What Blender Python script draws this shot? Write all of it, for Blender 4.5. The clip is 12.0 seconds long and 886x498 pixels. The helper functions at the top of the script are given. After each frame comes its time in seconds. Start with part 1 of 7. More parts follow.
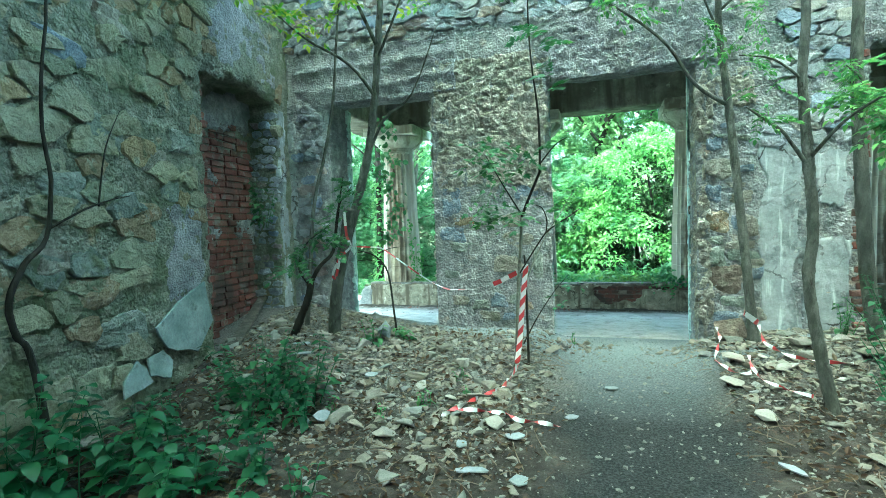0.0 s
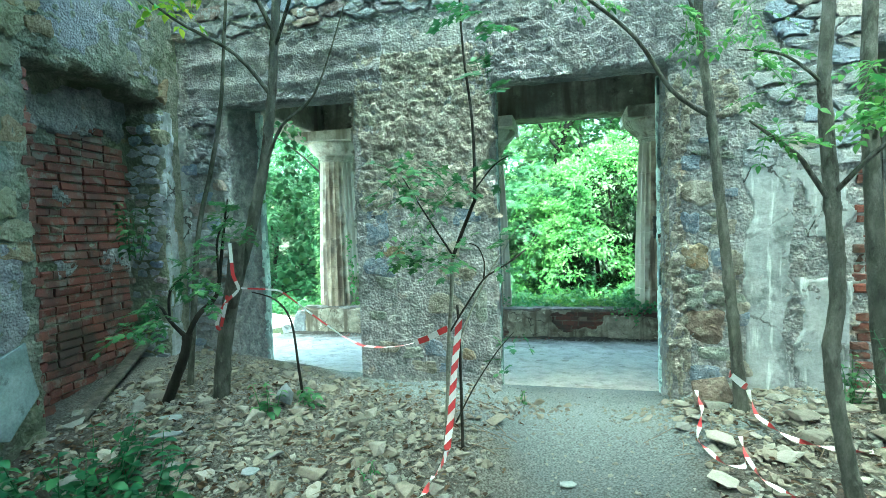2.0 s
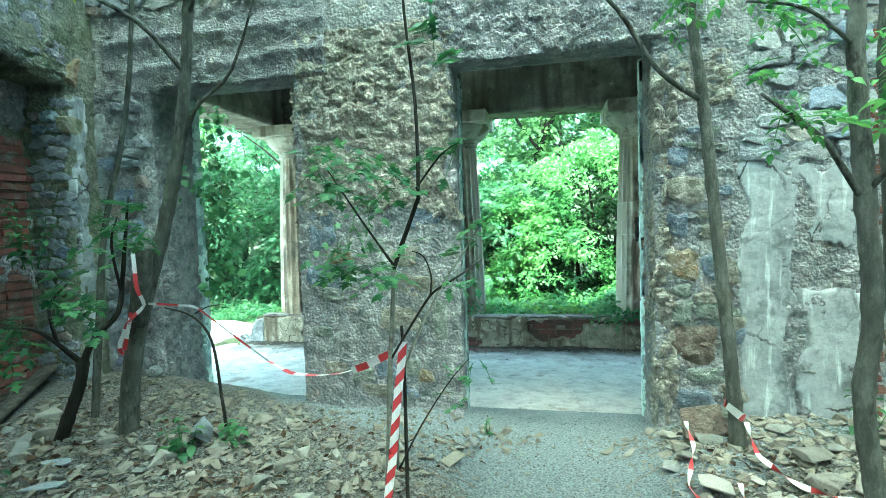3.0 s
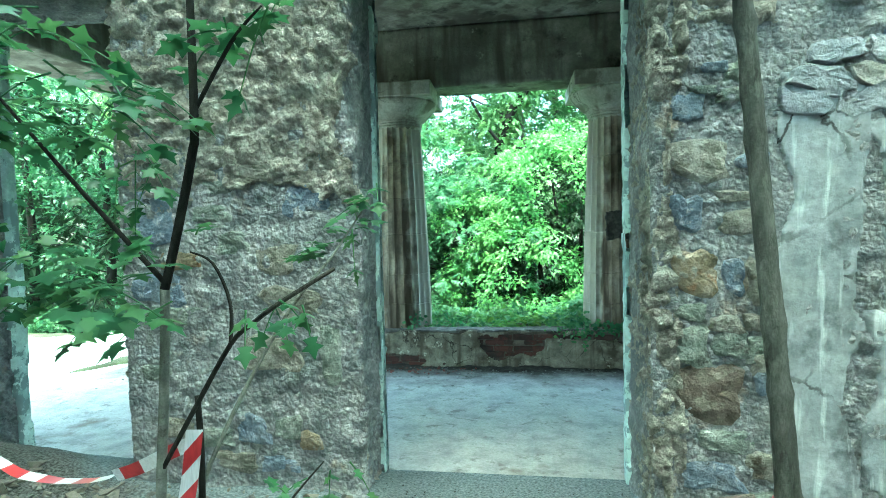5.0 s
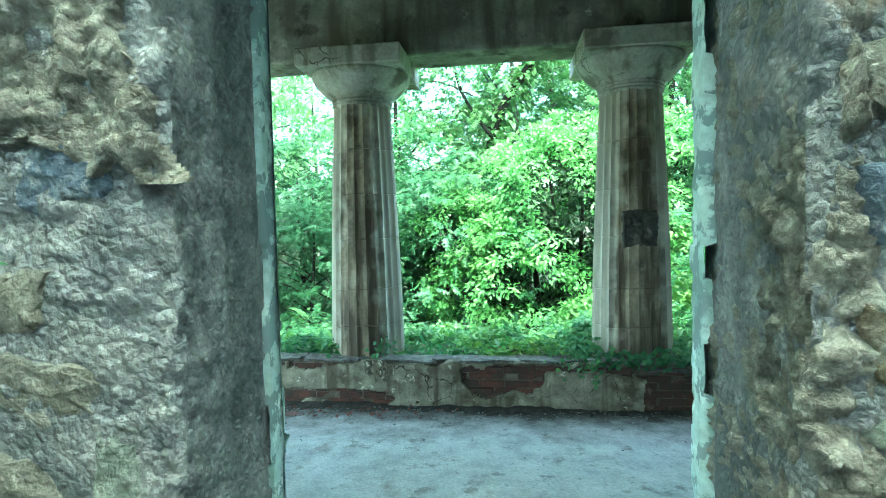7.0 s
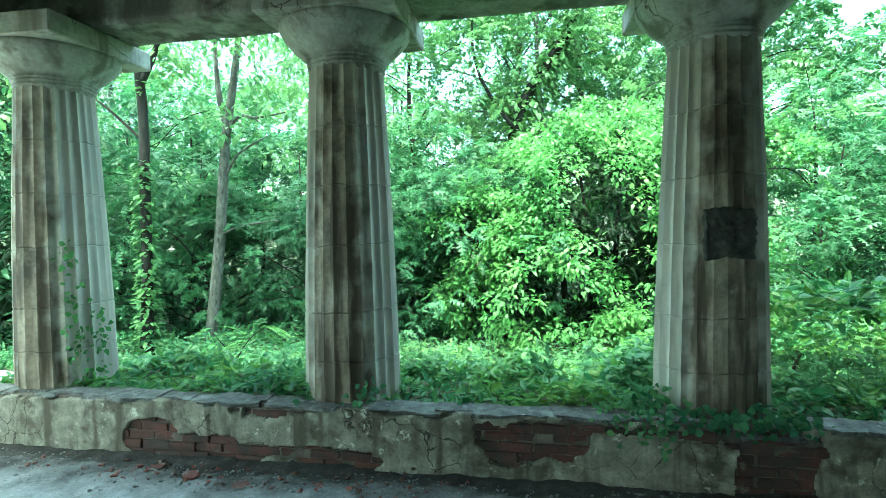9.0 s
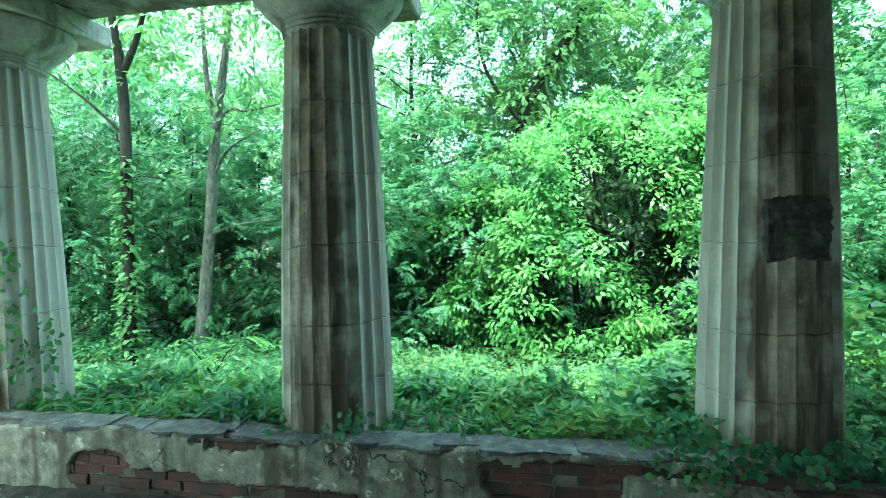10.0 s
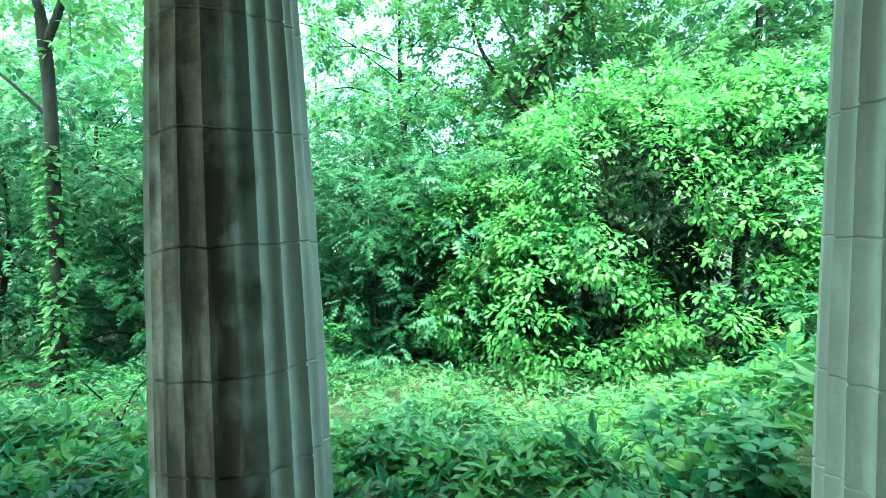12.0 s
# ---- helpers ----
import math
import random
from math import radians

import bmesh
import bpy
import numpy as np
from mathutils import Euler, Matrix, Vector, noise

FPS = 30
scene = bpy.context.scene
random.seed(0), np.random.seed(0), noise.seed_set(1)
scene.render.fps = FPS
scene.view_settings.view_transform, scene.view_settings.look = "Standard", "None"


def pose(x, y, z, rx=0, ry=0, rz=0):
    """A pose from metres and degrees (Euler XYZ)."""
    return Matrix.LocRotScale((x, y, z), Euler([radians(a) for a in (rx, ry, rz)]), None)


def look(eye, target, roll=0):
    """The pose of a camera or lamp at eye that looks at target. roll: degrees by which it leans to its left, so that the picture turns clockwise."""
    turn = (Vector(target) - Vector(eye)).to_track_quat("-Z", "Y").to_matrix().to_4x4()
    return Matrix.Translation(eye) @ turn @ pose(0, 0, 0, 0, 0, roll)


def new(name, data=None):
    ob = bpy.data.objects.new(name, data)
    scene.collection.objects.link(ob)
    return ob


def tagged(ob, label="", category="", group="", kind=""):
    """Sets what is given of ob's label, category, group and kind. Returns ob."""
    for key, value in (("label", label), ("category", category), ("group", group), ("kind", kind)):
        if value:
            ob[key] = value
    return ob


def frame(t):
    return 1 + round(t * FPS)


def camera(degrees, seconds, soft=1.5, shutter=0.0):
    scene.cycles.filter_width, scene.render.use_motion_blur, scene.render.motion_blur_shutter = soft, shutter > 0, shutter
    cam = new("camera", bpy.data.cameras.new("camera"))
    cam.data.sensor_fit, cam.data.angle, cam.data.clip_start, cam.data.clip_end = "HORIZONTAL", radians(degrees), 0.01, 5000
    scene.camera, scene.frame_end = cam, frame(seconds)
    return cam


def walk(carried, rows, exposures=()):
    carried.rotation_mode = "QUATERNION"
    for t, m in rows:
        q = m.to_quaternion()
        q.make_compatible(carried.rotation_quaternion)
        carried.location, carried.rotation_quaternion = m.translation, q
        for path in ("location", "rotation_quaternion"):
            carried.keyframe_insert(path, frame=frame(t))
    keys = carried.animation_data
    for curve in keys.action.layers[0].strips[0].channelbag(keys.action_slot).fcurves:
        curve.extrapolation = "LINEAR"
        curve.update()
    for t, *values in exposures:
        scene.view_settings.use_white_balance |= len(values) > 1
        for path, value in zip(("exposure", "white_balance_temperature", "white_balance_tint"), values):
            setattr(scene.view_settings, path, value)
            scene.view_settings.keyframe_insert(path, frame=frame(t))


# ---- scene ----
cam = camera(82.1, 12.0, soft=0.9)
METRES, EYE, TILT, LEAN, TURN = 8.0, 1.5, 0.0, 0.0, 18.0
ROWS = [
    (0.0, 0.0, 0.0, 0.0, -0.1, -2.86, 2.0),
    (0.5, 0.009, 0.0321, 0.0089, -1.59, -2.78, 1.89),
    (1.0, 0.0211, 0.0647, 0.0178, -2.69, -2.76, 1.8),
    (1.5, 0.0342, 0.0977, 0.0248, -3.52, -2.75, 1.79),
    (2.0, 0.0484, 0.1336, 0.0315, -4.2, -2.72, 1.81),
    (2.5, 0.0658, 0.1696, 0.0328, -4.91, -2.69, 1.84),
    (3.0, 0.0841, 0.2071, 0.0325, -6.03, -2.7, 1.79),
    (5.0, 0.1485, 0.3686, 0.0228, -9.94, -2.77, 1.43),
    (5.5, 0.1623, 0.4091, 0.0228, -10.37, -2.79, 1.36),
    (6.0, 0.177, 0.45, 0.024, -10.62, -2.77, 1.32),
    (6.5, 0.1912, 0.4906, 0.0232, -10.78, -2.7, 1.29),
    (8.5, 0.239, 0.6627, 0.0251, -8.93, -2.66, 0.81),
    (9.0, 0.248, 0.7033, 0.0246, -8.37, -2.58, 0.86),
    (9.5, 0.256, 0.7421, 0.0237, -7.95, -2.49, 0.95),
    (10.0, 0.2648, 0.784, 0.0197, -7.74, -2.39, 1.05),
    (10.5, 0.2741, 0.8244, 0.0181, -7.66, -2.34, 1.23),
    (11.0, 0.2844, 0.8645, 0.0157, -7.62, -2.36, 1.4),
    (11.5, 0.2963, 0.9045, 0.016, -7.68, -2.39, 1.51),
    (12.0, 0.3085, 0.9439, 0.0143, -7.79, -2.45, 1.57),
]
walk(cam, [(t, pose(0, 0, EYE, TILT, LEAN, TURN) @ pose(METRES * x, METRES * y, METRES * z, 90 + pitch, roll, yaw)) for t, x, y, z, yaw, pitch, roll in ROWS],
     exposures=[(0.0, 4.8, 5900, -32), (2.0, 4.95, 5900, -31), (5.5, 4.72, 5850, -30), (6.7, 4.92, 5900, -29), (8.5, 4.38, 6100, -30), (12.0, 4.2, 6000, -42)])
# ---- world, sun and exposure ----
world = bpy.data.worlds.new("world")
scene.world = world
world.use_nodes = True
wn = world.node_tree
sky = wn.nodes.new("ShaderNodeTexSky")
sky.sky_type = "NISHITA"
sky.sun_disc = False
sky.sun_elevation, sky.sun_rotation = radians(68), radians(192)
sky.air_density, sky.dust_density, sky.ozone_density = 1.0, 4.0, 1.0
wn.nodes["Background"].inputs["Strength"].default_value = 0.15
wn.links.new(sky.outputs["Color"], wn.nodes["Background"].inputs["Color"])
sun_data = bpy.data.lights.new("sun", "SUN")
sun_data.energy, sun_data.angle, sun_data.color = 0.95, radians(72), (1.0, 0.96, 0.88)
sun = new("sun", sun_data)
sun.matrix_world = look((-3.0, -9.0, 36), (0, 5, 0))


# ---- noise, meshes ----
_rng = np.random.default_rng(7)
_table = _rng.random((48, 48, 48))


def vnoise(p, scale):
    """Smooth value noise in -1..1 at points p (n, 3); scale: metres of one lump."""
    q = np.asarray(p, float) / scale + 1000.0
    i = np.floor(q).astype(int)
    f = q - i
    f = f * f * (3 - 2 * f)
    i0, i1 = i % 48, (i + 1) % 48
    out = 0
    for a, fa in ((i0[:, 0], 1 - f[:, 0]), (i1[:, 0], f[:, 0])):
        for b, fb in ((i0[:, 1], 1 - f[:, 1]), (i1[:, 1], f[:, 1])):
            out = out + fa * fb * (_table[a, b, i0[:, 2]] * (1 - f[:, 2]) + _table[a, b, i1[:, 2]] * f[:, 2])
    return out * 2 - 1


def fbm(p, scale, octaves=3):
    p = np.asarray(p, float)
    return sum(vnoise(p + 17.3 * k, scale / 2 ** k) / 2 ** k for k in range(octaves))


def crag(p, scale):
    """Craggy relief: ridged lumps with fine grit."""
    p = np.asarray(p, float)
    out = 0
    for k in range(4):
        q = p + 13.7 * k
        out = out + (np.abs(vnoise(q, scale / 1.9 ** k)) * 2.2 - 0.7) / 1.55 ** k
    return out


def mesh_from(name, verts, faces, material=None, smooth=True):
    me = bpy.data.meshes.new(name)
    me.from_pydata(np.asarray(verts).tolist(), [], faces.tolist() if hasattr(faces, "tolist") else faces)
    if material:
        me.materials.append(material)
    if smooth:
        me.shade_smooth()
    return me


def place(name, me, parent=None, label="", m=None):
    ob = new(name, me)
    if parent:
        ob.parent = parent
    if m is not None:
        ob.matrix_basis = m
    if label:
        ob["label"] = label
    return ob


def part(name, bm, material, parent, label="", smooth=False):
    me = bpy.data.meshes.new(name)
    bm.to_mesh(me)
    bm.free()
    me.materials.append(material)
    if smooth:
        me.shade_smooth()
    return place(name, me, parent, label)


def box_bm(x0, x1, y0, y1, z0, z1, bevel=0.0):
    bm = bmesh.new()
    bmesh.ops.create_cube(bm, size=1, matrix=Matrix.Translation(((x0 + x1) / 2, (y0 + y1) / 2, (z0 + z1) / 2)) @ Matrix.Diagonal((x1 - x0, y1 - y0, z1 - z0, 1)))
    if bevel:
        bmesh.ops.bevel(bm, geom=bm.edges[:], offset=bevel, segments=1, affect="EDGES")
    return bm


def lattice_solid(x0, x1, y0, y1, z0, z1, res, holes, rough, only=None):
    """A solid block cut into small cells, without the cells in holes, skinned and roughened. rough(p, n) gives the push along n."""
    nx, ny, nz = (max(1, round((b - a) / res)) for a, b in ((x0, x1), (y0, y1), (z0, z1)))
    cx = x0 + (np.arange(nx) + .5) * (x1 - x0) / nx
    cy = y0 + (np.arange(ny) + .5) * (y1 - y0) / ny
    cz = z0 + (np.arange(nz) + .5) * (z1 - z0) / nz
    full = np.ones((nx + 2, ny + 2, nz + 2), bool)
    full[0] = full[-1] = False
    full[:, 0] = full[:, -1] = False
    full[:, :, 0] = full[:, :, -1] = False
    X, Y, Z = np.meshgrid(cx, cy, cz, indexing="ij")
    for h in holes:
        full[1:-1, 1:-1, 1:-1] &= ~h(X, Y, Z)
    quads, norms = [], []
    corner = [(0, 0), (1, 0), (1, 1), (0, 1)]
    for axis in range(3):
        for sign in (1, -1):
            shifted = np.roll(full, -sign, axis)
            i = np.argwhere(full & ~shifted) - 1
            if not len(i):
                continue
            a, b = (axis + 1) % 3, (axis + 2) % 3
            base = i.copy()
            base[:, axis] += 1 if sign > 0 else 0
            four = []
            for da, db in (corner if sign > 0 else corner[::-1]):
                c = base.copy()
                c[:, a] += da
                c[:, b] += db
                four.append(c)
            quads.append(np.stack(four, 1))
            n = np.zeros((len(i), 3))
            n[:, axis] = sign
            norms.append(n)
    quads, norms = np.concatenate(quads), np.concatenate(norms)
    key = (quads[..., 0] * (ny + 1) + quads[..., 1]) * (nz + 1) + quads[..., 2]
    uniq, inv = np.unique(key.ravel(), return_inverse=True)
    faces = inv.reshape(key.shape)
    iz = uniq % (nz + 1)
    iy = uniq // (nz + 1) % (ny + 1)
    ix = uniq // (nz + 1) // (ny + 1)
    v = np.stack([x0 + ix * (x1 - x0) / nx, y0 + iy * (y1 - y0) / ny, z0 + iz * (z1 - z0) / nz], 1)
    n = np.zeros_like(v)
    for k in range(4):
        np.add.at(n, faces[:, k], norms)
    n /= np.maximum(np.linalg.norm(n, axis=1, keepdims=True), 1e-6)
    return v + n * rough(v, n)[:, None], faces


def skin(to_world, u0, u1, v0, v1, res, inside, height, sink=0.03):
    """A rough coat on a plane: kept where inside(u, v) > 0, height(u, v) out from the plane, its rim sunk into the wall."""
    nu, nv = max(2, round((u1 - u0) / res)), max(2, round((v1 - v0) / res))
    U, V = np.meshgrid(np.linspace(u0, u1, nu + 1), np.linspace(v0, v1, nv + 1), indexing="ij")
    u, v = U.ravel(), V.ravel()
    s = inside(u, v)
    h = np.where(s > 0, height(u, v), -sink)
    S = (s > 0).reshape(U.shape)
    idx = np.arange(len(u)).reshape(U.shape)
    keep = S[:-1, :-1] | S[1:, :-1] | S[:-1, 1:] | S[1:, 1:]
    f = np.stack([idx[:-1, :-1], idx[1:, :-1], idx[1:, 1:], idx[:-1, 1:]], -1)[keep]
    used, inv = np.unique(f.ravel(), return_inverse=True)
    return to_world(u[used], v[used], h[used]), inv.reshape(f.shape)


# ---- materials ----
def material(name, stops, scale=6.0, rough=0.85, bump=0.4, bump_scale=60.0, bump_dist=0.01, metal=0.0, spots=None, per_piece=None,
             stretch=(1, 1, 1), translucent=0.0, spec=0.3, streaks=None, crumb=0.0, piece_mix=0.6, crumb_mix=0.45, cracks=None):
    """Mottled surface. stops: colours from low to high noise; spots: (colour, scale, threshold, softness) blotches; per_piece: colours chosen by object."""
    m = bpy.data.materials.new(name)
    m.use_nodes = True
    t = m.node_tree
    n, l = t.nodes, t.links
    b = n["Principled BSDF"]
    b.inputs["Roughness"].default_value, b.inputs["Metallic"].default_value = rough, metal
    b.inputs["Specular IOR Level"].default_value = spec
    geo = n.new("ShaderNodeNewGeometry")
    mp = n.new("ShaderNodeMapping")
    mp.inputs["Scale"].default_value = stretch
    l.new(geo.outputs["Position"], mp.inputs["Vector"])

    def noise_node(sc, detail=5, rough_=0.6):
        x = n.new("ShaderNodeTexNoise")
        x.inputs["Scale"].default_value, x.inputs["Detail"].default_value, x.inputs["Roughness"].default_value = sc, detail, rough_
        l.new(mp.outputs["Vector"], x.inputs["Vector"])
        return x

    def ramp(points):
        r = n.new("ShaderNodeValToRGB")
        e = r.color_ramp.elements
        while len(e) < len(points):
            e.new(0.5)
        for el, (p, c) in zip(e, points):
            el.position, el.color = p, (*c, 1) if len(c) == 3 else c
        return r

    def mix(fac, a, c, mode="MIX"):
        x = n.new("ShaderNodeMix")
        x.data_type, x.blend_type = "RGBA", mode
        if isinstance(fac, float):
            x.inputs[0].default_value = fac
        else:
            l.new(fac, x.inputs[0])
        for sock, val in ((6, a), (7, c)):
            if isinstance(val, tuple):
                x.inputs[sock].default_value = (*val, 1)
            else:
                l.new(val, x.inputs[sock])
        return x.outputs[2]

    k = len(stops)
    r = ramp([(0.3 + 0.4 * i / max(1, k - 1), c) for i, c in enumerate(stops)])
    l.new(noise_node(scale).outputs["Fac"], r.inputs["Fac"])
    col = r.outputs["Color"]
    if per_piece:
        oi = n.new("ShaderNodeObjectInfo")
        pr = ramp([(i / len(per_piece), c) for i, c in enumerate(per_piece)])
        pr.color_ramp.interpolation = "CONSTANT"
        l.new(oi.outputs["Random"], pr.inputs["Fac"])
        col = mix(piece_mix, col, pr.outputs["Color"])
    fine = noise_node(scale * 9, 4, 0.7)
    fr = ramp([(0.3, (0.72, 0.72, 0.72)), (0.7, (1.2, 1.2, 1.2))])
    l.new(fine.outputs["Fac"], fr.inputs["Fac"])
    col = mix(0.8, col, fr.outputs["Color"], "MULTIPLY")
    vor = None
    if crumb:
        vor = n.new("ShaderNodeTexVoronoi")
        vor.inputs["Scale"].default_value = crumb
        warp = n.new("ShaderNodeVectorMath")
        warp.operation = "MULTIPLY_ADD"
        wn_ = noise_node(crumb * 0.7, 3)
        l.new(wn_.outputs["Color"], warp.inputs[0])
        warp.inputs[1].default_value = (1.3 / crumb,) * 3
        l.new(mp.outputs["Vector"], warp.inputs[2])
        l.new(warp.outputs[0], vor.inputs["Vector"])
        vr = ramp([(0.15, (1.15, 1.15, 1.15)), (0.75, (0.5, 0.5, 0.5))])
        l.new(vor.outputs["Distance"], vr.inputs["Fac"])
        col = mix(crumb_mix, col, vr.outputs["Color"], "MULTIPLY")
    for c, sc, th, soft in spots or ():
        sr = ramp([(th - soft, (0, 0, 0)), (th + soft, (1, 1, 1))])
        l.new(noise_node(sc, 6, 0.65).outputs["Fac"], sr.inputs["Fac"])
        col = mix(sr.outputs["Color"], col, c)
    if streaks:
        c, sc, th, soft = streaks
        m2 = n.new("ShaderNodeMapping")
        m2.inputs["Scale"].default_value = (1, 1, 0.12)
        l.new(geo.outputs["Position"], m2.inputs["Vector"])
        x = n.new("ShaderNodeTexNoise")
        x.inputs["Scale"].default_value, x.inputs["Detail"].default_value = sc, 5
        l.new(m2.outputs["Vector"], x.inputs["Vector"])
        sr = ramp([(th - soft, (0, 0, 0)), (th + soft, (1, 1, 1))])
        l.new(x.outputs["Fac"], sr.inputs["Fac"])
        col = mix(sr.outputs["Color"], col, c)
    if cracks:
        c, sc, thin = cracks
        cv = n.new("ShaderNodeTexVoronoi")
        cv.feature = "DISTANCE_TO_EDGE"
        cv.inputs["Scale"].default_value = sc
        cw = n.new("ShaderNodeVectorMath")
        cw.operation = "MULTIPLY_ADD"
        l.new(noise_node(sc * 2.2, 5).outputs["Color"], cw.inputs[0])
        cw.inputs[1].default_value = (0.35 / sc,) * 3
        l.new(mp.outputs["Vector"], cw.inputs[2])
        l.new(cw.outputs[0], cv.inputs["Vector"])
        cr = ramp([(thin * 0.4, (1, 1, 1)), (thin, (0, 0, 0))])
        l.new(cv.outputs["Distance"], cr.inputs["Fac"])
        here = ramp([(0.46, (0, 0, 0)), (0.56, (1, 1, 1))])
        l.new(noise_node(sc * 0.6, 3).outputs["Fac"], here.inputs["Fac"])
        both = mix(1.0, cr.outputs["Color"], here.outputs["Color"], "MULTIPLY")
        col = mix(both, col, c)
    l.new(col, b.inputs["Base Color"])
    if bump:
        bn = n.new("ShaderNodeBump")
        bn.inputs["Strength"].default_value, bn.inputs["Distance"].default_value = bump, bump_dist
        height = noise_node(bump_scale, 6, 0.7).outputs["Fac"]
        broad = n.new("ShaderNodeMath")
        broad.operation = "MULTIPLY_ADD"
        l.new(noise_node(bump_scale * 0.27, 4, 0.65).outputs["Fac"], broad.inputs[0])
        broad.inputs[1].default_value = 1.4
        l.new(height, broad.inputs[2])
        height = broad.outputs[0]
        if vor:
            add = n.new("ShaderNodeMath")
            add.operation = "SUBTRACT"
            l.new(height, add.inputs[0])
            l.new(vor.outputs["Distance"], add.inputs[1])
            height = add.outputs[0]
        l.new(height, bn.inputs["Height"])
        l.new(bn.outputs["Normal"], b.inputs["Normal"])
    if translucent:
        tr = n.new("ShaderNodeBsdfTranslucent")
        l.new(col, tr.inputs["Color"])
        mx = n.new("ShaderNodeMixShader")
        mx.inputs[0].default_value = translucent
        l.new(b.outputs[0], mx.inputs[1])
        l.new(tr.outputs[0], mx.inputs[2])
        l.new(mx.outputs[0], n["Material Output"].inputs["Surface"])
    return m


def leaf_material(name, colours, rough=0.45, patch_size=0.0, per_tree=0.0):
    """Thin leaves: each tinted on its own, tufts of one age alike, and trees of different kinds."""
    m = bpy.data.materials.new(name)
    m.use_nodes = True
    n, l = m.node_tree.nodes, m.node_tree.links
    b = n["Principled BSDF"]
    b.inputs["Roughness"].default_value = rough
    b.inputs["Specular IOR Level"].default_value = 0.35
    geo = n.new("ShaderNodeNewGeometry")
    r = n.new("ShaderNodeValToRGB")
    while len(r.color_ramp.elements) < len(colours):
        r.color_ramp.elements.new(0.5)
    for i, (el, c) in enumerate(zip(r.color_ramp.elements, colours)):
        el.position, el.color = i / (len(colours) - 1), (*c, 1)
    fac = geo.outputs["Random Per Island"]

    def blend(a, c, w):
        x = n.new("ShaderNodeMix")
        x.inputs[0].default_value = w
        l.new(a, x.inputs[2])
        l.new(c, x.inputs[3])
        return x.outputs[0]

    if patch_size:
        nz = n.new("ShaderNodeTexNoise")
        nz.inputs["Scale"].default_value, nz.inputs["Detail"].default_value = 1 / patch_size, 2
        l.new(geo.outputs["Position"], nz.inputs["Vector"])
        st = n.new("ShaderNodeMapRange")
        st.inputs[1].default_value, st.inputs[2].default_value = 0.3, 0.7
        l.new(nz.outputs["Fac"], st.inputs[0])
        fac = blend(fac, st.outputs[0], 0.6)
    if per_tree:
        oi = n.new("ShaderNodeObjectInfo")
        fac = blend(fac, oi.outputs["Random"], per_tree)
    l.new(fac, r.inputs["Fac"])
    l.new(r.outputs["Color"], b.inputs["Base Color"])
    tr = n.new("ShaderNodeBsdfTranslucent")
    l.new(r.outputs["Color"], tr.inputs["Color"])
    mx = n.new("ShaderNodeMixShader")
    mx.inputs[0].default_value = 0.45
    l.new(b.outputs[0], mx.inputs[1])
    l.new(tr.outputs[0], mx.inputs[2])
    l.new(mx.outputs[0], n["Material Output"].inputs["Surface"])
    return m


MORTAR = material("mortar", [(0.166, 0.178, 0.188), (0.28, 0.286, 0.295), (0.42, 0.413, 0.416)], 9, 0.95, 1.0, 45, 0.022, crumb=40, crumb_mix=0.35,
                  spots=[((0.153, 0.166, 0.173), 1.4, 0.62, 0.06), ((0.381, 0.305, 0.244), 2.2, 0.66, 0.05)])
BROWNMORTAR = material("brown_mortar", [(0.06, 0.046, 0.038), (0.1, 0.08, 0.066), (0.16, 0.135, 0.11)], 9, 0.95, 0.8, 30, 0.02)
RENDER = material("pebble_render", [(0.17, 0.16, 0.14), (0.33, 0.31, 0.27), (0.48, 0.46, 0.41)], 12, 0.95, 1.0, 55, 0.035, crumb=30, crumb_mix=0.4)
CONCRETE = material("concrete", [(0.184, 0.19, 0.208), (0.295, 0.301, 0.327), (0.443, 0.436, 0.466)], 8, 0.95, 1.0, 60, 0.03, crumb=50, crumb_mix=0.25,
                    spots=[((0.184, 0.184, 0.194), 1.1, 0.6, 0.08)])
PLASTER = material("old_plaster", [(0.19, 0.21, 0.22), (0.265, 0.285, 0.3), (0.345, 0.36, 0.38)], 3.5, 0.85, 0.5, 40, 0.01, streaks=((0.45, 0.47, 0.49), 16, 0.62, 0.04), cracks=((0.049, 0.049, 0.0497), 2.2, 0.02),
                   spots=[((0.108, 0.118, 0.125), 3.2, 0.6, 0.05), ((0.303, 0.323, 0.352), 5, 0.66, 0.03)])
BLUEPLASTER = material("painted_plaster", [(0.312, 0.416, 0.41), (0.468, 0.585, 0.563), (0.598, 0.702, 0.666)], 3, 0.7, 0.25, 35, 0.006,
                       spots=[((0.221, 0.28, 0.288), 7, 0.53, 0.015), ((0.676, 0.78, 0.755), 6, 0.6, 0.015)])
STONE = material("wall_stone", [(0.17, 0.184, 0.215), (0.3, 0.311, 0.354), (0.42, 0.428, 0.48)], 11, 0.9, 1.0, 16, 0.07, piece_mix=0.7,
                 per_piece=[(0.24, 0.255, 0.291), (0.29, 0.219, 0.165), (0.15, 0.204, 0.316), (0.27, 0.286, 0.329), (0.2, 0.255, 0.291), (0.2, 0.138, 0.127), (0.36, 0.357, 0.392), (0.18, 0.199, 0.234), (0.25, 0.26, 0.279), (0.31, 0.316, 0.342)],
                 spots=[((0.36, 0.367, 0.405), 7, 0.6, 0.04), ((0.13, 0.143, 0.152), 4, 0.64, 0.06)])
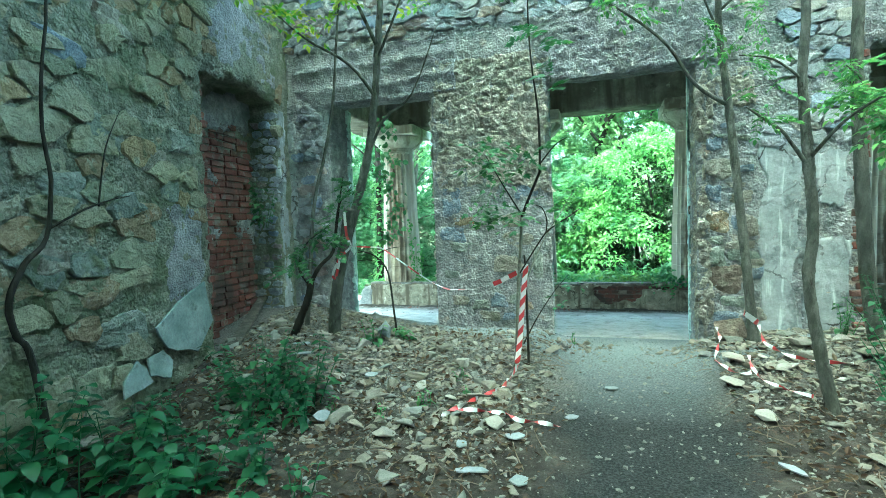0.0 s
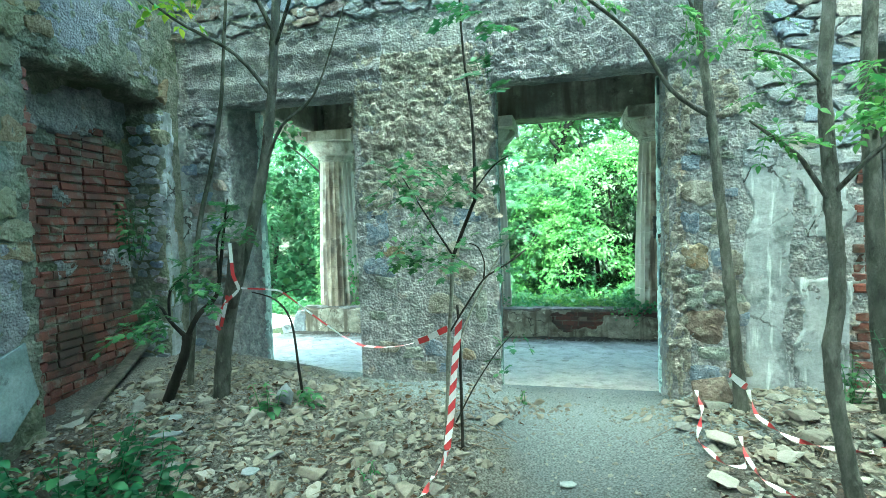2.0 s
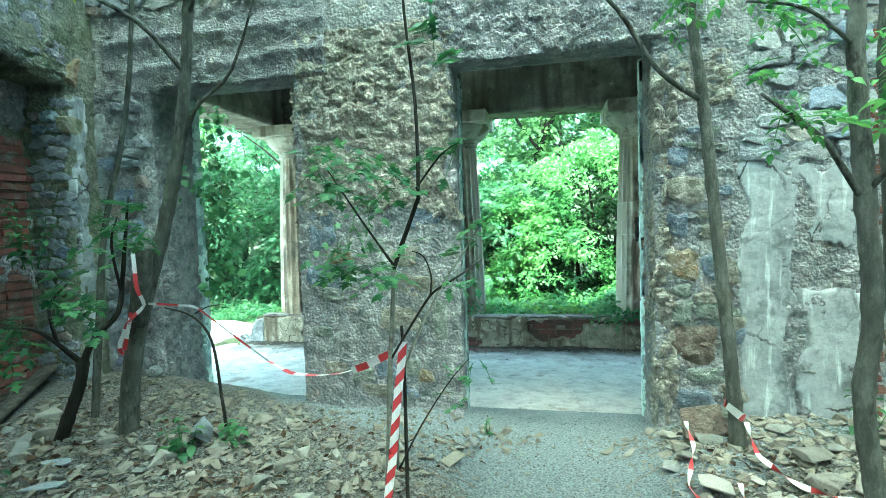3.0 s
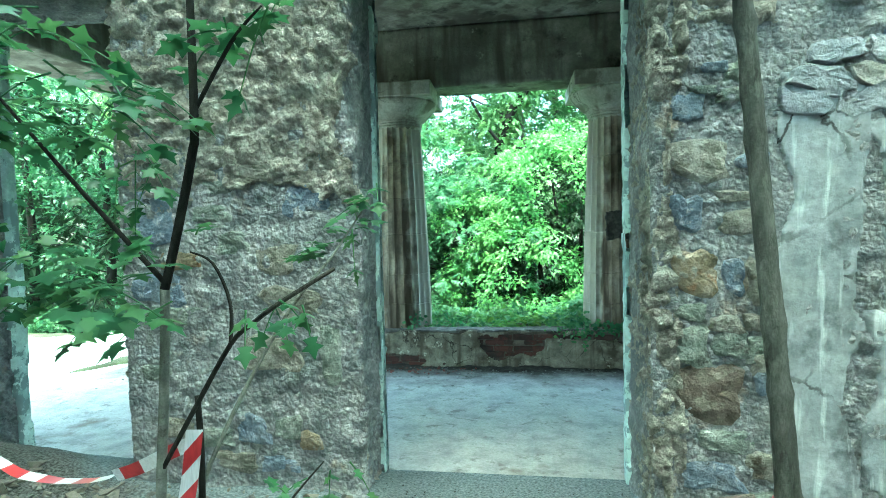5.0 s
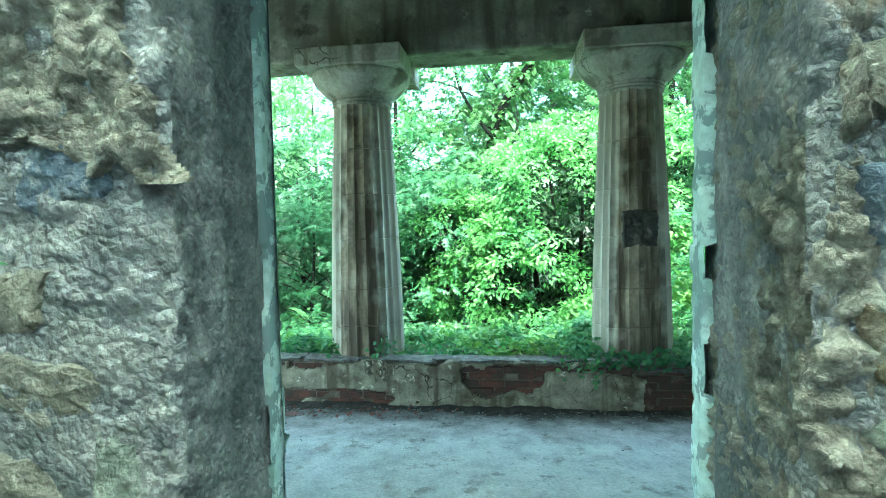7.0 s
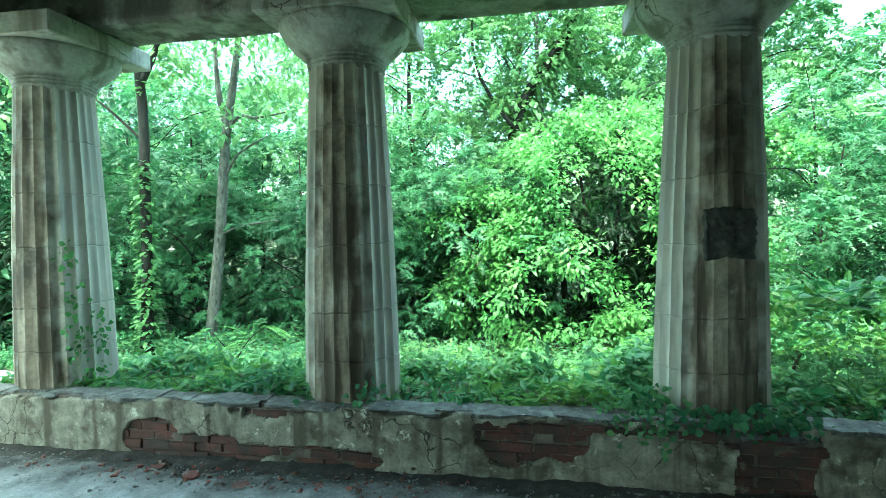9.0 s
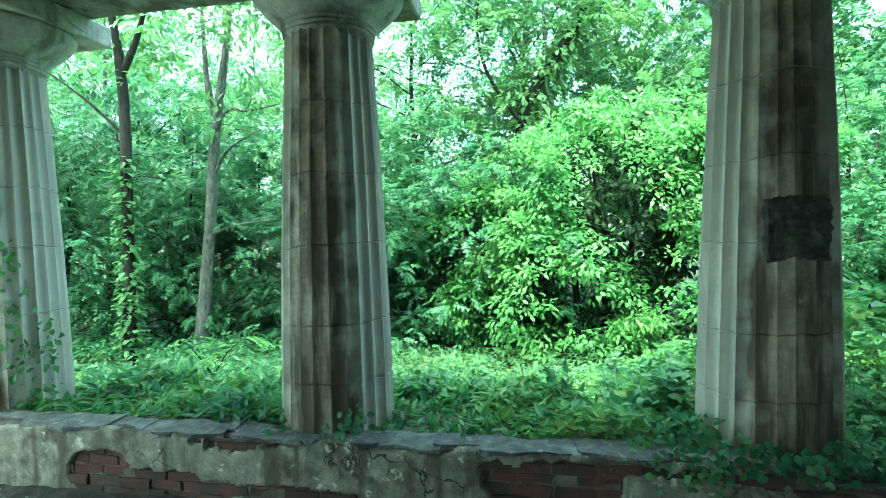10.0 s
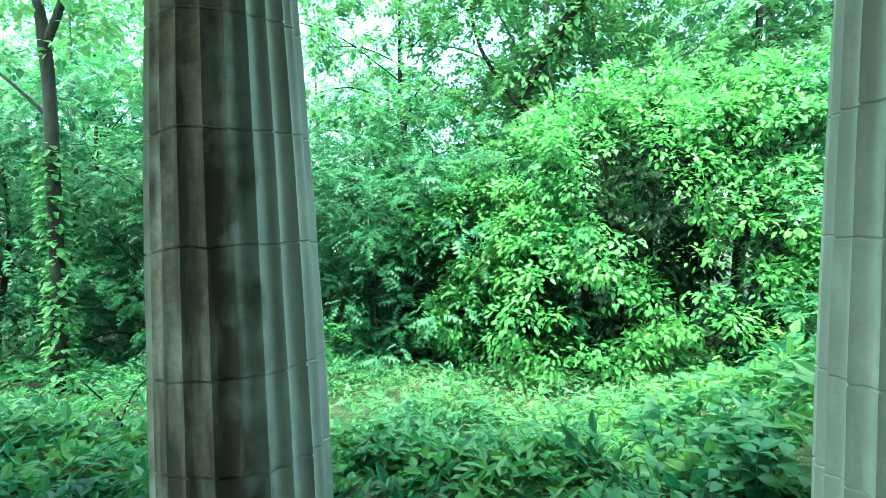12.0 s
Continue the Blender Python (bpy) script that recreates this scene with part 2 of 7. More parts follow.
PALESTONE = material("pale_split_stone", [(0.2, 0.215, 0.24), (0.32, 0.335, 0.36), (0.44, 0.45, 0.47)], 11, 0.9, 1.0, 16, 0.05, piece_mix=0.65,
                     per_piece=[(0.3, 0.32, 0.36), (0.36, 0.33, 0.28), (0.2, 0.26, 0.36), (0.4, 0.41, 0.42), (0.26, 0.28, 0.31), (0.33, 0.34, 0.35)], spots=[((0.12, 0.125, 0.13), 5, 0.64, 0.05)])
# ochre-green copy of the wall stone; its tint also offsets the blue shade there
WESTSTONE = material("west_tinted_stone", [(0.17, 0.175, 0.13), (0.28, 0.28, 0.21), (0.38, 0.37, 0.28)], 11, 0.9, 1.0, 16, 0.07, piece_mix=0.7,
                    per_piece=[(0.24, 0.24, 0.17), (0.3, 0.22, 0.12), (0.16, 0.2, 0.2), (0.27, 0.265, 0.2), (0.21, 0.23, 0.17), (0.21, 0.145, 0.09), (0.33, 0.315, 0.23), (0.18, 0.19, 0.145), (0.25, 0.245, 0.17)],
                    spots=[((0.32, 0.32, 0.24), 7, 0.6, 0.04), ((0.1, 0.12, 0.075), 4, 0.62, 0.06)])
# mossy grey-green mortar of that wall, likewise tinted against the blue shade
WESTMORTAR = material("west_tinted_mortar", [(0.115, 0.125, 0.1), (0.2, 0.21, 0.17), (0.32, 0.325, 0.265)], 8, 0.95, 1.0, 45, 0.022, crumb=36, crumb_mix=0.35,
                 spots=[((0.12, 0.14, 0.085), 1.6, 0.58, 0.07), ((0.35, 0.28, 0.18), 2.2, 0.66, 0.05)])
BRICK = material("brick", [(0.1, 0.041, 0.034), (0.16, 0.06, 0.047)], 8, 0.9, 0.7, 50, 0.01,
                 per_piece=[(0.15, 0.046, 0.036), (0.115, 0.036, 0.03), (0.18, 0.056, 0.042), (0.13, 0.047, 0.039), (0.095, 0.036, 0.031), (0.16, 0.075, 0.06)],
                 spots=[((0.17, 0.145, 0.125), 9, 0.57, 0.05), ((0.055, 0.037, 0.031), 3.0, 0.54, 0.1)])
OLDBRICK = material("old_dirty_brick", [(0.062, 0.032, 0.026), (0.1, 0.046, 0.036)], 8, 0.95, 0.7, 50, 0.01,
                    per_piece=[(0.1, 0.038, 0.03), (0.074, 0.031, 0.026), (0.115, 0.044, 0.034), (0.06, 0.036, 0.031)], spots=[((0.045, 0.034, 0.028), 5, 0.54, 0.08), ((0.13, 0.11, 0.09), 7, 0.66, 0.04)])
COLUMN = material("column_plaster", [(0.15, 0.113, 0.08), (0.23, 0.182, 0.132), (0.32, 0.268, 0.21)], 3, 0.8, 0.3, 45, 0.006,
                  spots=[((0.075, 0.06, 0.046), 2.2, 0.58, 0.06), ((0.36, 0.32, 0.275), 6, 0.7, 0.03)], streaks=((0.07, 0.052, 0.036), 8, 0.5, 0.06))


def pale_lit_side(m):
    """Paints a column's outward side pale: rain wash and the daylight on it, put into the colour. Its sheltered side
    keeps brown grime. The border wanders.
    """
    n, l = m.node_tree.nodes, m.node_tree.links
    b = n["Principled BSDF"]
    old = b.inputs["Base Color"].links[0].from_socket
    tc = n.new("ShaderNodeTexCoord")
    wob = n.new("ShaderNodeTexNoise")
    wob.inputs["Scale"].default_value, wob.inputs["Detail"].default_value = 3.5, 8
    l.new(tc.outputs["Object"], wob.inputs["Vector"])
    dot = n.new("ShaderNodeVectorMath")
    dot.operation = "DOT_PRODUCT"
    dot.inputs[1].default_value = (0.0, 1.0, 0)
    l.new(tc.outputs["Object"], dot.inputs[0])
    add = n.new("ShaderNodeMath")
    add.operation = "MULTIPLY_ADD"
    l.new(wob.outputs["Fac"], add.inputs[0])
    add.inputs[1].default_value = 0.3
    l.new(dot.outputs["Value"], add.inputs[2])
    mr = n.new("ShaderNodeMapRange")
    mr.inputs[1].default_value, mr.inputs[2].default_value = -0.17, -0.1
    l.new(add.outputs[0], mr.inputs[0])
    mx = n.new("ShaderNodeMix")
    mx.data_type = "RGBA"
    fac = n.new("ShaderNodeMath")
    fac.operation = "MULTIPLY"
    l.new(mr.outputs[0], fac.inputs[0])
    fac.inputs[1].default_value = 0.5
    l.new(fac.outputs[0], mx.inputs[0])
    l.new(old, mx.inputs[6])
    # pale tone stands in for daylight as well as washed plaster
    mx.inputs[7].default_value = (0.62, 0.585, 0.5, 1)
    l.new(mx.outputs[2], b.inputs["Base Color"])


pale_lit_side(COLUMN)
CAPITAL = material("capital_plaster", [(0.22, 0.21, 0.18), (0.34, 0.325, 0.285), (0.42, 0.405, 0.36)], 3, 0.8, 0.3, 45, 0.006,
                   spots=[((0.16, 0.145, 0.12), 2.8, 0.58, 0.05)], streaks=((0.14, 0.125, 0.1), 5, 0.6, 0.06), cracks=((0.08, 0.07, 0.06), 2.0, 0.01))
BEAM = material("beam_concrete", [(0.142, 0.134, 0.113), (0.231, 0.22, 0.189), (0.347, 0.334, 0.296)], 3, 0.9, 0.5, 35, 0.01,
                spots=[((0.103, 0.0955, 0.0818), 1.3, 0.57, 0.1), ((0.05, 0.046, 0.04), 2.4, 0.6, 0.05), ((0.42, 0.4, 0.35), 5, 0.68, 0.03)], streaks=((0.09, 0.08, 0.066), 4, 0.56, 0.07))
PARAPET = material("parapet_plaster", [(0.12, 0.105, 0.08), (0.225, 0.2, 0.155), (0.35, 0.318, 0.25)], 7, 0.9, 0.6, 40, 0.012,
                   spots=[((0.0745, 0.06, 0.041), 2.6, 0.57, 0.06), ((0.479, 0.44, 0.355), 9, 0.64, 0.03)], streaks=((0.085, 0.07, 0.05), 7, 0.58, 0.07), cracks=((0.0319, 0.025, 0.0182), 3.2, 0.012))
SLATE = material("slate", [(0.05, 0.047, 0.043), (0.09, 0.085, 0.077), (0.15, 0.142, 0.128)], 12, 0.85, 0.8, 60, 0.012, spots=[((0.2, 0.19, 0.17), 14, 0.62, 0.04)])
CHALKY = material("chalky_mortar", [(0.075, 0.071, 0.064), (0.13, 0.125, 0.114), (0.22, 0.212, 0.195)], 12, 0.95, 0.8, 40, 0.012, spots=[((0.08, 0.075, 0.065), 6, 0.6, 0.05)])
DUST = material("dusty_floor", [(0.27, 0.268, 0.262), (0.385, 0.372, 0.358), (0.46, 0.438, 0.42)], 5, 0.95, 1.0, 60, 0.014,
                spots=[((0.2, 0.19, 0.175), 7, 0.62, 0.05), ((0.15, 0.14, 0.125), 28, 0.68, 0.03), ((0.189, 0.166, 0.141), 1.2, 0.66, 0.05)])
BARK = material("grey_bark", [(0.036, 0.039, 0.034), (0.068, 0.071, 0.062), (0.122, 0.127, 0.112)], 14, 0.9, 1.0, 45, 0.02, stretch=(1, 1, 0.4),
                spots=[((0.11, 0.118, 0.1), 16, 0.6, 0.05), ((0.02, 0.018, 0.015), 11, 0.62, 0.05)])
LIGHTBARK = material("pale_stem_bark", [(0.09, 0.094, 0.08), (0.14, 0.145, 0.125), (0.2, 0.205, 0.18)], 18, 0.9, 0.6, 60, 0.008, spots=[((0.06, 0.058, 0.048), 20, 0.62, 0.04)])
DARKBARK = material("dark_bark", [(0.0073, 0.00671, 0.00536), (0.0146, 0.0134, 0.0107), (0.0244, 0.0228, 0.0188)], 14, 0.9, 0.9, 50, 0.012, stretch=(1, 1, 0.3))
FALLEN = material("fallen_plaster_slab", [(0.12, 0.155, 0.16), (0.17, 0.212, 0.217), (0.24, 0.28, 0.28)], 5, 0.85, 0.4, 30, 0.008, spots=[((0.1, 0.12, 0.12), 9, 0.62, 0.04)])
LEAF = leaf_material("bush_leaves", [(0.06, 0.165, 0.05), (0.095, 0.235, 0.066), (0.13, 0.285, 0.08), (0.21, 0.36, 0.1)], patch_size=0.9)
LEAFDARK = leaf_material("forest_leaves", [(0.026, 0.078, 0.036), (0.048, 0.128, 0.053), (0.08, 0.185, 0.07)], patch_size=1.2, per_tree=0.35)
# near-black filling for crowns: the shade of their gaps put into leaf colour
SHADEFILL = leaf_material("shade_fill_leaves", [(0.012, 0.028, 0.012), (0.02, 0.046, 0.018), (0.03, 0.065, 0.024)], 0.7)
LEAFFAR = leaf_material("far_leaves", [(0.048, 0.12, 0.05), (0.085, 0.18, 0.068), (0.135, 0.25, 0.088), (0.215, 0.33, 0.095)], patch_size=1.6, per_tree=0.45)
LEAFNEAR = leaf_material("sapling_leaves", [(0.032, 0.0998, 0.0442), (0.056, 0.146, 0.0589), (0.088, 0.185, 0.0662)])
LEAFLOW = leaf_material("undergrowth_leaves", [(0.04, 0.115, 0.06), (0.075, 0.172, 0.074), (0.115, 0.23, 0.085), (0.18, 0.29, 0.08)], patch_size=0.7)
LEAFBANK = leaf_material("bank_leaves", [(0.03, 0.1, 0.05), (0.06, 0.16, 0.06), (0.12, 0.24, 0.06), (0.2, 0.31, 0.06)], 0.4, patch_size=0.6)
LEAFFRESH = leaf_material("fresh_leaves", [(0.055, 0.16, 0.055), (0.1, 0.235, 0.072), (0.16, 0.31, 0.085)])
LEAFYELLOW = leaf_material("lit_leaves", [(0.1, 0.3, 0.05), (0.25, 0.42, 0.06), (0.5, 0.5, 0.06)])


# ---- ground ----
def ground_height(x, y):
    """The room's rubble floor: low along the trodden path, heaped against the walls."""
    p = np.stack([x, y, 0 * x], 1)
    path_x = np.interp(y, [-4, 2.7, 4.2, 5.2, 6.2], [0.1, 0.2, 0.2, 0.15, 0.15])
    off = np.clip((np.abs(x - path_x) - 0.45) / 0.5, 0, 1)
    base = np.interp(y, [-4, 0, 2.9, 4.0, 5.0, 5.9, 6.4], [-0.05, -0.02, 0.0, 0.08, 0.14, 0.12, 0.05])
    heap = np.interp(y, [0, 3, 4, 5, 5.8, 6.4], [0.02, 0.05, 0.1, 0.16, 0.17, 0.0])
    left = np.clip((-x - 1.8) / 1.5, 0, 1) * np.interp(y, [0, 2.5, 4, 5.5, 6.1, 6.4], [0.03, 0.05, 0.17, 0.22, 0.12, 0.0])
    right = np.clip((x - 1.2) / 1.0, 0, 1) * np.interp(y, [0, 3, 5, 5.8, 6.4], [0.02, 0.06, 0.1, 0.1, 0.0])
    fade = np.clip((6.35 - y) / 0.3, 0, 1)
    return base + off * heap + left + right + fade * (0.03 * fbm(p, 0.8) + 0.012 * fbm(p, 0.16, 2) * (0.3 + 0.7 * off))


def terrace_z(y):
    return np.interp(y, [6.2, 6.6, 9.7], [0.05, 0.03, -0.17])


def outside_z(x, y):
    p = np.stack([x, y, 0 * x], 1)
    pale = np.clip((-4.6 - x) / 0.6, 0, 1) * np.clip((13.0 - y) / 1.5, 0, 1)
    return np.interp(y, [10, 12, 16, 30, 200], [0.1, -0.4, -0.9, -1.2, -2.0]) * (1 - pale) + pale * -0.22 + 0.08 * fbm(p, 2.5) * (1 - pale)


def grid(x0, x1, y0, y1, res, fz):
    nx, ny = round((x1 - x0) / res), round((y1 - y0) / res)
    X, Y = np.meshgrid(np.linspace(x0, x1, nx + 1), np.linspace(y0, y1, ny + 1), indexing="ij")
    x, y = X.ravel(), Y.ravel()
    idx = np.arange(len(x)).reshape(X.shape)
    f = np.stack([idx[:-1, :-1], idx[1:, :-1], idx[1:, 1:], idx[:-1, 1:]], -1).reshape(-1, 4)
    return np.stack([x, y, fz(x, y)], 1), f
def room_ground_material():
    """Leaf litter and soil, worn to grey gravel along the trodden path."""
    m = material("soil_and_litter", [(0.016, 0.013, 0.011), (0.034, 0.028, 0.024), (0.075, 0.064, 0.055)], 9, 0.95, 1.0, 70, 0.02,
                 spots=[((0.15, 0.15, 0.14), 26, 0.66, 0.04), ((0.1, 0.062, 0.045), 14, 0.64, 0.05)])
    t = m.node_tree
    n, l = t.nodes, t.links
    b = n["Principled BSDF"]
    old = b.inputs["Base Color"].links[0].from_socket
    geo = n.new("ShaderNodeNewGeometry")
    sep = n.new("ShaderNodeSeparateXYZ")
    l.new(geo.outputs["Position"], sep.inputs[0])
    wob = n.new("ShaderNodeTexNoise")
    wob.inputs["Scale"].default_value, wob.inputs["Detail"].default_value = 2.2, 6
    l.new(geo.outputs["Position"], wob.inputs["Vector"])

    def math_node(op, a, c):
        x = n.new("ShaderNodeMath")
        x.operation = op
        for i, v in enumerate((a, c)):
            if isinstance(v, (int, float)):
                x.inputs[i].default_value = v
            else:
                l.new(v, x.inputs[i])
        return x.outputs[0]

    d = math_node("ABSOLUTE", math_node("SUBTRACT", sep.outputs[0], 0.2), 0)
    wide = math_node("MULTIPLY", math_node("MAXIMUM", math_node("SUBTRACT", sep.outputs[1], 4.6), 0), 1.6)
    d = math_node("SUBTRACT", math_node("ADD", d, math_node("MULTIPLY", math_node("SUBTRACT", wob.outputs["Fac"], 0.5), 0.9)), wide)
    mr = n.new("ShaderNodeMapRange")
    mr.inputs[1].default_value, mr.inputs[2].default_value, mr.inputs[3].default_value, mr.inputs[4].default_value = 0.35, 0.75, 1, 0
    l.new(d, mr.inputs[0])
    gr = n.new("ShaderNodeTexNoise")
    gr.inputs["Scale"].default_value, gr.inputs["Detail"].default_value = 70, 4
    l.new(geo.outputs["Position"], gr.inputs["Vector"])
    r = n.new("ShaderNodeValToRGB")
    e = r.color_ramp.elements
    e[0].position, e[0].color = 0.4, (0.006, 0.007, 0.008, 1)
    e[1].position, e[1].color = 0.68, (0.038, 0.041, 0.044, 1)
    l.new(gr.outputs["Fac"], r.inputs["Fac"])
    dust = n.new("ShaderNodeMapRange")
    dust.inputs[1].default_value, dust.inputs[2].default_value = 3.7, 5.5
    l.new(sep.outputs[1], dust.inputs[0])
    mx0 = n.new("ShaderNodeMix")
    mx0.data_type = "RGBA"
    l.new(math_node("MULTIPLY", dust.outputs[0], 0.75), mx0.inputs[0])
    l.new(r.outputs["Color"], mx0.inputs[6])
    pale = n.new("ShaderNodeValToRGB")
    e = pale.color_ramp.elements
    e[0].position, e[0].color = 0.3, (0.085, 0.102, 0.112, 1)
    e[1].position, e[1].color = 0.7, (0.29, 0.335, 0.36, 1)
    l.new(gr.outputs["Fac"], pale.inputs["Fac"])
    l.new(pale.outputs["Color"], mx0.inputs[7])
    heap = n.new("ShaderNodeMapRange")
    heap.inputs[1].default_value, heap.inputs[2].default_value = 3.3, 4.7
    east = math_node("MULTIPLY", math_node("MINIMUM", math_node("MAXIMUM", math_node("SUBTRACT", sep.outputs[0], 0.6), 0), 0.5), 1.4)
    l.new(math_node("SUBTRACT", math_node("ADD", sep.outputs[1], math_node("MULTIPLY", math_node("SUBTRACT", wob.outputs["Fac"], 0.5), 2.5)), east), heap.inputs[0])
    chalk = n.new("ShaderNodeValToRGB")
    e = chalk.color_ramp.elements
    e[0].position, e[0].color = 0.36, (0.035, 0.034, 0.031, 1)
    e[1].position, e[1].color = 0.66, (0.2, 0.203, 0.196, 1)
    l.new(gr.outputs["Fac"], chalk.inputs["Fac"])
    mx1 = n.new("ShaderNodeMix")
    mx1.data_type = "RGBA"
    l.new(math_node("MULTIPLY", heap.outputs[0], 0.75), mx1.inputs[0])
    l.new(old, mx1.inputs[6])
    l.new(chalk.outputs["Color"], mx1.inputs[7])
    mx = n.new("ShaderNodeMix")
    mx.data_type = "RGBA"
    l.new(mr.outputs[0], mx.inputs[0])
    l.new(mx1.outputs[2], mx.inputs[6])
    l.new(mx0.outputs[2], mx.inputs[7])
    l.new(mx.outputs[2], b.inputs["Base Color"])
    return m


SOIL = room_ground_material()


def dirt_and_shade(m, start, full):
    """Damp dirt lying along the foot of the parapet, the shade there put into its dark colour too, with a wandering
    edge.
    """
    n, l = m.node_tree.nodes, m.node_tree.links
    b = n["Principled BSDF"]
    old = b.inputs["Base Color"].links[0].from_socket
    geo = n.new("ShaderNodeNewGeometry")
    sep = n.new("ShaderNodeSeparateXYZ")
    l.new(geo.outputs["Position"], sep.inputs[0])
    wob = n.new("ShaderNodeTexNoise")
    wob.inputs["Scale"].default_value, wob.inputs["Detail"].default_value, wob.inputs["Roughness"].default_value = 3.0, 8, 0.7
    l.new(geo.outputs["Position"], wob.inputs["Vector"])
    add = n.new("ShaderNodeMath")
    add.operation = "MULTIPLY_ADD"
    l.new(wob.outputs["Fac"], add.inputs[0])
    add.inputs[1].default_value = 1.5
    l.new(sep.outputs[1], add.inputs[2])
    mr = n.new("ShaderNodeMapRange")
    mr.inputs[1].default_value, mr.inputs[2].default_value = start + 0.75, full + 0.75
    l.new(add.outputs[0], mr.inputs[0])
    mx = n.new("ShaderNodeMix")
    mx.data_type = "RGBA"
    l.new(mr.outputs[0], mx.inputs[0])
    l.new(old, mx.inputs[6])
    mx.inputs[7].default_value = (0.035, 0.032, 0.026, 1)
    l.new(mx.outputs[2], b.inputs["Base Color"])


dirt_and_shade(DUST, 8.6, 9.5)
DIRTSHADE = material("damp_dirt_and_shade", [(0.016, 0.013, 0.01), (0.032, 0.027, 0.022), (0.06, 0.053, 0.045)], 9, 0.95, 1.0, 50, 0.02)
FORESTSOIL = material("forest_soil", [(0.03, 0.035, 0.02), (0.06, 0.07, 0.035), (0.08, 0.1, 0.05)], 3, 0.95, 0.8, 30, 0.03)
PALE = material("pale_gravel", [(0.4, 0.4, 0.376), (0.48, 0.48, 0.456), (0.528, 0.528, 0.496)], 2, 0.95, 0.4, 60, 0.008, spots=[((0.24, 0.224, 0.192), 3, 0.68, 0.04)])

v, f = grid(-4.6, 4.4, -4.2, 6.42, 0.05, ground_height)
ground_room = tagged(place("ground", mesh_from("ground", v, f, SOIL)), "soil, leaf litter and gravel floor of the ruined room", "ground", kind="structure")
v, f = grid(-5.05, 5.1, 6.3, 9.75, 0.06, lambda x, y: terrace_z(y) + np.clip((y - 6.5) / 0.3, 0, 1) * 0.006 * fbm(np.stack([x, y, 0 * x], 1), 0.5) - np.clip((6.42 - y) / 0.1, 0, 1) * 0.03)
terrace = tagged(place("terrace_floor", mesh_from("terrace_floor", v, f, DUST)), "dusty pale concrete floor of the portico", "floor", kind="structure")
v, f = grid(-60, 60, -40, 120, 1.0, lambda x, y: np.where((np.abs(x) < 5.2) & (y < 9.2), -1.2, outside_z(x, y)))
ground_out = tagged(place("ground_forest", mesh_from("ground_forest", v, f, FORESTSOIL)), "dark forest soil under the trees", "ground", kind="structure")
v, f = grid(-12.5, -3.4, 5.0, 12.9, 0.1, lambda x, y: -0.2 - 0.5 * (np.clip((x + 5.3) / 0.5, 0, 1) * np.clip((11.3 - y) / 0.5, 0, 1)) - 0.45 * np.clip((y - 11.5 + 0.3 * np.sin(x * 2)) / 0.4, 0, 1) - 0.3 * np.clip((x + 4.2) / 0.6, 0, 1) - 0.4 * np.clip((-12 - x) / .4, 0, 1) + 0.02 * fbm(np.stack([x, y, 0 * x], 1), 0.6))
tagged(place("road", mesh_from("road", v, f, PALE)), "pale trodden gravel path beside the portico", "path", kind="structure")

# ---- north wall of the room, with three openings ----
WY0, WY1 = 5.7, 6.44
OPENINGS = [(-3.4, -1.92), (-0.69, 0.9), (2.24, 3.66)]


def north_rough(p, n):
    x, y, z = p[:, 0], p[:, 1], p[:, 2]
    coarse = fbm(p, 0.22, 3) * 0.016
    knobbly = np.abs(vnoise(p, 0.07)) * 0.03 + vnoise(p, 0.035) * 0.012 - 0.012
    upper_pier = np.clip((z - 2.0 + 0.2 * vnoise(p, 0.5)) / 0.12, 0, 1) * np.clip((3.35 - z) / 0.15, 0, 1) * ((x > -1.95) & (x < -0.5))
    lintel = np.clip((z - 3.02) / 0.04, 0, 1) * np.clip((3.72 - z) / 0.06, 0, 1)
    jamb = (np.abs(n[:, 0]) > 0.5) * 0.35
    w = np.clip(upper_pier + 0.7 * lintel + jamb + 0.25, 0, 1)
    front = np.where(y > 6.3, 0.25, 1.0)
    ledge = np.where((y < 5.9) & (z > 3.68), 0.05 * np.clip((z - 3.68) / 0.05, 0, 1), 0)
    return front * (coarse + w * knobbly) - ledge - 0.012 * (np.abs(n).max(1) < 0.9)


SPLAY = 0.08


def splay(y):
    """How far a jamb leans into the opening at depth y."""
    return SPLAY * np.clip((WY1 - y) / (WY1 - WY0), 0, 1)


holes = [lambda X, Y, Z, a=a, b=b: (X > a + splay(Y)) & (X < b - 0.5 * splay(Y)) & (Z < 3.0 + 0.12 * (Y > 5.98)) for a, b in OPENINGS]
v, f = lattice_solid(-4.4, 4.6, WY0, WY1, -0.3, 4.9, 0.044, holes, north_rough)
wall_north = tagged(place("wall_north", mesh_from("wall_north", v, f, MORTAR)), "ruined rubble-stone wall with three tall openings", "wall", kind="structure")


def north_plane(u, v, h):
    return np.stack([u, WY0 - h, v], 1)


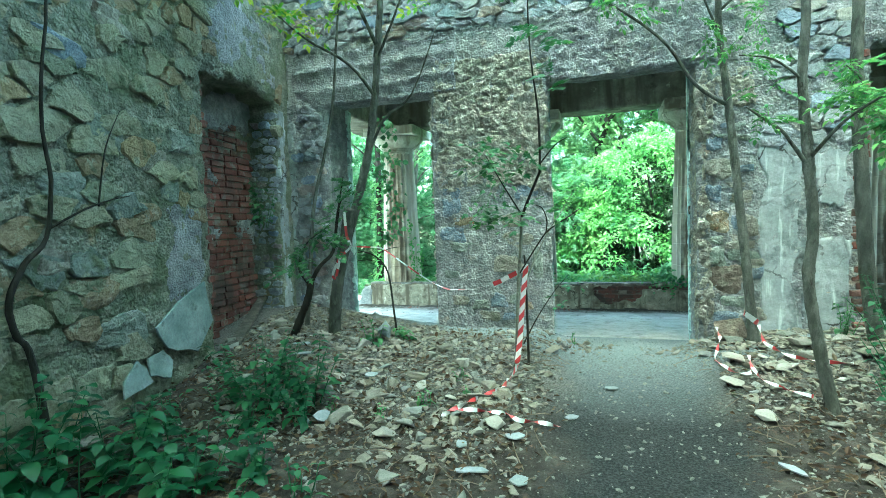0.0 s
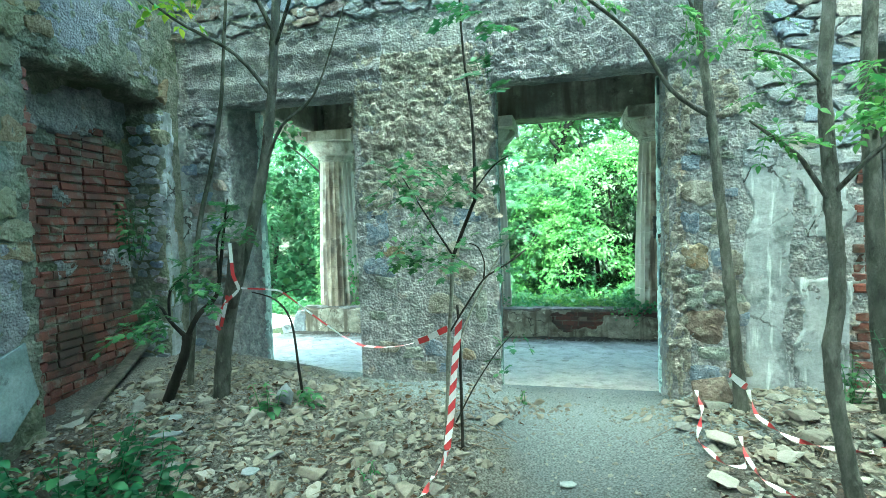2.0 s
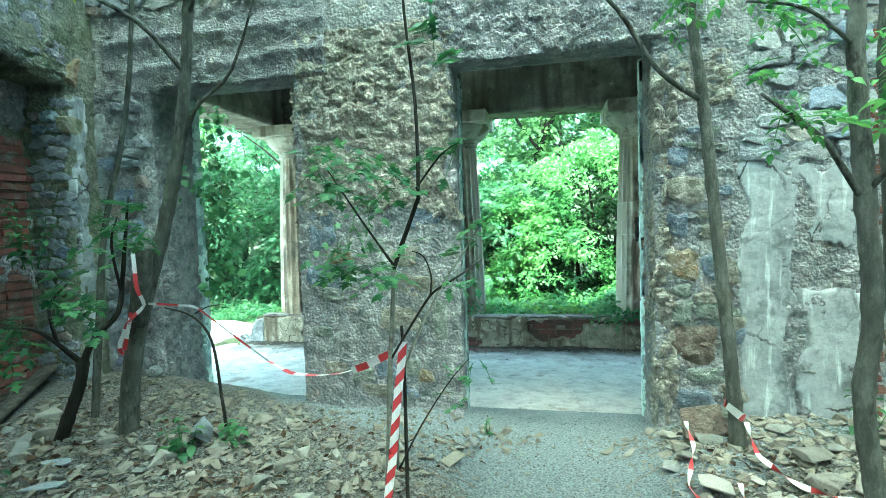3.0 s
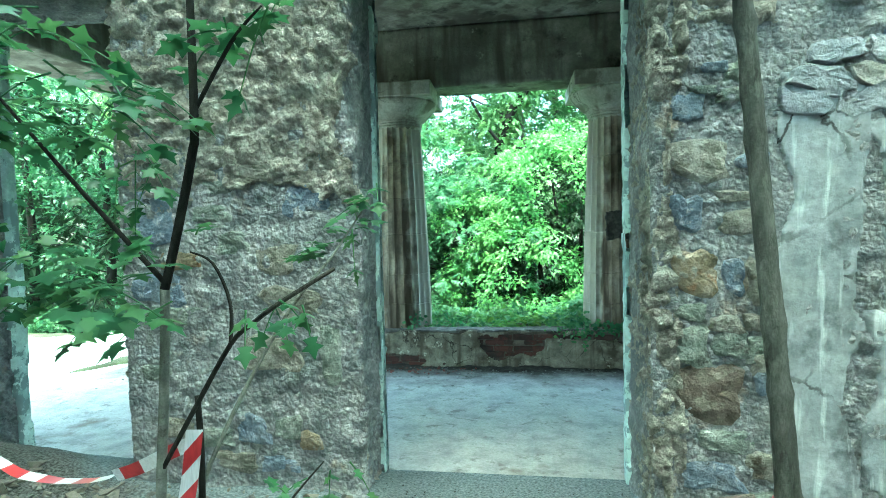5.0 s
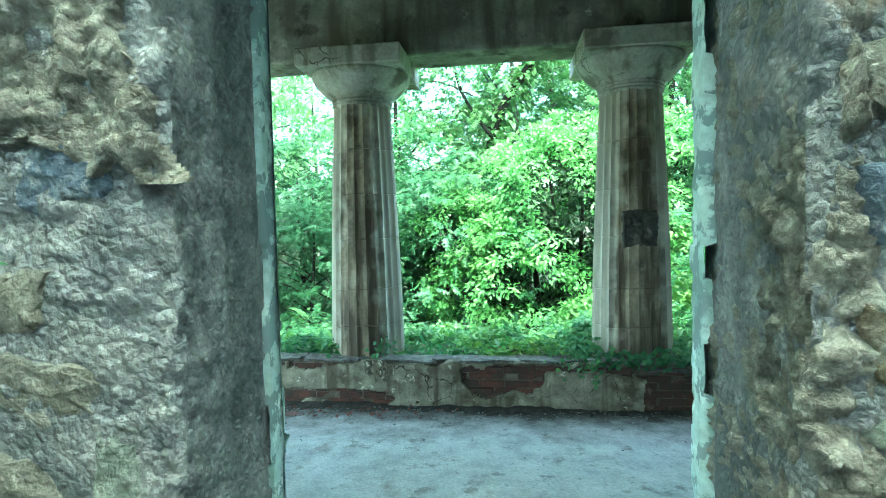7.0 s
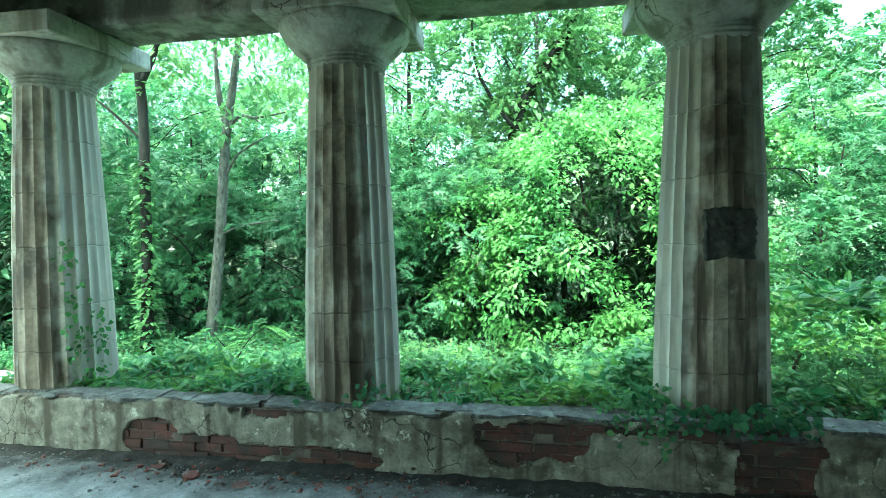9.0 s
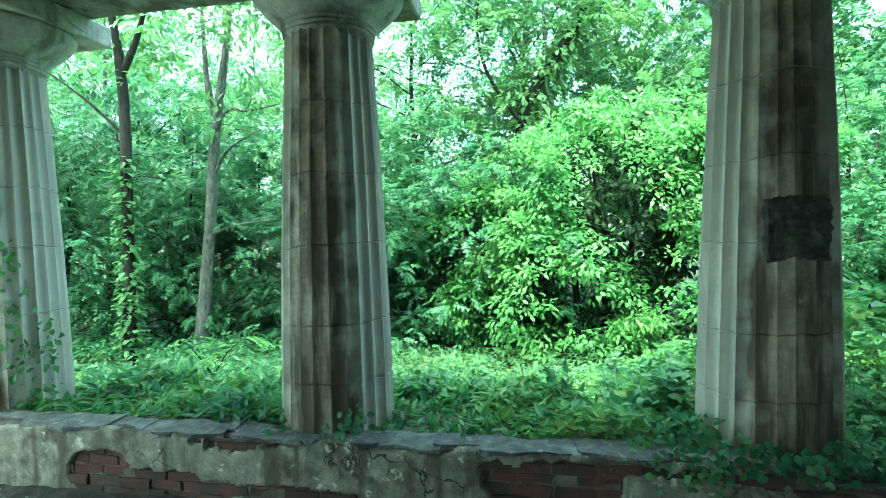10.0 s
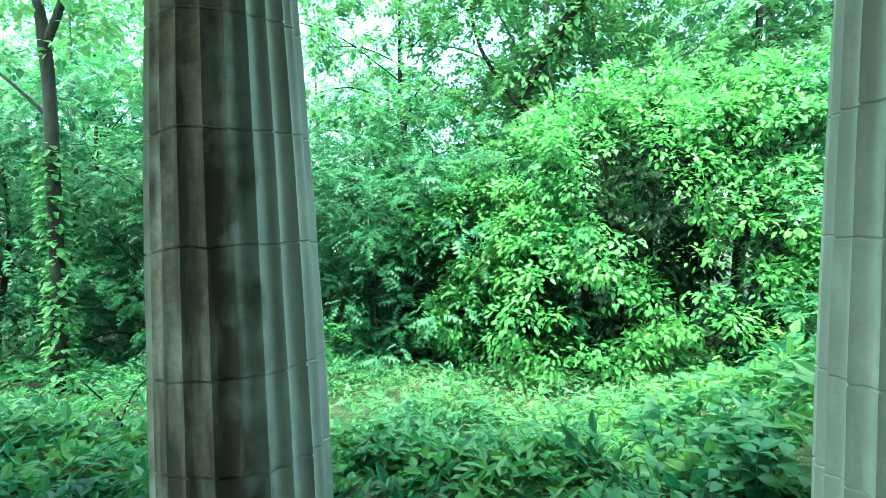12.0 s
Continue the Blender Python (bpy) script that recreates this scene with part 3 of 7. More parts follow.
def patch(name, plane, u0, u1, v0, v1, thick, mat, parent, label="", res=0.02, ragged=0.06, lumps=0.006, lump=0.05, holes_at=None, seed=0.0, bands=0.0):
    """A coat of plaster or render with a broken outline."""
    def inside(u, v):
        p = np.stack([u, v, 0 * u + seed], 1)
        d = np.minimum(np.minimum(u - u0, u1 - u), np.minimum(v - v0, v1 - v))
        d = d - ragged * (0.5 + fbm(p, 0.3, 4) * 0.9)
        if holes_at is not None:
            d = np.minimum(d, holes_at(u, v) + 0.5 * ragged * fbm(p, 0.12, 3))
        return d

    def height(u, v):
        p = np.stack([u, v, 0 * u + seed], 1)
        ridge = np.abs((v * 4.2 + 0.12 * fbm(p, 0.5)) % 1 - 0.5) * 2
        return thick + lumps * crag(p, lump) + bands * (1 - ridge) ** 2
    vv, ff = skin(plane, u0, u1, v0, v1, res, inside, height)
    return place(name, mesh_from(name, vv, ff, mat), parent, label)


def niche_away(u, v):
    return np.maximum(np.maximum(NICHE[0] - 0.02 - u, u - NICHE[1] - 0.02), v - NICHE[2] - 0.1)


NICHE = (0.66, 2.12, 3.0, 0.36)
# rough mortar faces of the north wall
for u0, u1, v0, v1, res, lump, sd in ((-1.95, -0.57, 0.0, 2.2, 0.013, 0.11, 50.0), (0.86, 1.48, 0.0, 3.1, 0.014, 0.08, 51.0), (1.66, 2.27, 0.0, 3.1, 0.018, 0.1, 52.0), (-4.0, -3.37, 0.0, 3.1, 0.016, 0.1, 53.0), (-4.0, 2.9, 3.62, 4.85, 0.022, 0.12, 54.0)):
    patch("mortar_face", north_plane, u0, u1, v0, v1, 0.003, MORTAR, wall_north, "crumbling grey mortar", res, 0.02, 0.0155, lump, seed=sd)
# coats on the north wall
patch("render_coat", north_plane, -1.93, -0.53, 1.8, 3.4, 0.022, RENDER, wall_north, "brown pebbly render on the upper pier", 0.011, 0.12, 0.02, 0.09, seed=1.0)
patch("lintel_face", north_plane, -3.75, -1.6, 3.0, 3.68, 0.02, CONCRETE, wall_north, "grey board-marked concrete lintel", 0.014, 0.03, 0.016, 0.12, seed=2.0, bands=0.035)
patch("lintel_face", north_plane, -0.85, 1.25, 3.0, 3.72, 0.025, CONCRETE, wall_north, "grey rough concrete lintel", 0.012, 0.04, 0.022, 0.08, seed=3.0)
patch("lintel_face", north_plane, 1.9, 4.0, 3.0, 3.7, 0.02, CONCRETE, wall_north, "grey rough concrete lintel", 0.03, 0.04, 0.018, 0.06, seed=4.0)
patch("plaster_strip", north_plane, 1.40, 1.78, 0.0, 2.35, 0.014, PLASTER, wall_north, "smooth pale grey-green plaster strip", 0.012, 0.07, 0.003, 0.1, seed=5.0)
patch("plaster_patch", north_plane, 1.76, 2.2, 0.0, 1.25, 0.02, PLASTER, wall_north, "broken grey plaster patch", 0.02, 0.08, 0.003, 0.1, seed=6.0)
patch("plaster_patch", north_plane, 1.72, 2.22, 1.45, 2.1, 0.016, PLASTER, wall_north, "broken grey plaster patch", 0.012, 0.2, 0.003, 0.1, seed=7.0)
patch("render_coat", north_plane, 0.84, 1.02, 0.2, 3.02, 0.018, RENDER, wall_north, "rough render along the jamb", 0.011, 0.07, 0.028, 0.1, seed=9.0)
patch("render_coat", north_plane, 0.9, 1.45, 2.5, 3.05, 0.012, RENDER, wall_north, "rough render", 0.013, 0.12, 0.026, 0.1, seed=10.0)
patch("plaster_patch", north_plane, -3.98, -3.74, 0.3, 2.9, 0.014, PLASTER, wall_north, "weathered plaster", 0.02, 0.08, 0.008, 0.08, seed=11.0)
for a, b in OPENINGS:
    for x, s in ((a, 1), (b, -1)):
        def jamb_plane(u, v, h, x=x, s=s):
            return np.stack([x + s * (h + splay(u) * (1.0 if s > 0 else 0.5)), u, v], 1)
        patch("jamb_plaster", jamb_plane, WY1 - 0.14, WY1 + 0.02, 0.0, 3.1, 0.028, BLUEPLASTER, wall_north, "pale painted plaster edge", 0.02, 0.03, 0.003, 0.1, seed=12.0 + x)
        patch("jamb_render", jamb_plane, WY0 + 0.03, WY1 - 0.12, 0.1, 3.02, 0.002, MORTAR if s > 0 else RENDER, wall_north, "", 0.015, 0.06, 0.019, 0.055, seed=22.0 + x)


def back_plane(u, v, h):
    return np.stack([u, WY1 + h, v], 1)


for a, b in ((-4.4, -3.41), (-1.91, -0.645), (0.905, 2.23), (3.67, 4.6)):
    patch("terrace_plaster", back_plane, a, b, -0.1, 3.6, 0.022, BLUEPLASTER, wall_north, "flaking pale blue-green plaster", 0.03, 0.02, 0.003, 0.1, seed=40 + a)

# ---- west wall, slightly askew, with a bricked-up niche ----
WEST = Matrix.Translation((-3.55, 3.3, 0)) @ Matrix.Rotation(radians(8.0), 4, "Z")
def west_rough(p, n):
    return fbm(p, 0.25, 3) * 0.018 + vnoise(p, 0.06) * 0.008 + np.abs(vnoise(p, 0.035)) * 0.008 - 0.015 * (np.abs(n).max(1) < 0.9)


v, f = lattice_solid(-0.75, 0.0, -7.2, 2.55, -0.4, 4.9, 0.065, [lambda X, Y, Z: (X > -NICHE[3]) & (Y > NICHE[0]) & (Y < NICHE[1]) & (Z < NICHE[2] + 0.08 * np.sin((Y - 0.7) * 2.2))], west_rough)
wall_west = tagged(place("wall_west", mesh_from("wall_west", v, f, WESTMORTAR), m=WEST), "rubble-stone side wall with a bricked-up niche", "wall", kind="structure")


def west_plane(u, v, h):
    return np.stack([h, u, v], 1)


def niche_plane(u, v, h):
    return np.stack([-NICHE[3] + h, u, v], 1)


patch("mortar_face", west_plane, -1.95, 2.2, 0.0, 4.8, 0.012, WESTMORTAR, wall_west, "crumbling grey-green mortar", 0.02, 0.02, 0.014, 0.16, niche_away, seed=55.0)
patch("plaster_patch", west_plane, 0.02, 0.55, 0.9, 1.75, 0.022, CONCRETE, wall_west, "cracked grey plaster slab", 0.02, 0.1, 0.004, 0.1, seed=5.3)
patch("plaster_patch", west_plane, 0.7, 2.1, 3.2, 4.2, 0.018, CONCRETE, wall_west, "cracked plaster above the niche", 0.025, 0.25, 0.01, 0.2, seed=6.3)
patch("plaster_patch", west_plane, 2.1, 2.3, 0.3, 3.0, 0.02, PLASTER, wall_west, "narrow plaster strip", 0.02, 0.05, 0.01, 0.1, seed=7.3)
patch("plaster_patch", niche_plane, 0.66, 2.1, 2.55, 3.15, 0.03, MORTAR, wall_west, "grey plaster over the brickwork", 0.025, 0.25, 0.012, 0.2, seed=8.3)
patch("plaster_patch", niche_plane, 1.2, 2.1, 1.3, 2.2, 0.014, MORTAR, wall_west, "smeared mortar over the brickwork", 0.025, 0.45, 0.006, 0.1, seed=9.3)

# plain unseen walls that close the room; the east and portico ones also block light
for nm, bounds in (("wall_east", (4.62, 5.2, -4.3, 6.4, -0.4, 7.8)), ("wall_portico", (5.1, 5.5, 6.45, 9.6, -0.4, 3.5)), ("wall_south", (-3.4, 5.2, -4.9, -4.2, -0.4, 4.9))):
    v, f = lattice_solid(*bounds, 0.12, [], lambda p, n: fbm(p, 0.4) * 0.03)
    tagged(place(nm, mesh_from(nm, v, f, MORTAR)), "plain rubble-stone wall added out of view", "wall", kind="structure")

# ---- portico: columns, architrave, roof, parapet ----
COLS_X, COL_Y = (-4.2, -1.35, 1.5, 4.35), 10.1


def shaft_mesh():
    flutes, per, rings = 24, 8, 30
    th = np.linspace(0, 2 * np.pi, flutes * per, endpoint=False)
    zs = np.linspace(0, 1, rings)
    wander = np.random.default_rng(8).normal(0, 0.004, flutes)[(np.arange(flutes * per) // per)]
    joints = (0.13, 0.27, 0.46, 0.63, 0.8)
    verts = []
    zz = sorted(list(zs) + [j + d for j in joints for d in (-0.0025, 0, 0.0025)])
    for s in zz:
        r = 0.405 - 0.1 * s ** 1.15 + 0.008 * math.sin(math.pi * s)
        phase = (th * flutes / (2 * np.pi)) % 1
        deep = 0.012 + 0.022 * np.clip((np.sin(th) + 0.93) * 6, 0, 1)
        rr = r - deep * np.sin(np.pi * phase) * (1 - 0.15 * s)
        if any(abs(s - j) < 1e-6 for j in joints):
            rr = rr - 0.009
        rr = rr + wander
        verts.append(np.stack([rr * np.cos(th), rr * np.sin(th), 0 * th + 0.26 + s * 2.8], 1))
    v = np.concatenate(verts)
    v[:, :2] *= (1 + 0.006 * fbm(v, 0.25))[:, None]
    v[:, 2] += (0.03 * vnoise(v * np.array([1, 1, 0.3]), 0.35) + 0.008 * vnoise(v * np.array([1, 1, 0.3]), 0.09)) * np.clip((v[:, 2] - 0.27) / 0.2, 0, 1) * np.clip((3.0 - v[:, 2]) / 0.2, 0, 1)
    k, nr = len(th), len(zz)
    i = np.arange(k)
    f = np.concatenate([np.stack([j * k + i, j * k + (i + 1) % k, (j + 1) * k + (i + 1) % k, (j + 1) * k + i], 1) for j in range(nr - 1)])
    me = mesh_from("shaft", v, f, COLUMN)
    bm = bmesh.new()
    bm.from_mesh(me)
    for e in bm.edges:
        if len(e.link_faces) == 2 and e.calc_face_angle() > radians(28):
            e.smooth = False
    bm.to_mesh(me)
    bm.free()
    return me


def lathe(name, profile, mat, seg=64, wob=0.0):
    th = np.linspace(0, 2 * np.pi, seg, endpoint=False)
    v = np.concatenate([np.stack([r * np.cos(th), r * np.sin(th), 0 * th + z], 1) for r, z in profile])
    v = v + wob * fbm(v, 0.2)[:, None]
    i = np.arange(seg)
    f = np.concatenate([np.stack([j * seg + i, j * seg + (i + 1) % seg, (j + 1) * seg + (i + 1) % seg, (j + 1) * seg + i], 1) for j in range(len(profile) - 1)])
    return mesh_from(name, v, f, mat)


SHAFT = shaft_mesh()
ECHINUS = lathe("echinus", [(0.29, 2.96), (0.312, 2.985), (0.322, 2.99), (0.322, 3.004), (0.31, 3.008), (0.312, 3.018), (0.327, 3.022), (0.328, 3.036), (0.316, 3.04), (0.318, 3.05), (0.334, 3.054), (0.335, 3.066), (0.33, 3.072),
                            (0.37, 3.1), (0.425, 3.15), (0.475, 3.2), (0.513, 3.245), (0.535, 3.285), (0.54, 3.308), (0.528, 3.325)], CAPITAL, wob=0.004)
columns = []
for k, cx in enumerate(COLS_X):
    col = tagged(new("column"), "weathered fluted plaster column with a plain round capital", "column", "portico columns")
    col.location = (cx, COL_Y, 0)
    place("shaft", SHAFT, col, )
    place("echinus", ECHINUS, col, "pale rounded capital", pose(0, 0, 0))
    bm = box_bm(-0.545, 0.545, -0.55, 0.58, 3.32, 3.505, 0.012)
    part("abacus", bm, CAPITAL, col, "square plaster slab under the beam")
    columns.append(col)
tagged(columns[2], "weathered fluted column with a dark square plaque scar")
v, f = lattice_solid(1.34, 1.67, 9.72, 9.9, 1.44, 1.79, 0.014, [], lambda p, n: crag(p, 0.1) * 0.013 - 0.008 * (np.abs(n).max(1) < 0.9))
TAR = material("tarry_stone", [(0.02, 0.02, 0.018), (0.05, 0.046, 0.04), (0.11, 0.1, 0.085)], 14, 0.8, 0.8, 60, 0.015)
plq = place("plaque", mesh_from("plaque", v - np.array([1.5, 10.1, 0]), f, TAR), columns[2], "dark broken square plaque")

v, f = lattice_solid(-5.2, 5.3, 9.95, 10.47, 3.5, 4.3, 0.05, [], lambda p, n: fbm(p, 0.5) * 0.008 + 0.004 * (np.abs((p[:, 2] * 5.2) % 1 - 0.5) < 0.06) - 0.01 * (np.abs(n).max(1) < 0.9))
tagged(place("architrave", mesh_from("architrave", v, f, BEAM)), "stained concrete beam over the columns", "beam", kind="structure")
for x0, x1, nm in ((-5.1, -4.35, "beam_west"), (4.35, 5.2, "beam_east")):
    part_ob = place(nm, mesh_from(nm, *lattice_solid(x0, x1, 6.4, 9.94, 3.5, 4.3, 0.1, [], lambda p, n: fbm(p, 0.5) * 0.006), BEAM))
    tagged(part_ob, "stained concrete side beam of the portico", "beam", kind="structure")
v, f = lattice_solid(-5.3, 5.4, 6.3, 10.6, 4.3, 4.55, 0.15, [], lambda p, n: fbm(p, 0.6) * 0.01)
tagged(place("ceiling", mesh_from("ceiling", v, f, BEAM)), "grey concrete roof slab of the portico", "ceiling", kind="structure")

v, f = lattice_solid(-5.0, 5.1, 9.83, 10.6, -0.8, 0.25, 0.1, [], lambda p, n: fbm(p, 0.3) * 0.015)
tagged(place("stylobate", mesh_from("stylobate", v, f, FORESTSOIL)), "earth-covered footing under the columns", "footing", kind="structure")
# bank of dirt, darkened also for the shade under the parapet
v, f = grid(-5.0, 5.1, 9.2, 9.66, 0.03, lambda x, y: terrace_z(y) - 0.012 + np.clip((y - 9.42 + 0.1 * fbm(np.stack([x, y, 0 * x], 1), 0.4)) / 0.25, 0, 1) * 0.045 + 0.01 * fbm(np.stack([x, y, 0 * x], 1), 0.1))
tagged(place("dirt_bank", mesh_from("dirt_bank", v, f, DIRTSHADE)), "damp dirt along the parapet, the shade there in its dark colour", "dirt", kind="stuff")
# parapet: brick core, plaster coat with holes, slate capping
PX0, PX1, PY0, PY1 = -4.75, 5.0, 9.62, 9.8
v, f = lattice_solid(PX0, PX1, PY0 + 0.02, PY1, -0.7, 0.3, 0.05, [], lambda p, n: fbm(p, 0.3) * 0.006)
parapet = tagged(place("parapet", mesh_from("parapet", v, f, BROWNMORTAR)), "low brick parapet with broken plaster", "parapet", kind="structure")
BARE = [(0.22, 0.16, 0.4, 0.15), (0.02, 0.1, 0.28, 0.13), (0.55, 0.25, 0.42, 0.07), (1.78, -0.02, 0.26, 0.34), (1.45, 0.24, 0.34, 0.07), (1.95, 0.16, 0.14, 0.1), (-2.92, 0.0, 0.28, 0.15), (-2.5, -0.08, 0.4, 0.14), (-2.1, -0.09, 0.25, 0.07),
        (-1.35, -0.1, 0.5, 0.07), (3.6, -0.05, 0.5, 0.12), (0.1, -0.22, 0.7, 0.03), (-1.9, 0.27, 0.3, 0.05)]


def parapet_plane(u, v, h):
    return np.stack([u, PY0 - h, v], 1)


def bare(u, v):
    d = 9 + 0 * u
    for cx, cz, rx, rz in BARE:
        d = np.minimum(d, (np.sqrt(((u - cx) / rx) ** 2 + ((v - cz) / rz) ** 2) - 1) * min(rx, rz))
    return d


patch("plaster_coat", parapet_plane, PX0, PX1, -0.26, 0.32, 0.018, PARAPET, parapet, "stained cream plaster, broken away in places", 0.013, 0.05, 0.005, 0.09, lambda u, v: bare(u, v) + 0.035 * fbm(np.stack([u, v, 0 * u], 1), 0.22, 4), seed=2.2)
random.seed(5)
x = PX0
while x < PX1:
    w = random.uniform(0.1, 0.55)
    low = 0.06 if 1.35 < x < 1.9 else 0.0
    bm = box_bm(x, min(x + w, PX1) - 0.01, PY0 - random.uniform(-0.05, 0.03), PY1 + 0.03, 0.293 - low + random.uniform(-0.004, 0.004), 0.306 - low + random.uniform(0.004, 0.02))
    bmesh.ops.subdivide_edges(bm, edges=bm.edges[:], cuts=3, use_grid_fill=True)
    for vt in bm.verts:
        vt.co.z += 0.008 * noise.noise(vt.co * 6)
        vt.co.y += 0.07 * noise.noise(vt.co * 5) + 0.025 * noise.noise(vt.co * 21)
        vt.co.x += 0.05 * noise.noise(vt.co * 4 + Vector((3, 0, 0))) + 0.02 * noise.noise(vt.co * 19)
    part("capping_slab", bm, SLATE if random.random() < 0.6 else CHALKY, parapet, "flaking grey slate capping")
    x += w * random.uniform(0.75, 0.98)
# ---- plants ----
def frames_from(d, up):
    """Unit axes from leaf directions d and rough normals up."""
    d = d / np.maximum(np.linalg.norm(d, axis=1, keepdims=True), 1e-6)
    s = np.cross(d, up)
    s /= np.maximum(np.linalg.norm(s, axis=1, keepdims=True), 1e-6)
    return d, s, np.cross(s, d)


def leaves(base, d, up, length, width, fold=0.25, fine=False, simple=False):
    """One folded, pointed leaf at each base point: two triangles, or eight for leaves close by."""
    d, s, n = frames_from(d, up)
    L, W = length[:, None], width[:, None]
    k = len(base)
    if simple:
        v = np.stack([base, base + d * L * 0.45 + s * W * 0.5, base + d * L - n * L * 0.1, base + d * L * 0.45 - s * W * 0.5], 1).reshape(-1, 3)
        return v, np.arange(k)[:, None] * 4 + np.array([0, 1, 2, 3])
    if not fine:
        side = lambda t, w: (base + d * L * t + s * W * w + n * (abs(w) * W * fold - L * 0.12 * t * t))
        v = np.stack([base, side(0.35, 0.5), side(0.72, 0.33), base + d * L - n * L * 0.12, side(0.72, -0.33), side(0.35, -0.5)], 1).reshape(-1, 3)
        i = np.arange(k)[:, None] * 6
        f = np.concatenate([i + np.array([0, 1, 2, 3]), i + np.array([0, 3, 4, 5])])
        return v, f
    mid = [(0.0, 0.02), (0.25, 0.42), (0.5, 0.5), (0.78, 0.28), (1.0, 0.0)]
    rows = []
    for t, w in mid:
        c = base + d * L * t + n * L * (0.1 * math.sin(math.pi * t) - 0.12 * t * t)
        rows += [c - s * W * w + n * W * w * fold, c, c + s * W * w + n * W * w * fold]
    v = np.stack(rows, 1).reshape(-1, 3)
    i = np.arange(k)[:, None] * 15
    f = np.concatenate([i + np.array([3 * r + c, 3 * r + c + 1, 3 * r + c + 4, 3 * r + c + 3]) for r in range(4) for c in range(2)])
    return v, f


def lobed_leaves(base, d, up, length):
    """Flat five-lobed leaves, drooping at the tip."""
    d, s, n = frames_from(d, up)
    rim = [(0, 0), (0.04, 0.34), (0.3, 0.19), (0.5, 0.5), (0.6, 0.2), (1.0, 0.0), (0.6, -0.2), (0.5, -0.5), (0.3, -0.19), (0.04, -0.34)]
    L = length[:, None]
    pts = [base + d * L * 0.36] + [base + d * L * t + s * L * w - n * L * (0.16 * t * t + 0.12 * abs(w)) for t, w in rim]
    v = np.stack(pts, 1).reshape(-1, 3)
    i = np.arange(len(base))[:, None] * 11
    return v, np.concatenate([i + np.array([0, 1 + k, 1 + (k + 1) % 10]) for k in range(10)])


def fronds(base, d, up, length, wide=0.55):
    """Feathered leaves seen from afar: four pairs of leaflets on one stalk, drooping."""
    d, s, n = frames_from(d, up)
    L = length[:, None]
    stalk = [base + d * L * t - n * L * 0.22 * t * t for t in (0, 0.25, 0.5, 0.75, 1.0)]
    tips = []
    for k in range(4):
        w = wide * (0.5, 0.62, 0.55, 0.36)[k]
        for sg in (1, -1):
            tips.append(stalk[k] + d * L * 0.2 + s * L * w * sg - n * L * (0.08 + 0.04 * k))
    v = np.stack(stalk + tips, 1).reshape(-1, 3)
    i = np.arange(len(base))[:, None] * 13
    return v, np.concatenate([i + np.array(q) for k in range(4) for q in ([k, k + 1, 5 + 2 * k], [k, 6 + 2 * k, k + 1])])


def join(parts):
    vs, fs, o = [], [], 0
    for v, f in parts:
        vs.append(v)
        fs += [[i + o for i in q] for q in f] if isinstance(f, list) else (f + o).tolist()
        o += len(v)
    return np.concatenate(vs), fs


def tube(points, radii, seg=8, wob=0.0, knots=0.0):
    """A tapered limb through the points."""
    p = np.asarray(points, float)
    # smooth the line
    t = np.linspace(0, len(p) - 1, (len(p) - 1) * (14 if knots else 4) + 1)
    i = np.clip(t.astype(int), 0, len(p) - 2)
    fr = (t - i)[:, None]
    pm = p[np.clip(i - 1, 0, None)]
    p0, p1, p2 = p[i], p[i + 1], p[np.clip(i + 2, None, len(p) - 1)]
    c = 0.5 * ((2 * p0) + (p1 - pm) * fr + (2 * pm - 5 * p0 + 4 * p1 - p2) * fr ** 2 + (3 * p0 - pm - 3 * p1 + p2) * fr ** 3)
    r = np.interp(t, np.arange(len(p)), radii)
    if knots:
        run = np.concatenate([[0], np.cumsum(np.linalg.norm(np.diff(c, axis=0), axis=1))])
        near = np.abs((run + 0.05 * np.sin(run * 9)) % knots - knots / 2)
        r = r * (1 + 0.16 * np.exp(-(near / 0.012) ** 2))
    tang = np.gradient(c, axis=0)
    tang /= np.maximum(np.linalg.norm(tang, axis=1, keepdims=True), 1e-6)
    ref = np.array([0.0, 1.0, 0.05]) if abs(tang[:, 1]).mean() < 0.7 else np.array([1.0, 0, 0])
    a = np.cross(tang, ref)
    a /= np.linalg.norm(a, axis=1, keepdims=True)
    b = np.cross(tang, a)
    th = np.linspace(0, 2 * np.pi, seg, endpoint=False)
    v = (c[:, None] + r[:, None, None] * (np.cos(th)[None, :, None] * a[:, None] + np.sin(th)[None, :, None] * b[:, None])).reshape(-1, 3)
    if wob:
        v = v + 0.6 * wob * np.stack([vnoise(v, 0.06), vnoise(v + 5, 0.06), 0 * v[:, 0]], 1)
    k, m = len(c), seg
    j = np.arange(m)
    f = np.concatenate([np.stack([q * m + j, q * m + (j + 1) % m, (q + 1) * m + (j + 1) % m, (q + 1) * m + j], 1) for q in range(k - 1)]).tolist()
    f.append(list(range(m))[::-1])
    f.append([(k - 1) * m + q for q in range(m)])
    return v, f


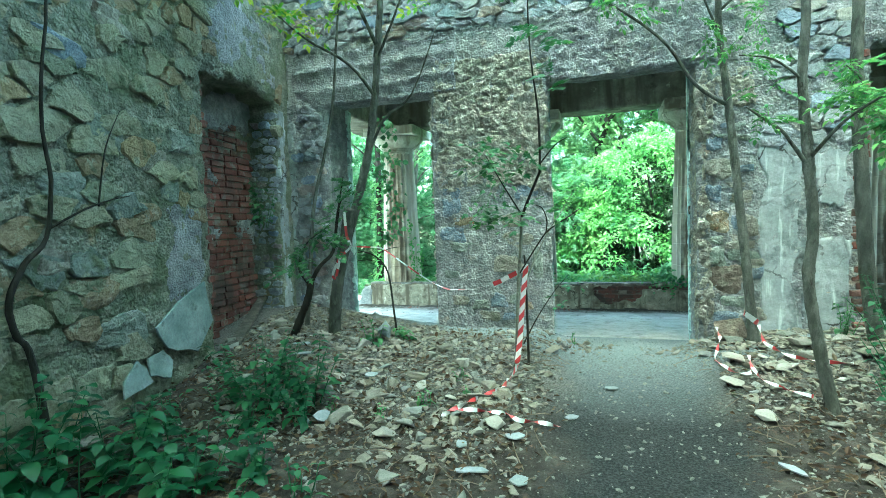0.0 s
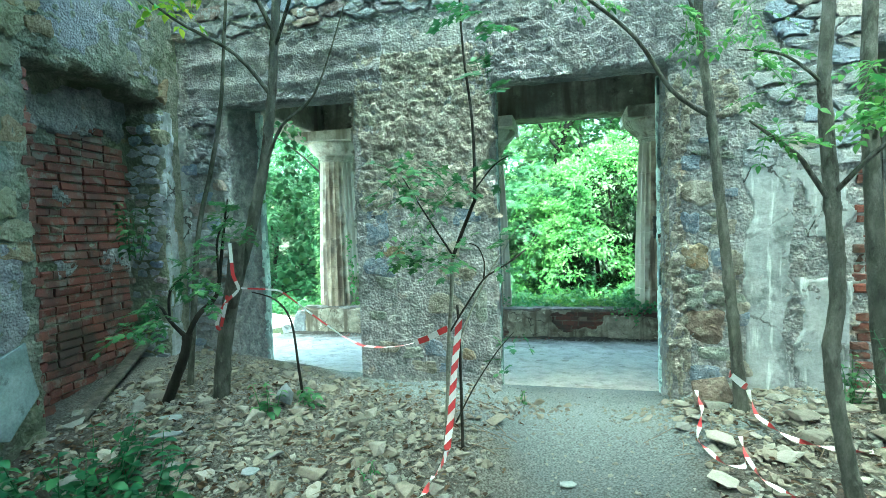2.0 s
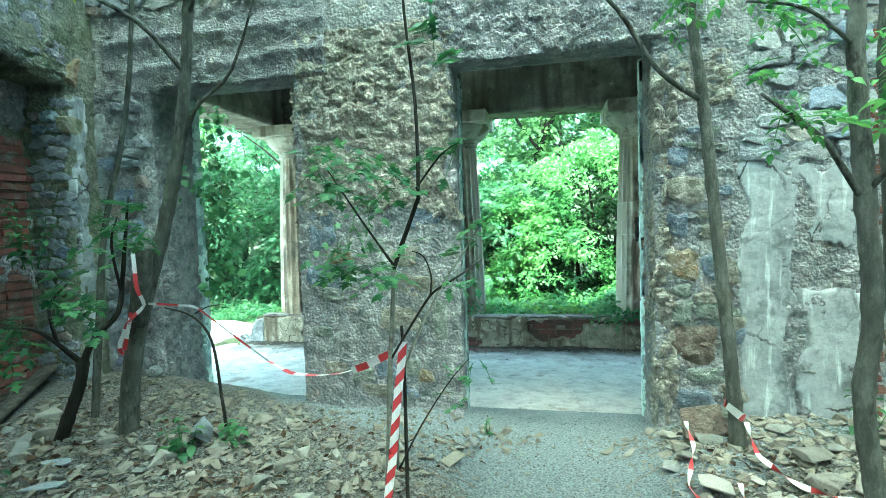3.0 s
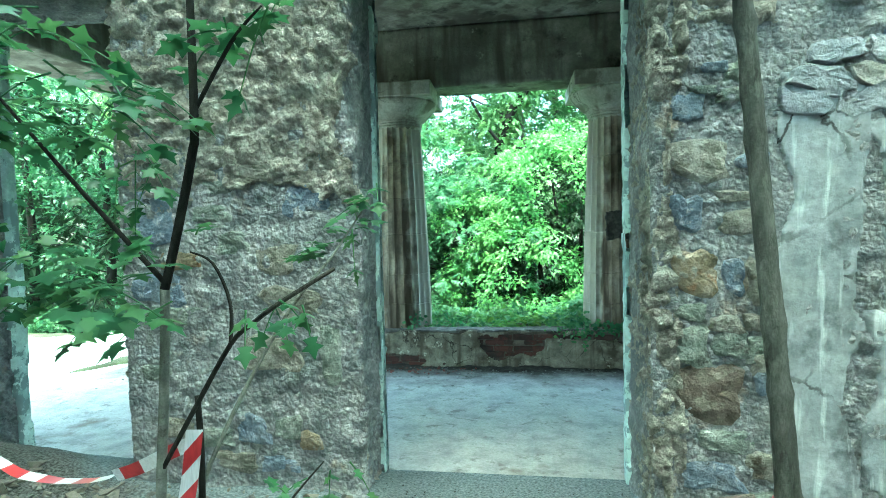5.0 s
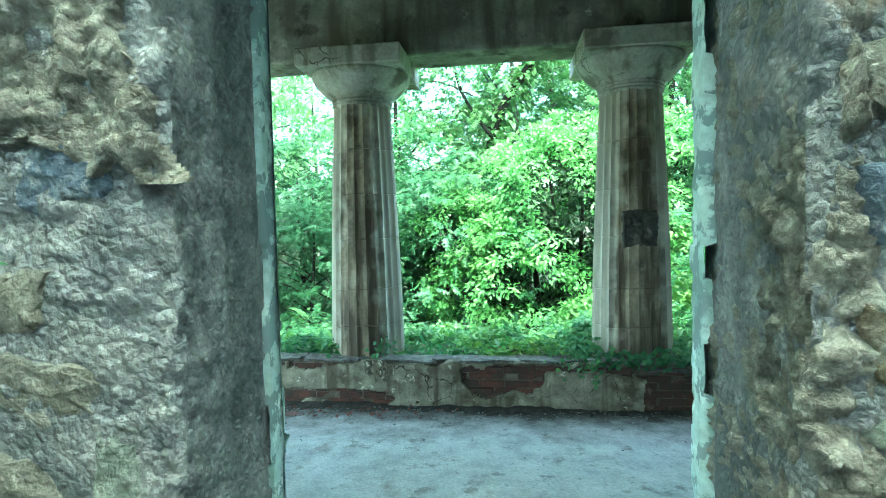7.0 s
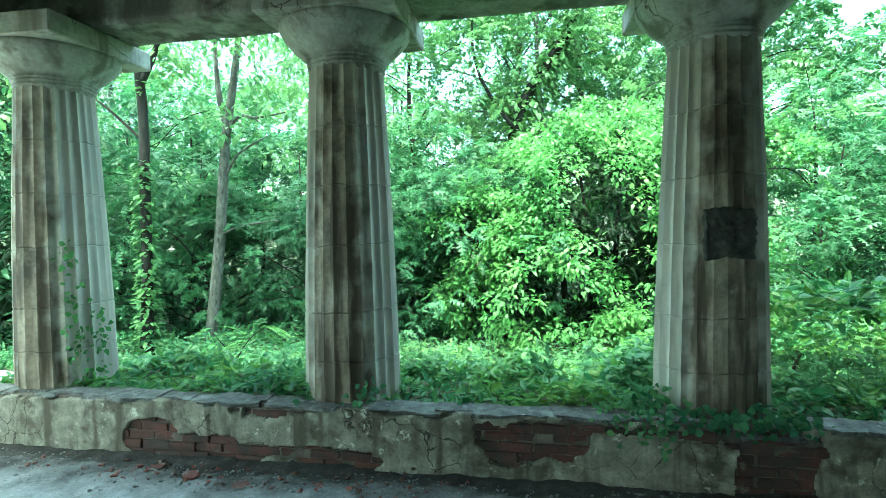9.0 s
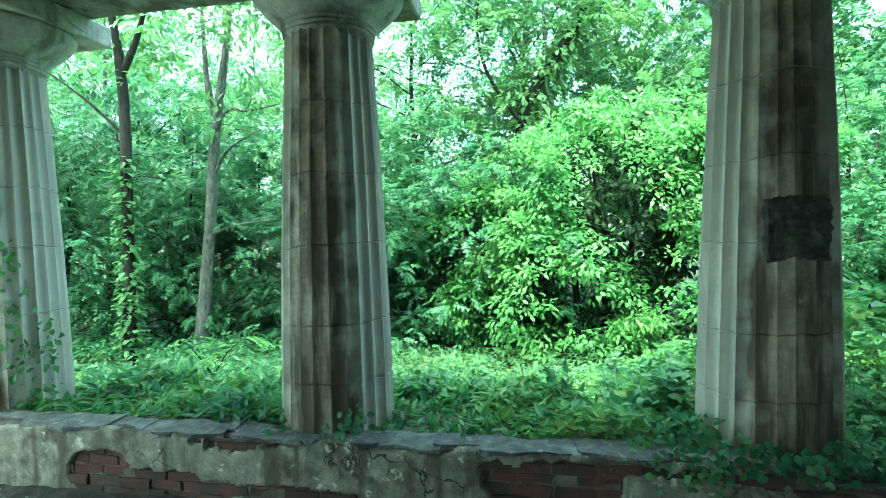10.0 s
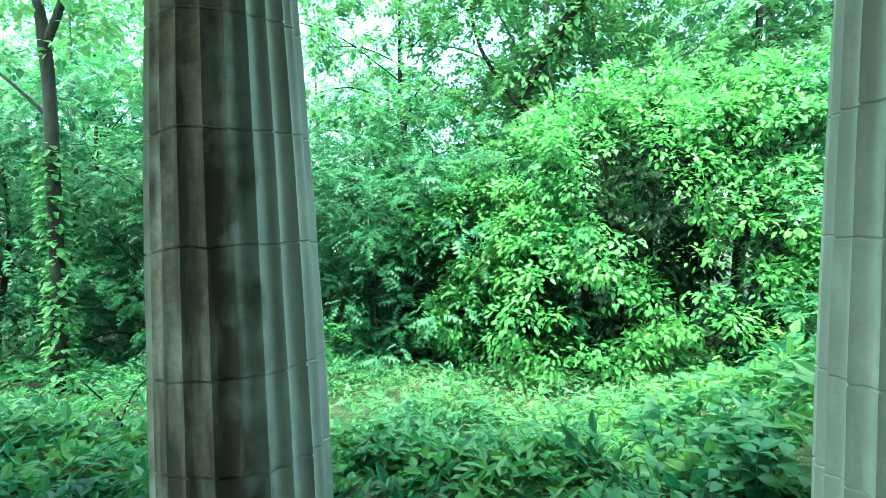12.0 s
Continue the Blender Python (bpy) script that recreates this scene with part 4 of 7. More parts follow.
def shell_leaves(rng, centres, out, radius, per, length, ratio=0.55, simple=False):
    """Leaves laid like shingles over the upper outside of small rounded sprays."""
    n = len(centres)
    q = np.repeat(out, per, 0) * 0.75 + np.array([0, 0, 0.4]) + rng.normal(0, 0.75, (n * per, 3))
    q /= np.linalg.norm(q, axis=1, keepdims=True)
    r = np.repeat(np.broadcast_to(radius, (n,)), per)
    p = np.repeat(centres, per, 0) + q * (r * rng.uniform(0.45, 1.1, n * per))[:, None] * np.array([1, 1, 0.7])
    d = q * 0.9 + rng.normal(0, 0.3, q.shape)
    d[:, 2] -= 0.5
    up = q * 0.8 + np.array([0, -0.2, 0.8]) + rng.normal(0, 0.2, q.shape)
    L = length * rng.uniform(0.6, 1.25, len(p))
    if simple:
        up = q * 0.45 + np.array([0, -0.25, 0.85]) + rng.normal(0, 0.3, q.shape)
        d[:, 2] *= 0.6
        return fronds(p, d, up, L)
    return leaves(p, d, up, L, L * ratio, 0.15)


def bush_mesh(name, seed, lobes, n_sub, radius, per, length, mat):
    """A dense crown of many sprays over several lobes (x, y, z, rx, ry, rz), uneven, with dark gaps."""
    rng = np.random.default_rng(seed)
    areas = np.array([l[3] * l[5] for l in lobes])
    lob = np.array(lobes)[rng.choice(len(lobes), n_sub, p=areas / areas.sum())]
    d = rng.normal(0, 1, (n_sub, 3))
    d[:, 1] -= 0.5
    d /= np.linalg.norm(d, axis=1, keepdims=True)
    c = lob[:, :3] + d * lob[:, 3:] * rng.uniform(0.75, 1.05, n_sub)[:, None]
    c += 0.45 * np.stack([vnoise(c, 0.9), vnoise(c + 9, 0.9), vnoise(c + 19, 0.9)], 1)
    keep = (vnoise(c + 31, 0.7) > -0.24) & (c[:, 2] > -1.0)
    for l in np.array(lobes):
        keep &= (((c - l[:3]) / l[3:]) ** 2).sum(1) > 0.5
    c, d = c[keep], d[keep]
    return mesh_from(name, *shell_leaves(rng, c, d, radius * rng.uniform(0.6, 1.3, len(c)), per, length), mat, smooth=False)


def tree_meshes(seed, height, spread, n_sub, per, length, mat, trunk_r, bark, crown_from=0.35, n_limb=16, simple=False):
    rng = np.random.default_rng(seed)
    lean = rng.uniform(-0.06, 0.06, 2) * height
    top = np.array([lean[0], lean[1], height * 0.92])
    trunk_pts = [np.array([0, 0, -0.3]), top * 0.3 + rng.normal(0, 0.1, 3), top * 0.65 + rng.normal(0, 0.15, 3), top]
    parts = [tube(trunk_pts, [trunk_r, trunk_r * 0.8, trunk_r * 0.5, trunk_r * 0.12], 8)]
    cs, outs = [], []
    for k in range(n_limb):
        s = crown_from + (0.97 - crown_from) * (k + rng.random()) / n_limb
        a = rng.uniform(0, 2 * np.pi)
        start = np.array([np.interp(s, [0, 0.3, 0.65, 1], [q[i] for q in trunk_pts]) for i in range(3)])
        reach = spread * (1.15 - 0.75 * abs(s - 0.55)) * rng.uniform(0.6, 1.15)
        out = np.array([math.cos(a), math.sin(a), rng.uniform(0.15, 0.6)])
        end = start + out * reach
        midp = start + out * reach * 0.5 + np.array([0, 0, reach * 0.12])
        parts.append(tube([start, midp, end], [trunk_r * 0.35 * (1.1 - s), trunk_r * 0.2 * (1.1 - s) + 0.006, 0.006], 5))
        m = n_sub // n_limb
        t = rng.uniform(0.25, 1.08, m)[:, None]
        c = start + (end - start) * t + rng.normal(0, 1, (m, 3)) * reach * 0.24 * np.array([1, 1, 0.5])
        cs.append(c)
        o = c - (start + (end - start) * 0.3)
        outs.append(o / np.linalg.norm(o, axis=1, keepdims=True))
    c, o = np.concatenate(cs), np.concatenate(outs)
    v, f = shell_leaves(rng, c, o, spread * 0.17 * rng.uniform(0.6, 1.3, len(c)), per, length, 0.6, simple)
    tv, tf = join(parts)
    return mesh_from("trunk", tv, tf, bark), mesh_from("crown", v, f, mat, smooth=False)


def tree(name, meshes, x, y, z, turn, scale, label, group="", category="tree"):
    t = tagged(new(name), label, category, group)
    t.matrix_basis = pose(x, y, z, 0, 0, turn)
    t.scale = (scale,) * 3
    place("trunk", meshes[0], t)
    place("crown", meshes[1], t)
    return t


# the big bush opposite the middle bay
BUSH = bush_mesh("crown", 3, [(1.3, 17.6, 1.3, 2.3, 1.7, 2.6), (3.4, 17.3, 1.5, 1.8, 1.5, 3.0), (0.5, 16.3, 0.2, 1.3, 0.9, 1.4), (-0.7, 18.0, 0.9, 1.7, 1.4, 2.2), (1.6, 16.4, 2.1, 1.3, 1.0, 1.7), (2.6, 17.4, 3.0, 1.4, 1.2, 1.4),
                              (4.9, 17.2, 1.2, 1.5, 1.3, 2.3), (-0.4, 17.0, -0.2, 1.2, 0.9, 1.2), (2.7, 16.4, 0.3, 1.2, 0.8, 1.4), (4.2, 16.6, 0.2, 1.3, 0.9, 1.3)],
                 2500, 0.33, 52, 0.106, LEAF)
bush = tagged(new("bush"), "tall bright green box elder bush, dense and drooping", "bush")
place("crown", BUSH, bush)
# added dark core, so that gaps between the outer leaves read as shade
place("inner_crown", bush_mesh("inner_crown", 5, [(1.3, 17.9, 1.2, 1.7, 1.2, 2.0), (3.3, 17.6, 1.4, 1.2, 1.1, 2.4), (0.6, 17.0, 0.2, 0.9, 0.6, 1.1), (-0.6, 18.4, 0.9, 1.2, 1.0, 1.7), (1.8, 17.2, 2.2, 1.0, 0.8, 1.3)], 620, 0.3, 34, 0.16, SHADEFILL), bush, "near-black leaf filling that paints the shade inside the bush")
for k in range(4):
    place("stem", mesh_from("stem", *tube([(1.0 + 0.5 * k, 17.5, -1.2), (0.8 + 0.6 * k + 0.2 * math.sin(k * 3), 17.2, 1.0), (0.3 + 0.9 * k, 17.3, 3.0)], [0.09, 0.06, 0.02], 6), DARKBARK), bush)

dark_tree = tagged(new("forest_tree"), "dark dense broadleaf tree beside the gravel path", "tree", "forest trees")
place("crown", bush_mesh("crown", 8, [(-9.9, 14.3, 1.6, 1.6, 1.3, 3.0), (-9.6, 14.6, 4.4, 1.6, 1.4, 2.0), (-11.9, 13.9, 1.8, 1.7, 1.3, 3.2), (-12.0, 14.2, 4.6, 1.7, 1.4, 2.0), (-14.0, 13.2, 2.2, 1.7, 1.4, 3.4)], 850, 0.37, 30, 0.135, LEAFDARK), dark_tree)
# same added core, painting the shade within this crown
place("inner_crown", bush_mesh("inner_crown", 9, [(-10.0, 14.8, 1.8, 1.3, 0.9, 3.2), (-12.0, 14.6, 2.2, 1.5, 0.9, 3.6), (-14.0, 13.8, 2.2, 1.4, 1.0, 3.4)], 520, 0.34, 26, 0.2, SHADEFILL), dark_tree, "near-black leaf filling that paints the shade inside the tree")
for x, y in ((-10.0, 14.7), (-12.0, 14.5), (-14.0, 13.8)):
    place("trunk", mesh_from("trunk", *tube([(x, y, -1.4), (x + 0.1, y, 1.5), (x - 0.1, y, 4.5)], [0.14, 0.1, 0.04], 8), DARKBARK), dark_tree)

kinds = [tree_meshes(11, 14.0, 3.6, 200, 14, 0.41, LEAFFAR, 0.17, BARK, 0.22, 20, True), tree_meshes(12, 12.0, 3.4, 180, 14, 0.41, LEAFFAR, 0.16, DARKBARK, 0.2, 18, True),
         tree_meshes(13, 6.5, 2.4, 128, 17, 0.27, LEAFDARK, 0.1, DARKBARK, 0.1, 16, True), tree_meshes(14, 3.6, 1.8, 96, 18, 0.22, LEAFDARK, 0.06, DARKBARK, 0.03, 16, True)]
# two high-crowned kinds for the unseen shade trees
kinds += [tree_meshes(15, 14.0, 3.4, 180, 14, 0.42, LEAFFAR, 0.17, BARK, 0.4, 16, True), tree_meshes(16, 12.0, 3.2, 160, 14, 0.42, LEAFFAR, 0.16, DARKBARK, 0.4, 14, True)]
rng = np.random.default_rng(21)
spots = []
for y, step, pick in ((20.5, 2.5, (3, 2)), (24, 3.6, (2, 0)), (31, 5.0, (1, 0)), (40, 7.0, (0, 1))):
    half = 8 + (y - 8) * 0.95
    x = -half
    while x < min(half, 3 + 0.7 * (y - 6)):
        spots.append((x + rng.uniform(-.8, .8), y + rng.uniform(-1.5, 1.5), pick[rng.integers(2)], rng.uniform(0, 360), rng.uniform(0.8, 1.25)))
        x += step * rng.uniform(0.8, 1.2)
# shrubs nearer by, left of the columns and behind the bush
spots += [(-4.4, 17.8, 3, 20, 1.0), (-3.2, 17.2, 3, 80, 0.9), (-8.2, 17.0, 3, 140, 1.1), (-9.8, 15.5, 2, 10, 0.8), (-2.2, 19.0, 2, 50, 0.8), (-5.6, 18.8, 2, 200, 0.85), (6.5, 17.0, 2, 90, 0.8), (7.5, 15.0, 3, 30, 1.0), (4.9, 15.4, 3, 60, 0.95), (6.0, 14.4, 3, 160, 0.85), (5.4, 17.4, 2, 300, 0.9), (4.2, 14.3, 3, 250, 0.6), (-7.6, 19.5, 2, 33, 0.9), (-7.3, 16.6, 2, 70, 0.8), (-4.9, 16.9, 2, 10, 0.66), (-10.5, 17.5, 2, 0, 1.0), (-3.7, 19.6, 2, 140, 0.95), (-8.9, 19.0, 2, 220, 1.0), (-2.6, 17.6, 3, 120, 1.15), (-1.4, 18.4, 3, 10, 1.2)]
# a few background trees; the rest are unseen, added round the room to shade it
spots += [(0.8, 21.5, 0, 40, 0.9), (-3.0, 21.0, 1, 10, 0.9), (12.5, 22.0, 1, 70, 0.95), (8.4, 6.4, 4, 30, 1.0), (8.8, 3.0, 5, 130, 1.1), (8.2, -0.5, 4, 80, 1.0), (9.5, -4.0, 5, 220, 1.1), (4.8, 21.5, 1, 200, 1.0), (-2.6, -1.6, 4, 15, 1.0), (0.9, -3.2, 5, 260, 1.0), (3.0, -2.2, 4, 140, 1.0), (-6.8, 2.6, 4, 10, 1.5), (-6.6, -1.5, 5, 90, 1.0), (-7.4, 6.0, 5, 190, 0.9)]
for x, y, k, a, s in spots:
    tree("forest_tree", kinds[k], x, y, (-0.2 if y > -4 and abs(x) < 4 else -1.0) if y < 10 else -1.4, a, s, "leafy deciduous tree of the wood; beside the room an added shade tree", "forest trees")
# ---- masonry: stones and bricks, each a piece of its own ----
def clip_cell(poly, a, b):
    """Keep the side of poly nearer to a than to b."""
    mid, d = (a + b) / 2, b - a
    s = (poly - mid) @ d
    out = []
    for i in range(len(poly)):
        j = (i + 1) % len(poly)
        if s[i] <= 0:
            out.append(poly[i])
        if s[i] * s[j] < 0:
            out.append(poly[i] + (poly[j] - poly[i]) * s[i] / (s[i] - s[j]))
    return np.array(out)


def rubble_cells(u0, u1, v0, v1, w, h, seed):
    rng = np.random.default_rng(seed)
    pts, v, row = [], v0 - h / 2, 0
    while v < v1 + h:
        hh = h * rng.uniform(0.7, 1.35)
        u = u0 - w * rng.random()
        while u < u1 + w:
            pts.append((u + rng.normal(0, w * 0.1), v + rng.normal(0, h * 0.16)))
            u += w * rng.uniform(0.45, 1.7)
        v += hh
    pts = np.array(pts)
    asp = np.array([1.0, w / h])
    q = pts * asp
    cells = []
    for i, c in enumerate(q):
        if not (u0 < pts[i, 0] < u1 and v0 < pts[i, 1] < v1):
            continue
        d = np.linalg.norm(q - c, axis=1)
        poly = c + np.array([(-w, -w), (w, -w), (w, w), (-w, w)]) * 1.2
        for j in np.argsort(d)[1:16]:
            poly = clip_cell(poly, c, q[j])
            if len(poly) < 3:
                break
        if len(poly) >= 3:
            cells.append((pts[i], poly / asp))
    return cells, rng


def stone_piece(plane, centre, poly, rng, proud, joint, mat, parent):
    """One rough-hewn stone face: broken outline, chamfered, uneven front."""
    c = poly.mean(0)
    size = np.sqrt(abs(np.sum(poly[:, 0] * np.roll(poly[:, 1], -1) - np.roll(poly[:, 0], -1) * poly[:, 1])) / 2)
    if size < 0.05:
        return
    pts = []
    for i in range(len(poly)):
        a, b = poly[i], poly[(i + 1) % len(poly)]
        pts += [a * (1 - s) + b * s + (a - b)[::-1] * np.array([1, -1]) * rng.normal(0, 0.055) for s in (0.16, 0.5, 0.84)]
    pts = np.array(pts)
    pts = c + (pts - c) * (1 - joint / size * 1.6)
    pts += rng.normal(0, size * 0.028, pts.shape)
    k = len(pts)
    tilt = rng.normal(0, 0.05, 2)
    rings, hs = [], []
    for s, h in ((1.0, -0.04), (0.985, proud * 0.6), (0.94, proud * 0.95), (0.5, proud)):
        p = c + (pts - c) * s
        rings.append(p)
        hs.append(h + (p - c) @ tilt * (h > 0) + (rng.normal(0, 0.0008 + 0.05 * proud, k) if h > 0 else 0))
    P, H = np.concatenate(rings + [c[None]]), np.concatenate(hs + [np.array([proud])])
    i = np.arange(k)
    f = [q for r in range(3) for q in np.stack([r * k + i, r * k + (i + 1) % k, (r + 1) * k + (i + 1) % k, (r + 1) * k + i], 1).tolist()]
    f += [[3 * k + a, 3 * k + (a + 1) % k, 4 * k] for a in range(k)]
    place("stone", mesh_from("stone", plane(P[:, 0], P[:, 1], H), f, mat, smooth=False), parent)


def course(plane, u0, u1, v0, v1, w, h, seed, proud, joint, mat, parent, keep=None, share=1.0):
    cells, rng = rubble_cells(u0, u1, v0, v1, w, h, seed)
    for c, poly in cells:
        poly = np.clip(poly, [u0 - 0.04, v0 - 0.04], [u1 + 0.04, v1 + 0.04])
        if rng.random() < share and (keep is None or keep(c[0], c[1])):
            stone_piece(plane, c, poly, rng, proud * rng.uniform(0.55, 1.3), joint, mat, parent)


def west_keep(u, v):
    if NICHE[0] - 0.1 < u < NICHE[1] + 0.05 and v < NICHE[2] + 0.22:
        return False
    if 0.05 < u < 0.5 and 0.95 < v < 1.7 or -0.26 < u < 0.6 and 0.4 < v < 1.05:
        return False
    return not (0.8 < u < 2.0 and 3.3 < v < 4.1)


course(west_plane, -1.7, 2.2, 0.15, 4.6, 0.3, 0.165, 31, 0.042, 0.014, WESTSTONE, wall_west, west_keep, 0.75)
BLUESTONE = material("blue_grey_stone", [(0.105, 0.135, 0.185), (0.17, 0.205, 0.26), (0.27, 0.3, 0.34)], 9, 0.85, 1.0, 26, 0.05, spots=[((0.33, 0.34, 0.36), 14, 0.62, 0.04), ((0.07, 0.075, 0.085), 9, 0.64, 0.04)])
GREENSTONE = material("grey_green_stone", [(0.13, 0.155, 0.14), (0.2, 0.225, 0.2), (0.29, 0.31, 0.28)], 9, 0.85, 1.0, 24, 0.05, spots=[((0.34, 0.34, 0.32), 15, 0.64, 0.03), ((0.08, 0.085, 0.075), 8, 0.64, 0.04)])
TANSTONE = material("tan_stone", [(0.15, 0.143, 0.122), (0.235, 0.225, 0.195), (0.33, 0.315, 0.28)], 9, 0.9, 1.0, 24, 0.05, spots=[((0.36, 0.345, 0.3), 15, 0.62, 0.04), ((0.09, 0.075, 0.055), 8, 0.63, 0.05)])
OCHRESTONE = material("ochre_stone", [(0.15, 0.125, 0.09), (0.235, 0.19, 0.13), (0.31, 0.28, 0.23)], 10, 0.9, 1.0, 24, 0.05, spots=[((0.22, 0.13, 0.075), 9, 0.62, 0.04), ((0.33, 0.32, 0.29), 13, 0.64, 0.04)])
RUSTSTONE = material("rust_brown_stone", [(0.08, 0.066, 0.056), (0.14, 0.112, 0.093), (0.2, 0.175, 0.15)], 9, 0.9, 1.0, 24, 0.05, spots=[((0.21, 0.19, 0.165), 10, 0.6, 0.05)])


def set_stone(plane, u, v, w, h, mat, parent, seed, proud=0.012):
    """One squared rubble stone set almost flush in the mortar: uneven outline, hewn face, low at its rim."""
    r = np.random.default_rng(seed)
    k = 18
    th = np.linspace(0, 2 * np.pi, k, endpoint=False)
    edge = 1 / (np.abs(np.cos(th)) ** 9 + np.abs(np.sin(th)) ** 9) ** (1 / 9)
    edge *= 0.97 + 0.1 * np.sin(th * 2 + r.uniform(0, 6)) + 0.1 * np.sin(th * 3 + r.uniform(0, 6)) + r.normal(0, 0.06, k)
    tilt = r.normal(0, 0.05, 2)
    us, vs, hs = [], [], []
    for s, base in ((1.05, -0.05), (1.0, -0.003), (0.93, proud * 0.6), (0.74, proud), (0.42, proud * 1.1)):
        a, b = w * s * edge * np.cos(th), h * s * edge * np.sin(th)
        us.append(u + a)
        vs.append(v + b)
        rough = fbm(np.stack([u + a, v + b, 0 * a + seed], 1), 0.06, 3) * 0.012 + r.normal(0, 0.0015, k)
        hs.append(base + (rough + a * tilt[0] + b * tilt[1]) * (s < 1.02))
    us, vs, hs = (np.concatenate(q + [np.array([c])]) for q, c in ((us, u), (vs, v), (hs, proud * 1.1)))
    i = np.arange(k)
    f = [q for n in range(4) for q in np.stack([n * k + i, n * k + (i + 1) % k, (n + 1) * k + (i + 1) % k, (n + 1) * k + i], 1).tolist()]
    f += [[4 * k + a, 4 * k + (a + 1) % k, 5 * k] for a in range(k)]
    place("stone", mesh_from("stone", plane(us, vs, hs), f, mat, smooth=False), parent)


# the stones that show on the pier between the openings and on the pier beside the path
PIER_STONES = [
    (-1.57, 1.52, 0.131, 0.054, OCHRESTONE), (-1.04, 1.52, 0.122, 0.078, TANSTONE), (-1.73, 1.69, 0.109, 0.113, BLUESTONE),
    (-1.72, 1.37, 0.148, 0.093, BLUESTONE), (-1.72, 1.84, 0.101, 0.073, BLUESTONE), (-1.34, 1.91, 0.084, 0.041, GREENSTONE),
    (-0.86, 1.83, 0.126, 0.083, BLUESTONE), (-1.26, 1.6, 0.101, 0.068, GREENSTONE), (-0.93, 1.28, 0.162, 0.1, TANSTONE),
    (-1.39, 1.77, 0.112, 0.047, GREENSTONE), (-1.06, 1.99, 0.16, 0.062, TANSTONE), (-1.29, 2.07, 0.164, 0.052, TANSTONE),
    (-1.69, 2.02, 0.116, 0.061, GREENSTONE), (-1.08, 1.02, 0.165, 0.104, TANSTONE), (-0.75, 1.03, 0.058, 0.175, GREENSTONE),
    (-1.59, 1.22, 0.145, 0.062, GREENSTONE), (-1.0, 0.62, 0.09, 0.06, GREENSTONE), (-1.2, 0.6, 0.1, 0.08, BLUESTONE),
    (-1.42, 0.55, 0.1, 0.05, GREENSTONE), (-0.88, 0.55, 0.07, 0.05, OCHRESTONE), (-1.65, 0.6, 0.1, 0.06, TANSTONE),
    (-1.75, 0.9, 0.09, 0.05, GREENSTONE), (-1.3, 0.42, 0.12, 0.06, TANSTONE), (-1.05, 0.42, 0.1, 0.05, BLUESTONE),
]
SIDE_STONES = [
    (1.02, 2.2, 0.074, 0.07, BLUESTONE), (1.09, 2.27, 0.056, 0.023, GREENSTONE), (1.25, 2.24, 0.096, 0.034, GREENSTONE),
    (1.14, 2.37, 0.055, 0.028, BLUESTONE), (1.23, 2.35, 0.062, 0.039, GREENSTONE), (1.07, 1.95, 0.135, 0.097, TANSTONE),
    (1.31, 1.94, 0.068, 0.039, BLUESTONE), (1.02, 1.7, 0.066, 0.094, BLUESTONE), (1.22, 1.78, 0.086, 0.028, TANSTONE),
    (1.27, 1.66, 0.099, 0.066, TANSTONE), (1.06, 1.42, 0.109, 0.106, OCHRESTONE), (1.22, 1.41, 0.049, 0.092, BLUESTONE),
    (1.34, 1.37, 0.068, 0.101, TANSTONE), (1.32, 1.19, 0.053, 0.044, TANSTONE), (1.19, 1.18, 0.08, 0.039, TANSTONE),
    (1.04, 1.08, 0.081, 0.1, GREENSTONE), (1.21, 1.09, 0.078, 0.072, GREENSTONE), (1.35, 1.06, 0.069, 0.072, GREENSTONE),
    (1.12, 0.85, 0.152, 0.138, RUSTSTONE), (1.38, 0.91, 0.066, 0.065, BLUESTONE), (1.03, 1.24, 0.073, 0.045, GREENSTONE),
    (1.2, 0.62, 0.12, 0.06, GREENSTONE), (1.38, 0.5, 0.1, 0.07, TANSTONE), (1.12, 0.45, 0.14, 0.07, BLUESTONE),
    (1.3, 0.3, 0.16, 0.07, GREENSTONE), (1.37, 1.0, 0.08, 0.06, TANSTONE),
]
for k, (u, v_, w, h, m_) in enumerate(PIER_STONES + SIDE_STONES):
    set_stone(north_plane, u, v_, w, h, m_, wall_north, 700 + k, 0.024 if u > 0 else 0.016)
course(north_plane, -3.9, 2.6, 3.72, 4.75, 0.26, 0.1, 34, 0.045, 0.008, STONE, wall_north, None, 0.95)
course(north_plane, 1.44, 2.24, 2.15, 3.7, 0.24, 0.11, 35, 0.04, 0.009, PALESTONE, wall_north, None, 0.85)
course(north_plane, -3.8, -3.36, 0.4, 3.0, 0.19, 0.1, 36, 0.065, 0.016, STONE, wall_north, None, 0.8)


def north_return(u, v, h):
    """The far reveal of the niche, seen from the room."""
    return np.stack([u, NICHE[1] - h + 0 * u, v], 1)


course(north_return, -0.36, -0.02, 0.3, 2.95, 0.15, 0.08, 37, 0.065, 0.016, STONE, wall_west, None, 0.85)


def brick_mesh(seed, length=0.24, high=0.064, deep=0.1, mat=BRICK):
    rng_ = random.Random(seed)
    bm = box_bm(-length / 2, length / 2, -deep / 2, deep / 2, -high / 2, high / 2, 0.007)
    for vt in bm.verts:
        vt.co += Vector((rng_.uniform(-1, 1), rng_.uniform(-1, 1), rng_.uniform(-1, 1))) * 0.007
    me = bpy.data.meshes.new("brick")
    bm.to_mesh(me)
    bm.free()
    me.materials.append(mat)
    return me


OLDBRICKS = [brick_mesh(20 + k, 0.24, 0.066, 0.1, OLDBRICK) for k in range(5)]
BRICKS = [brick_mesh(k) for k in range(5)]
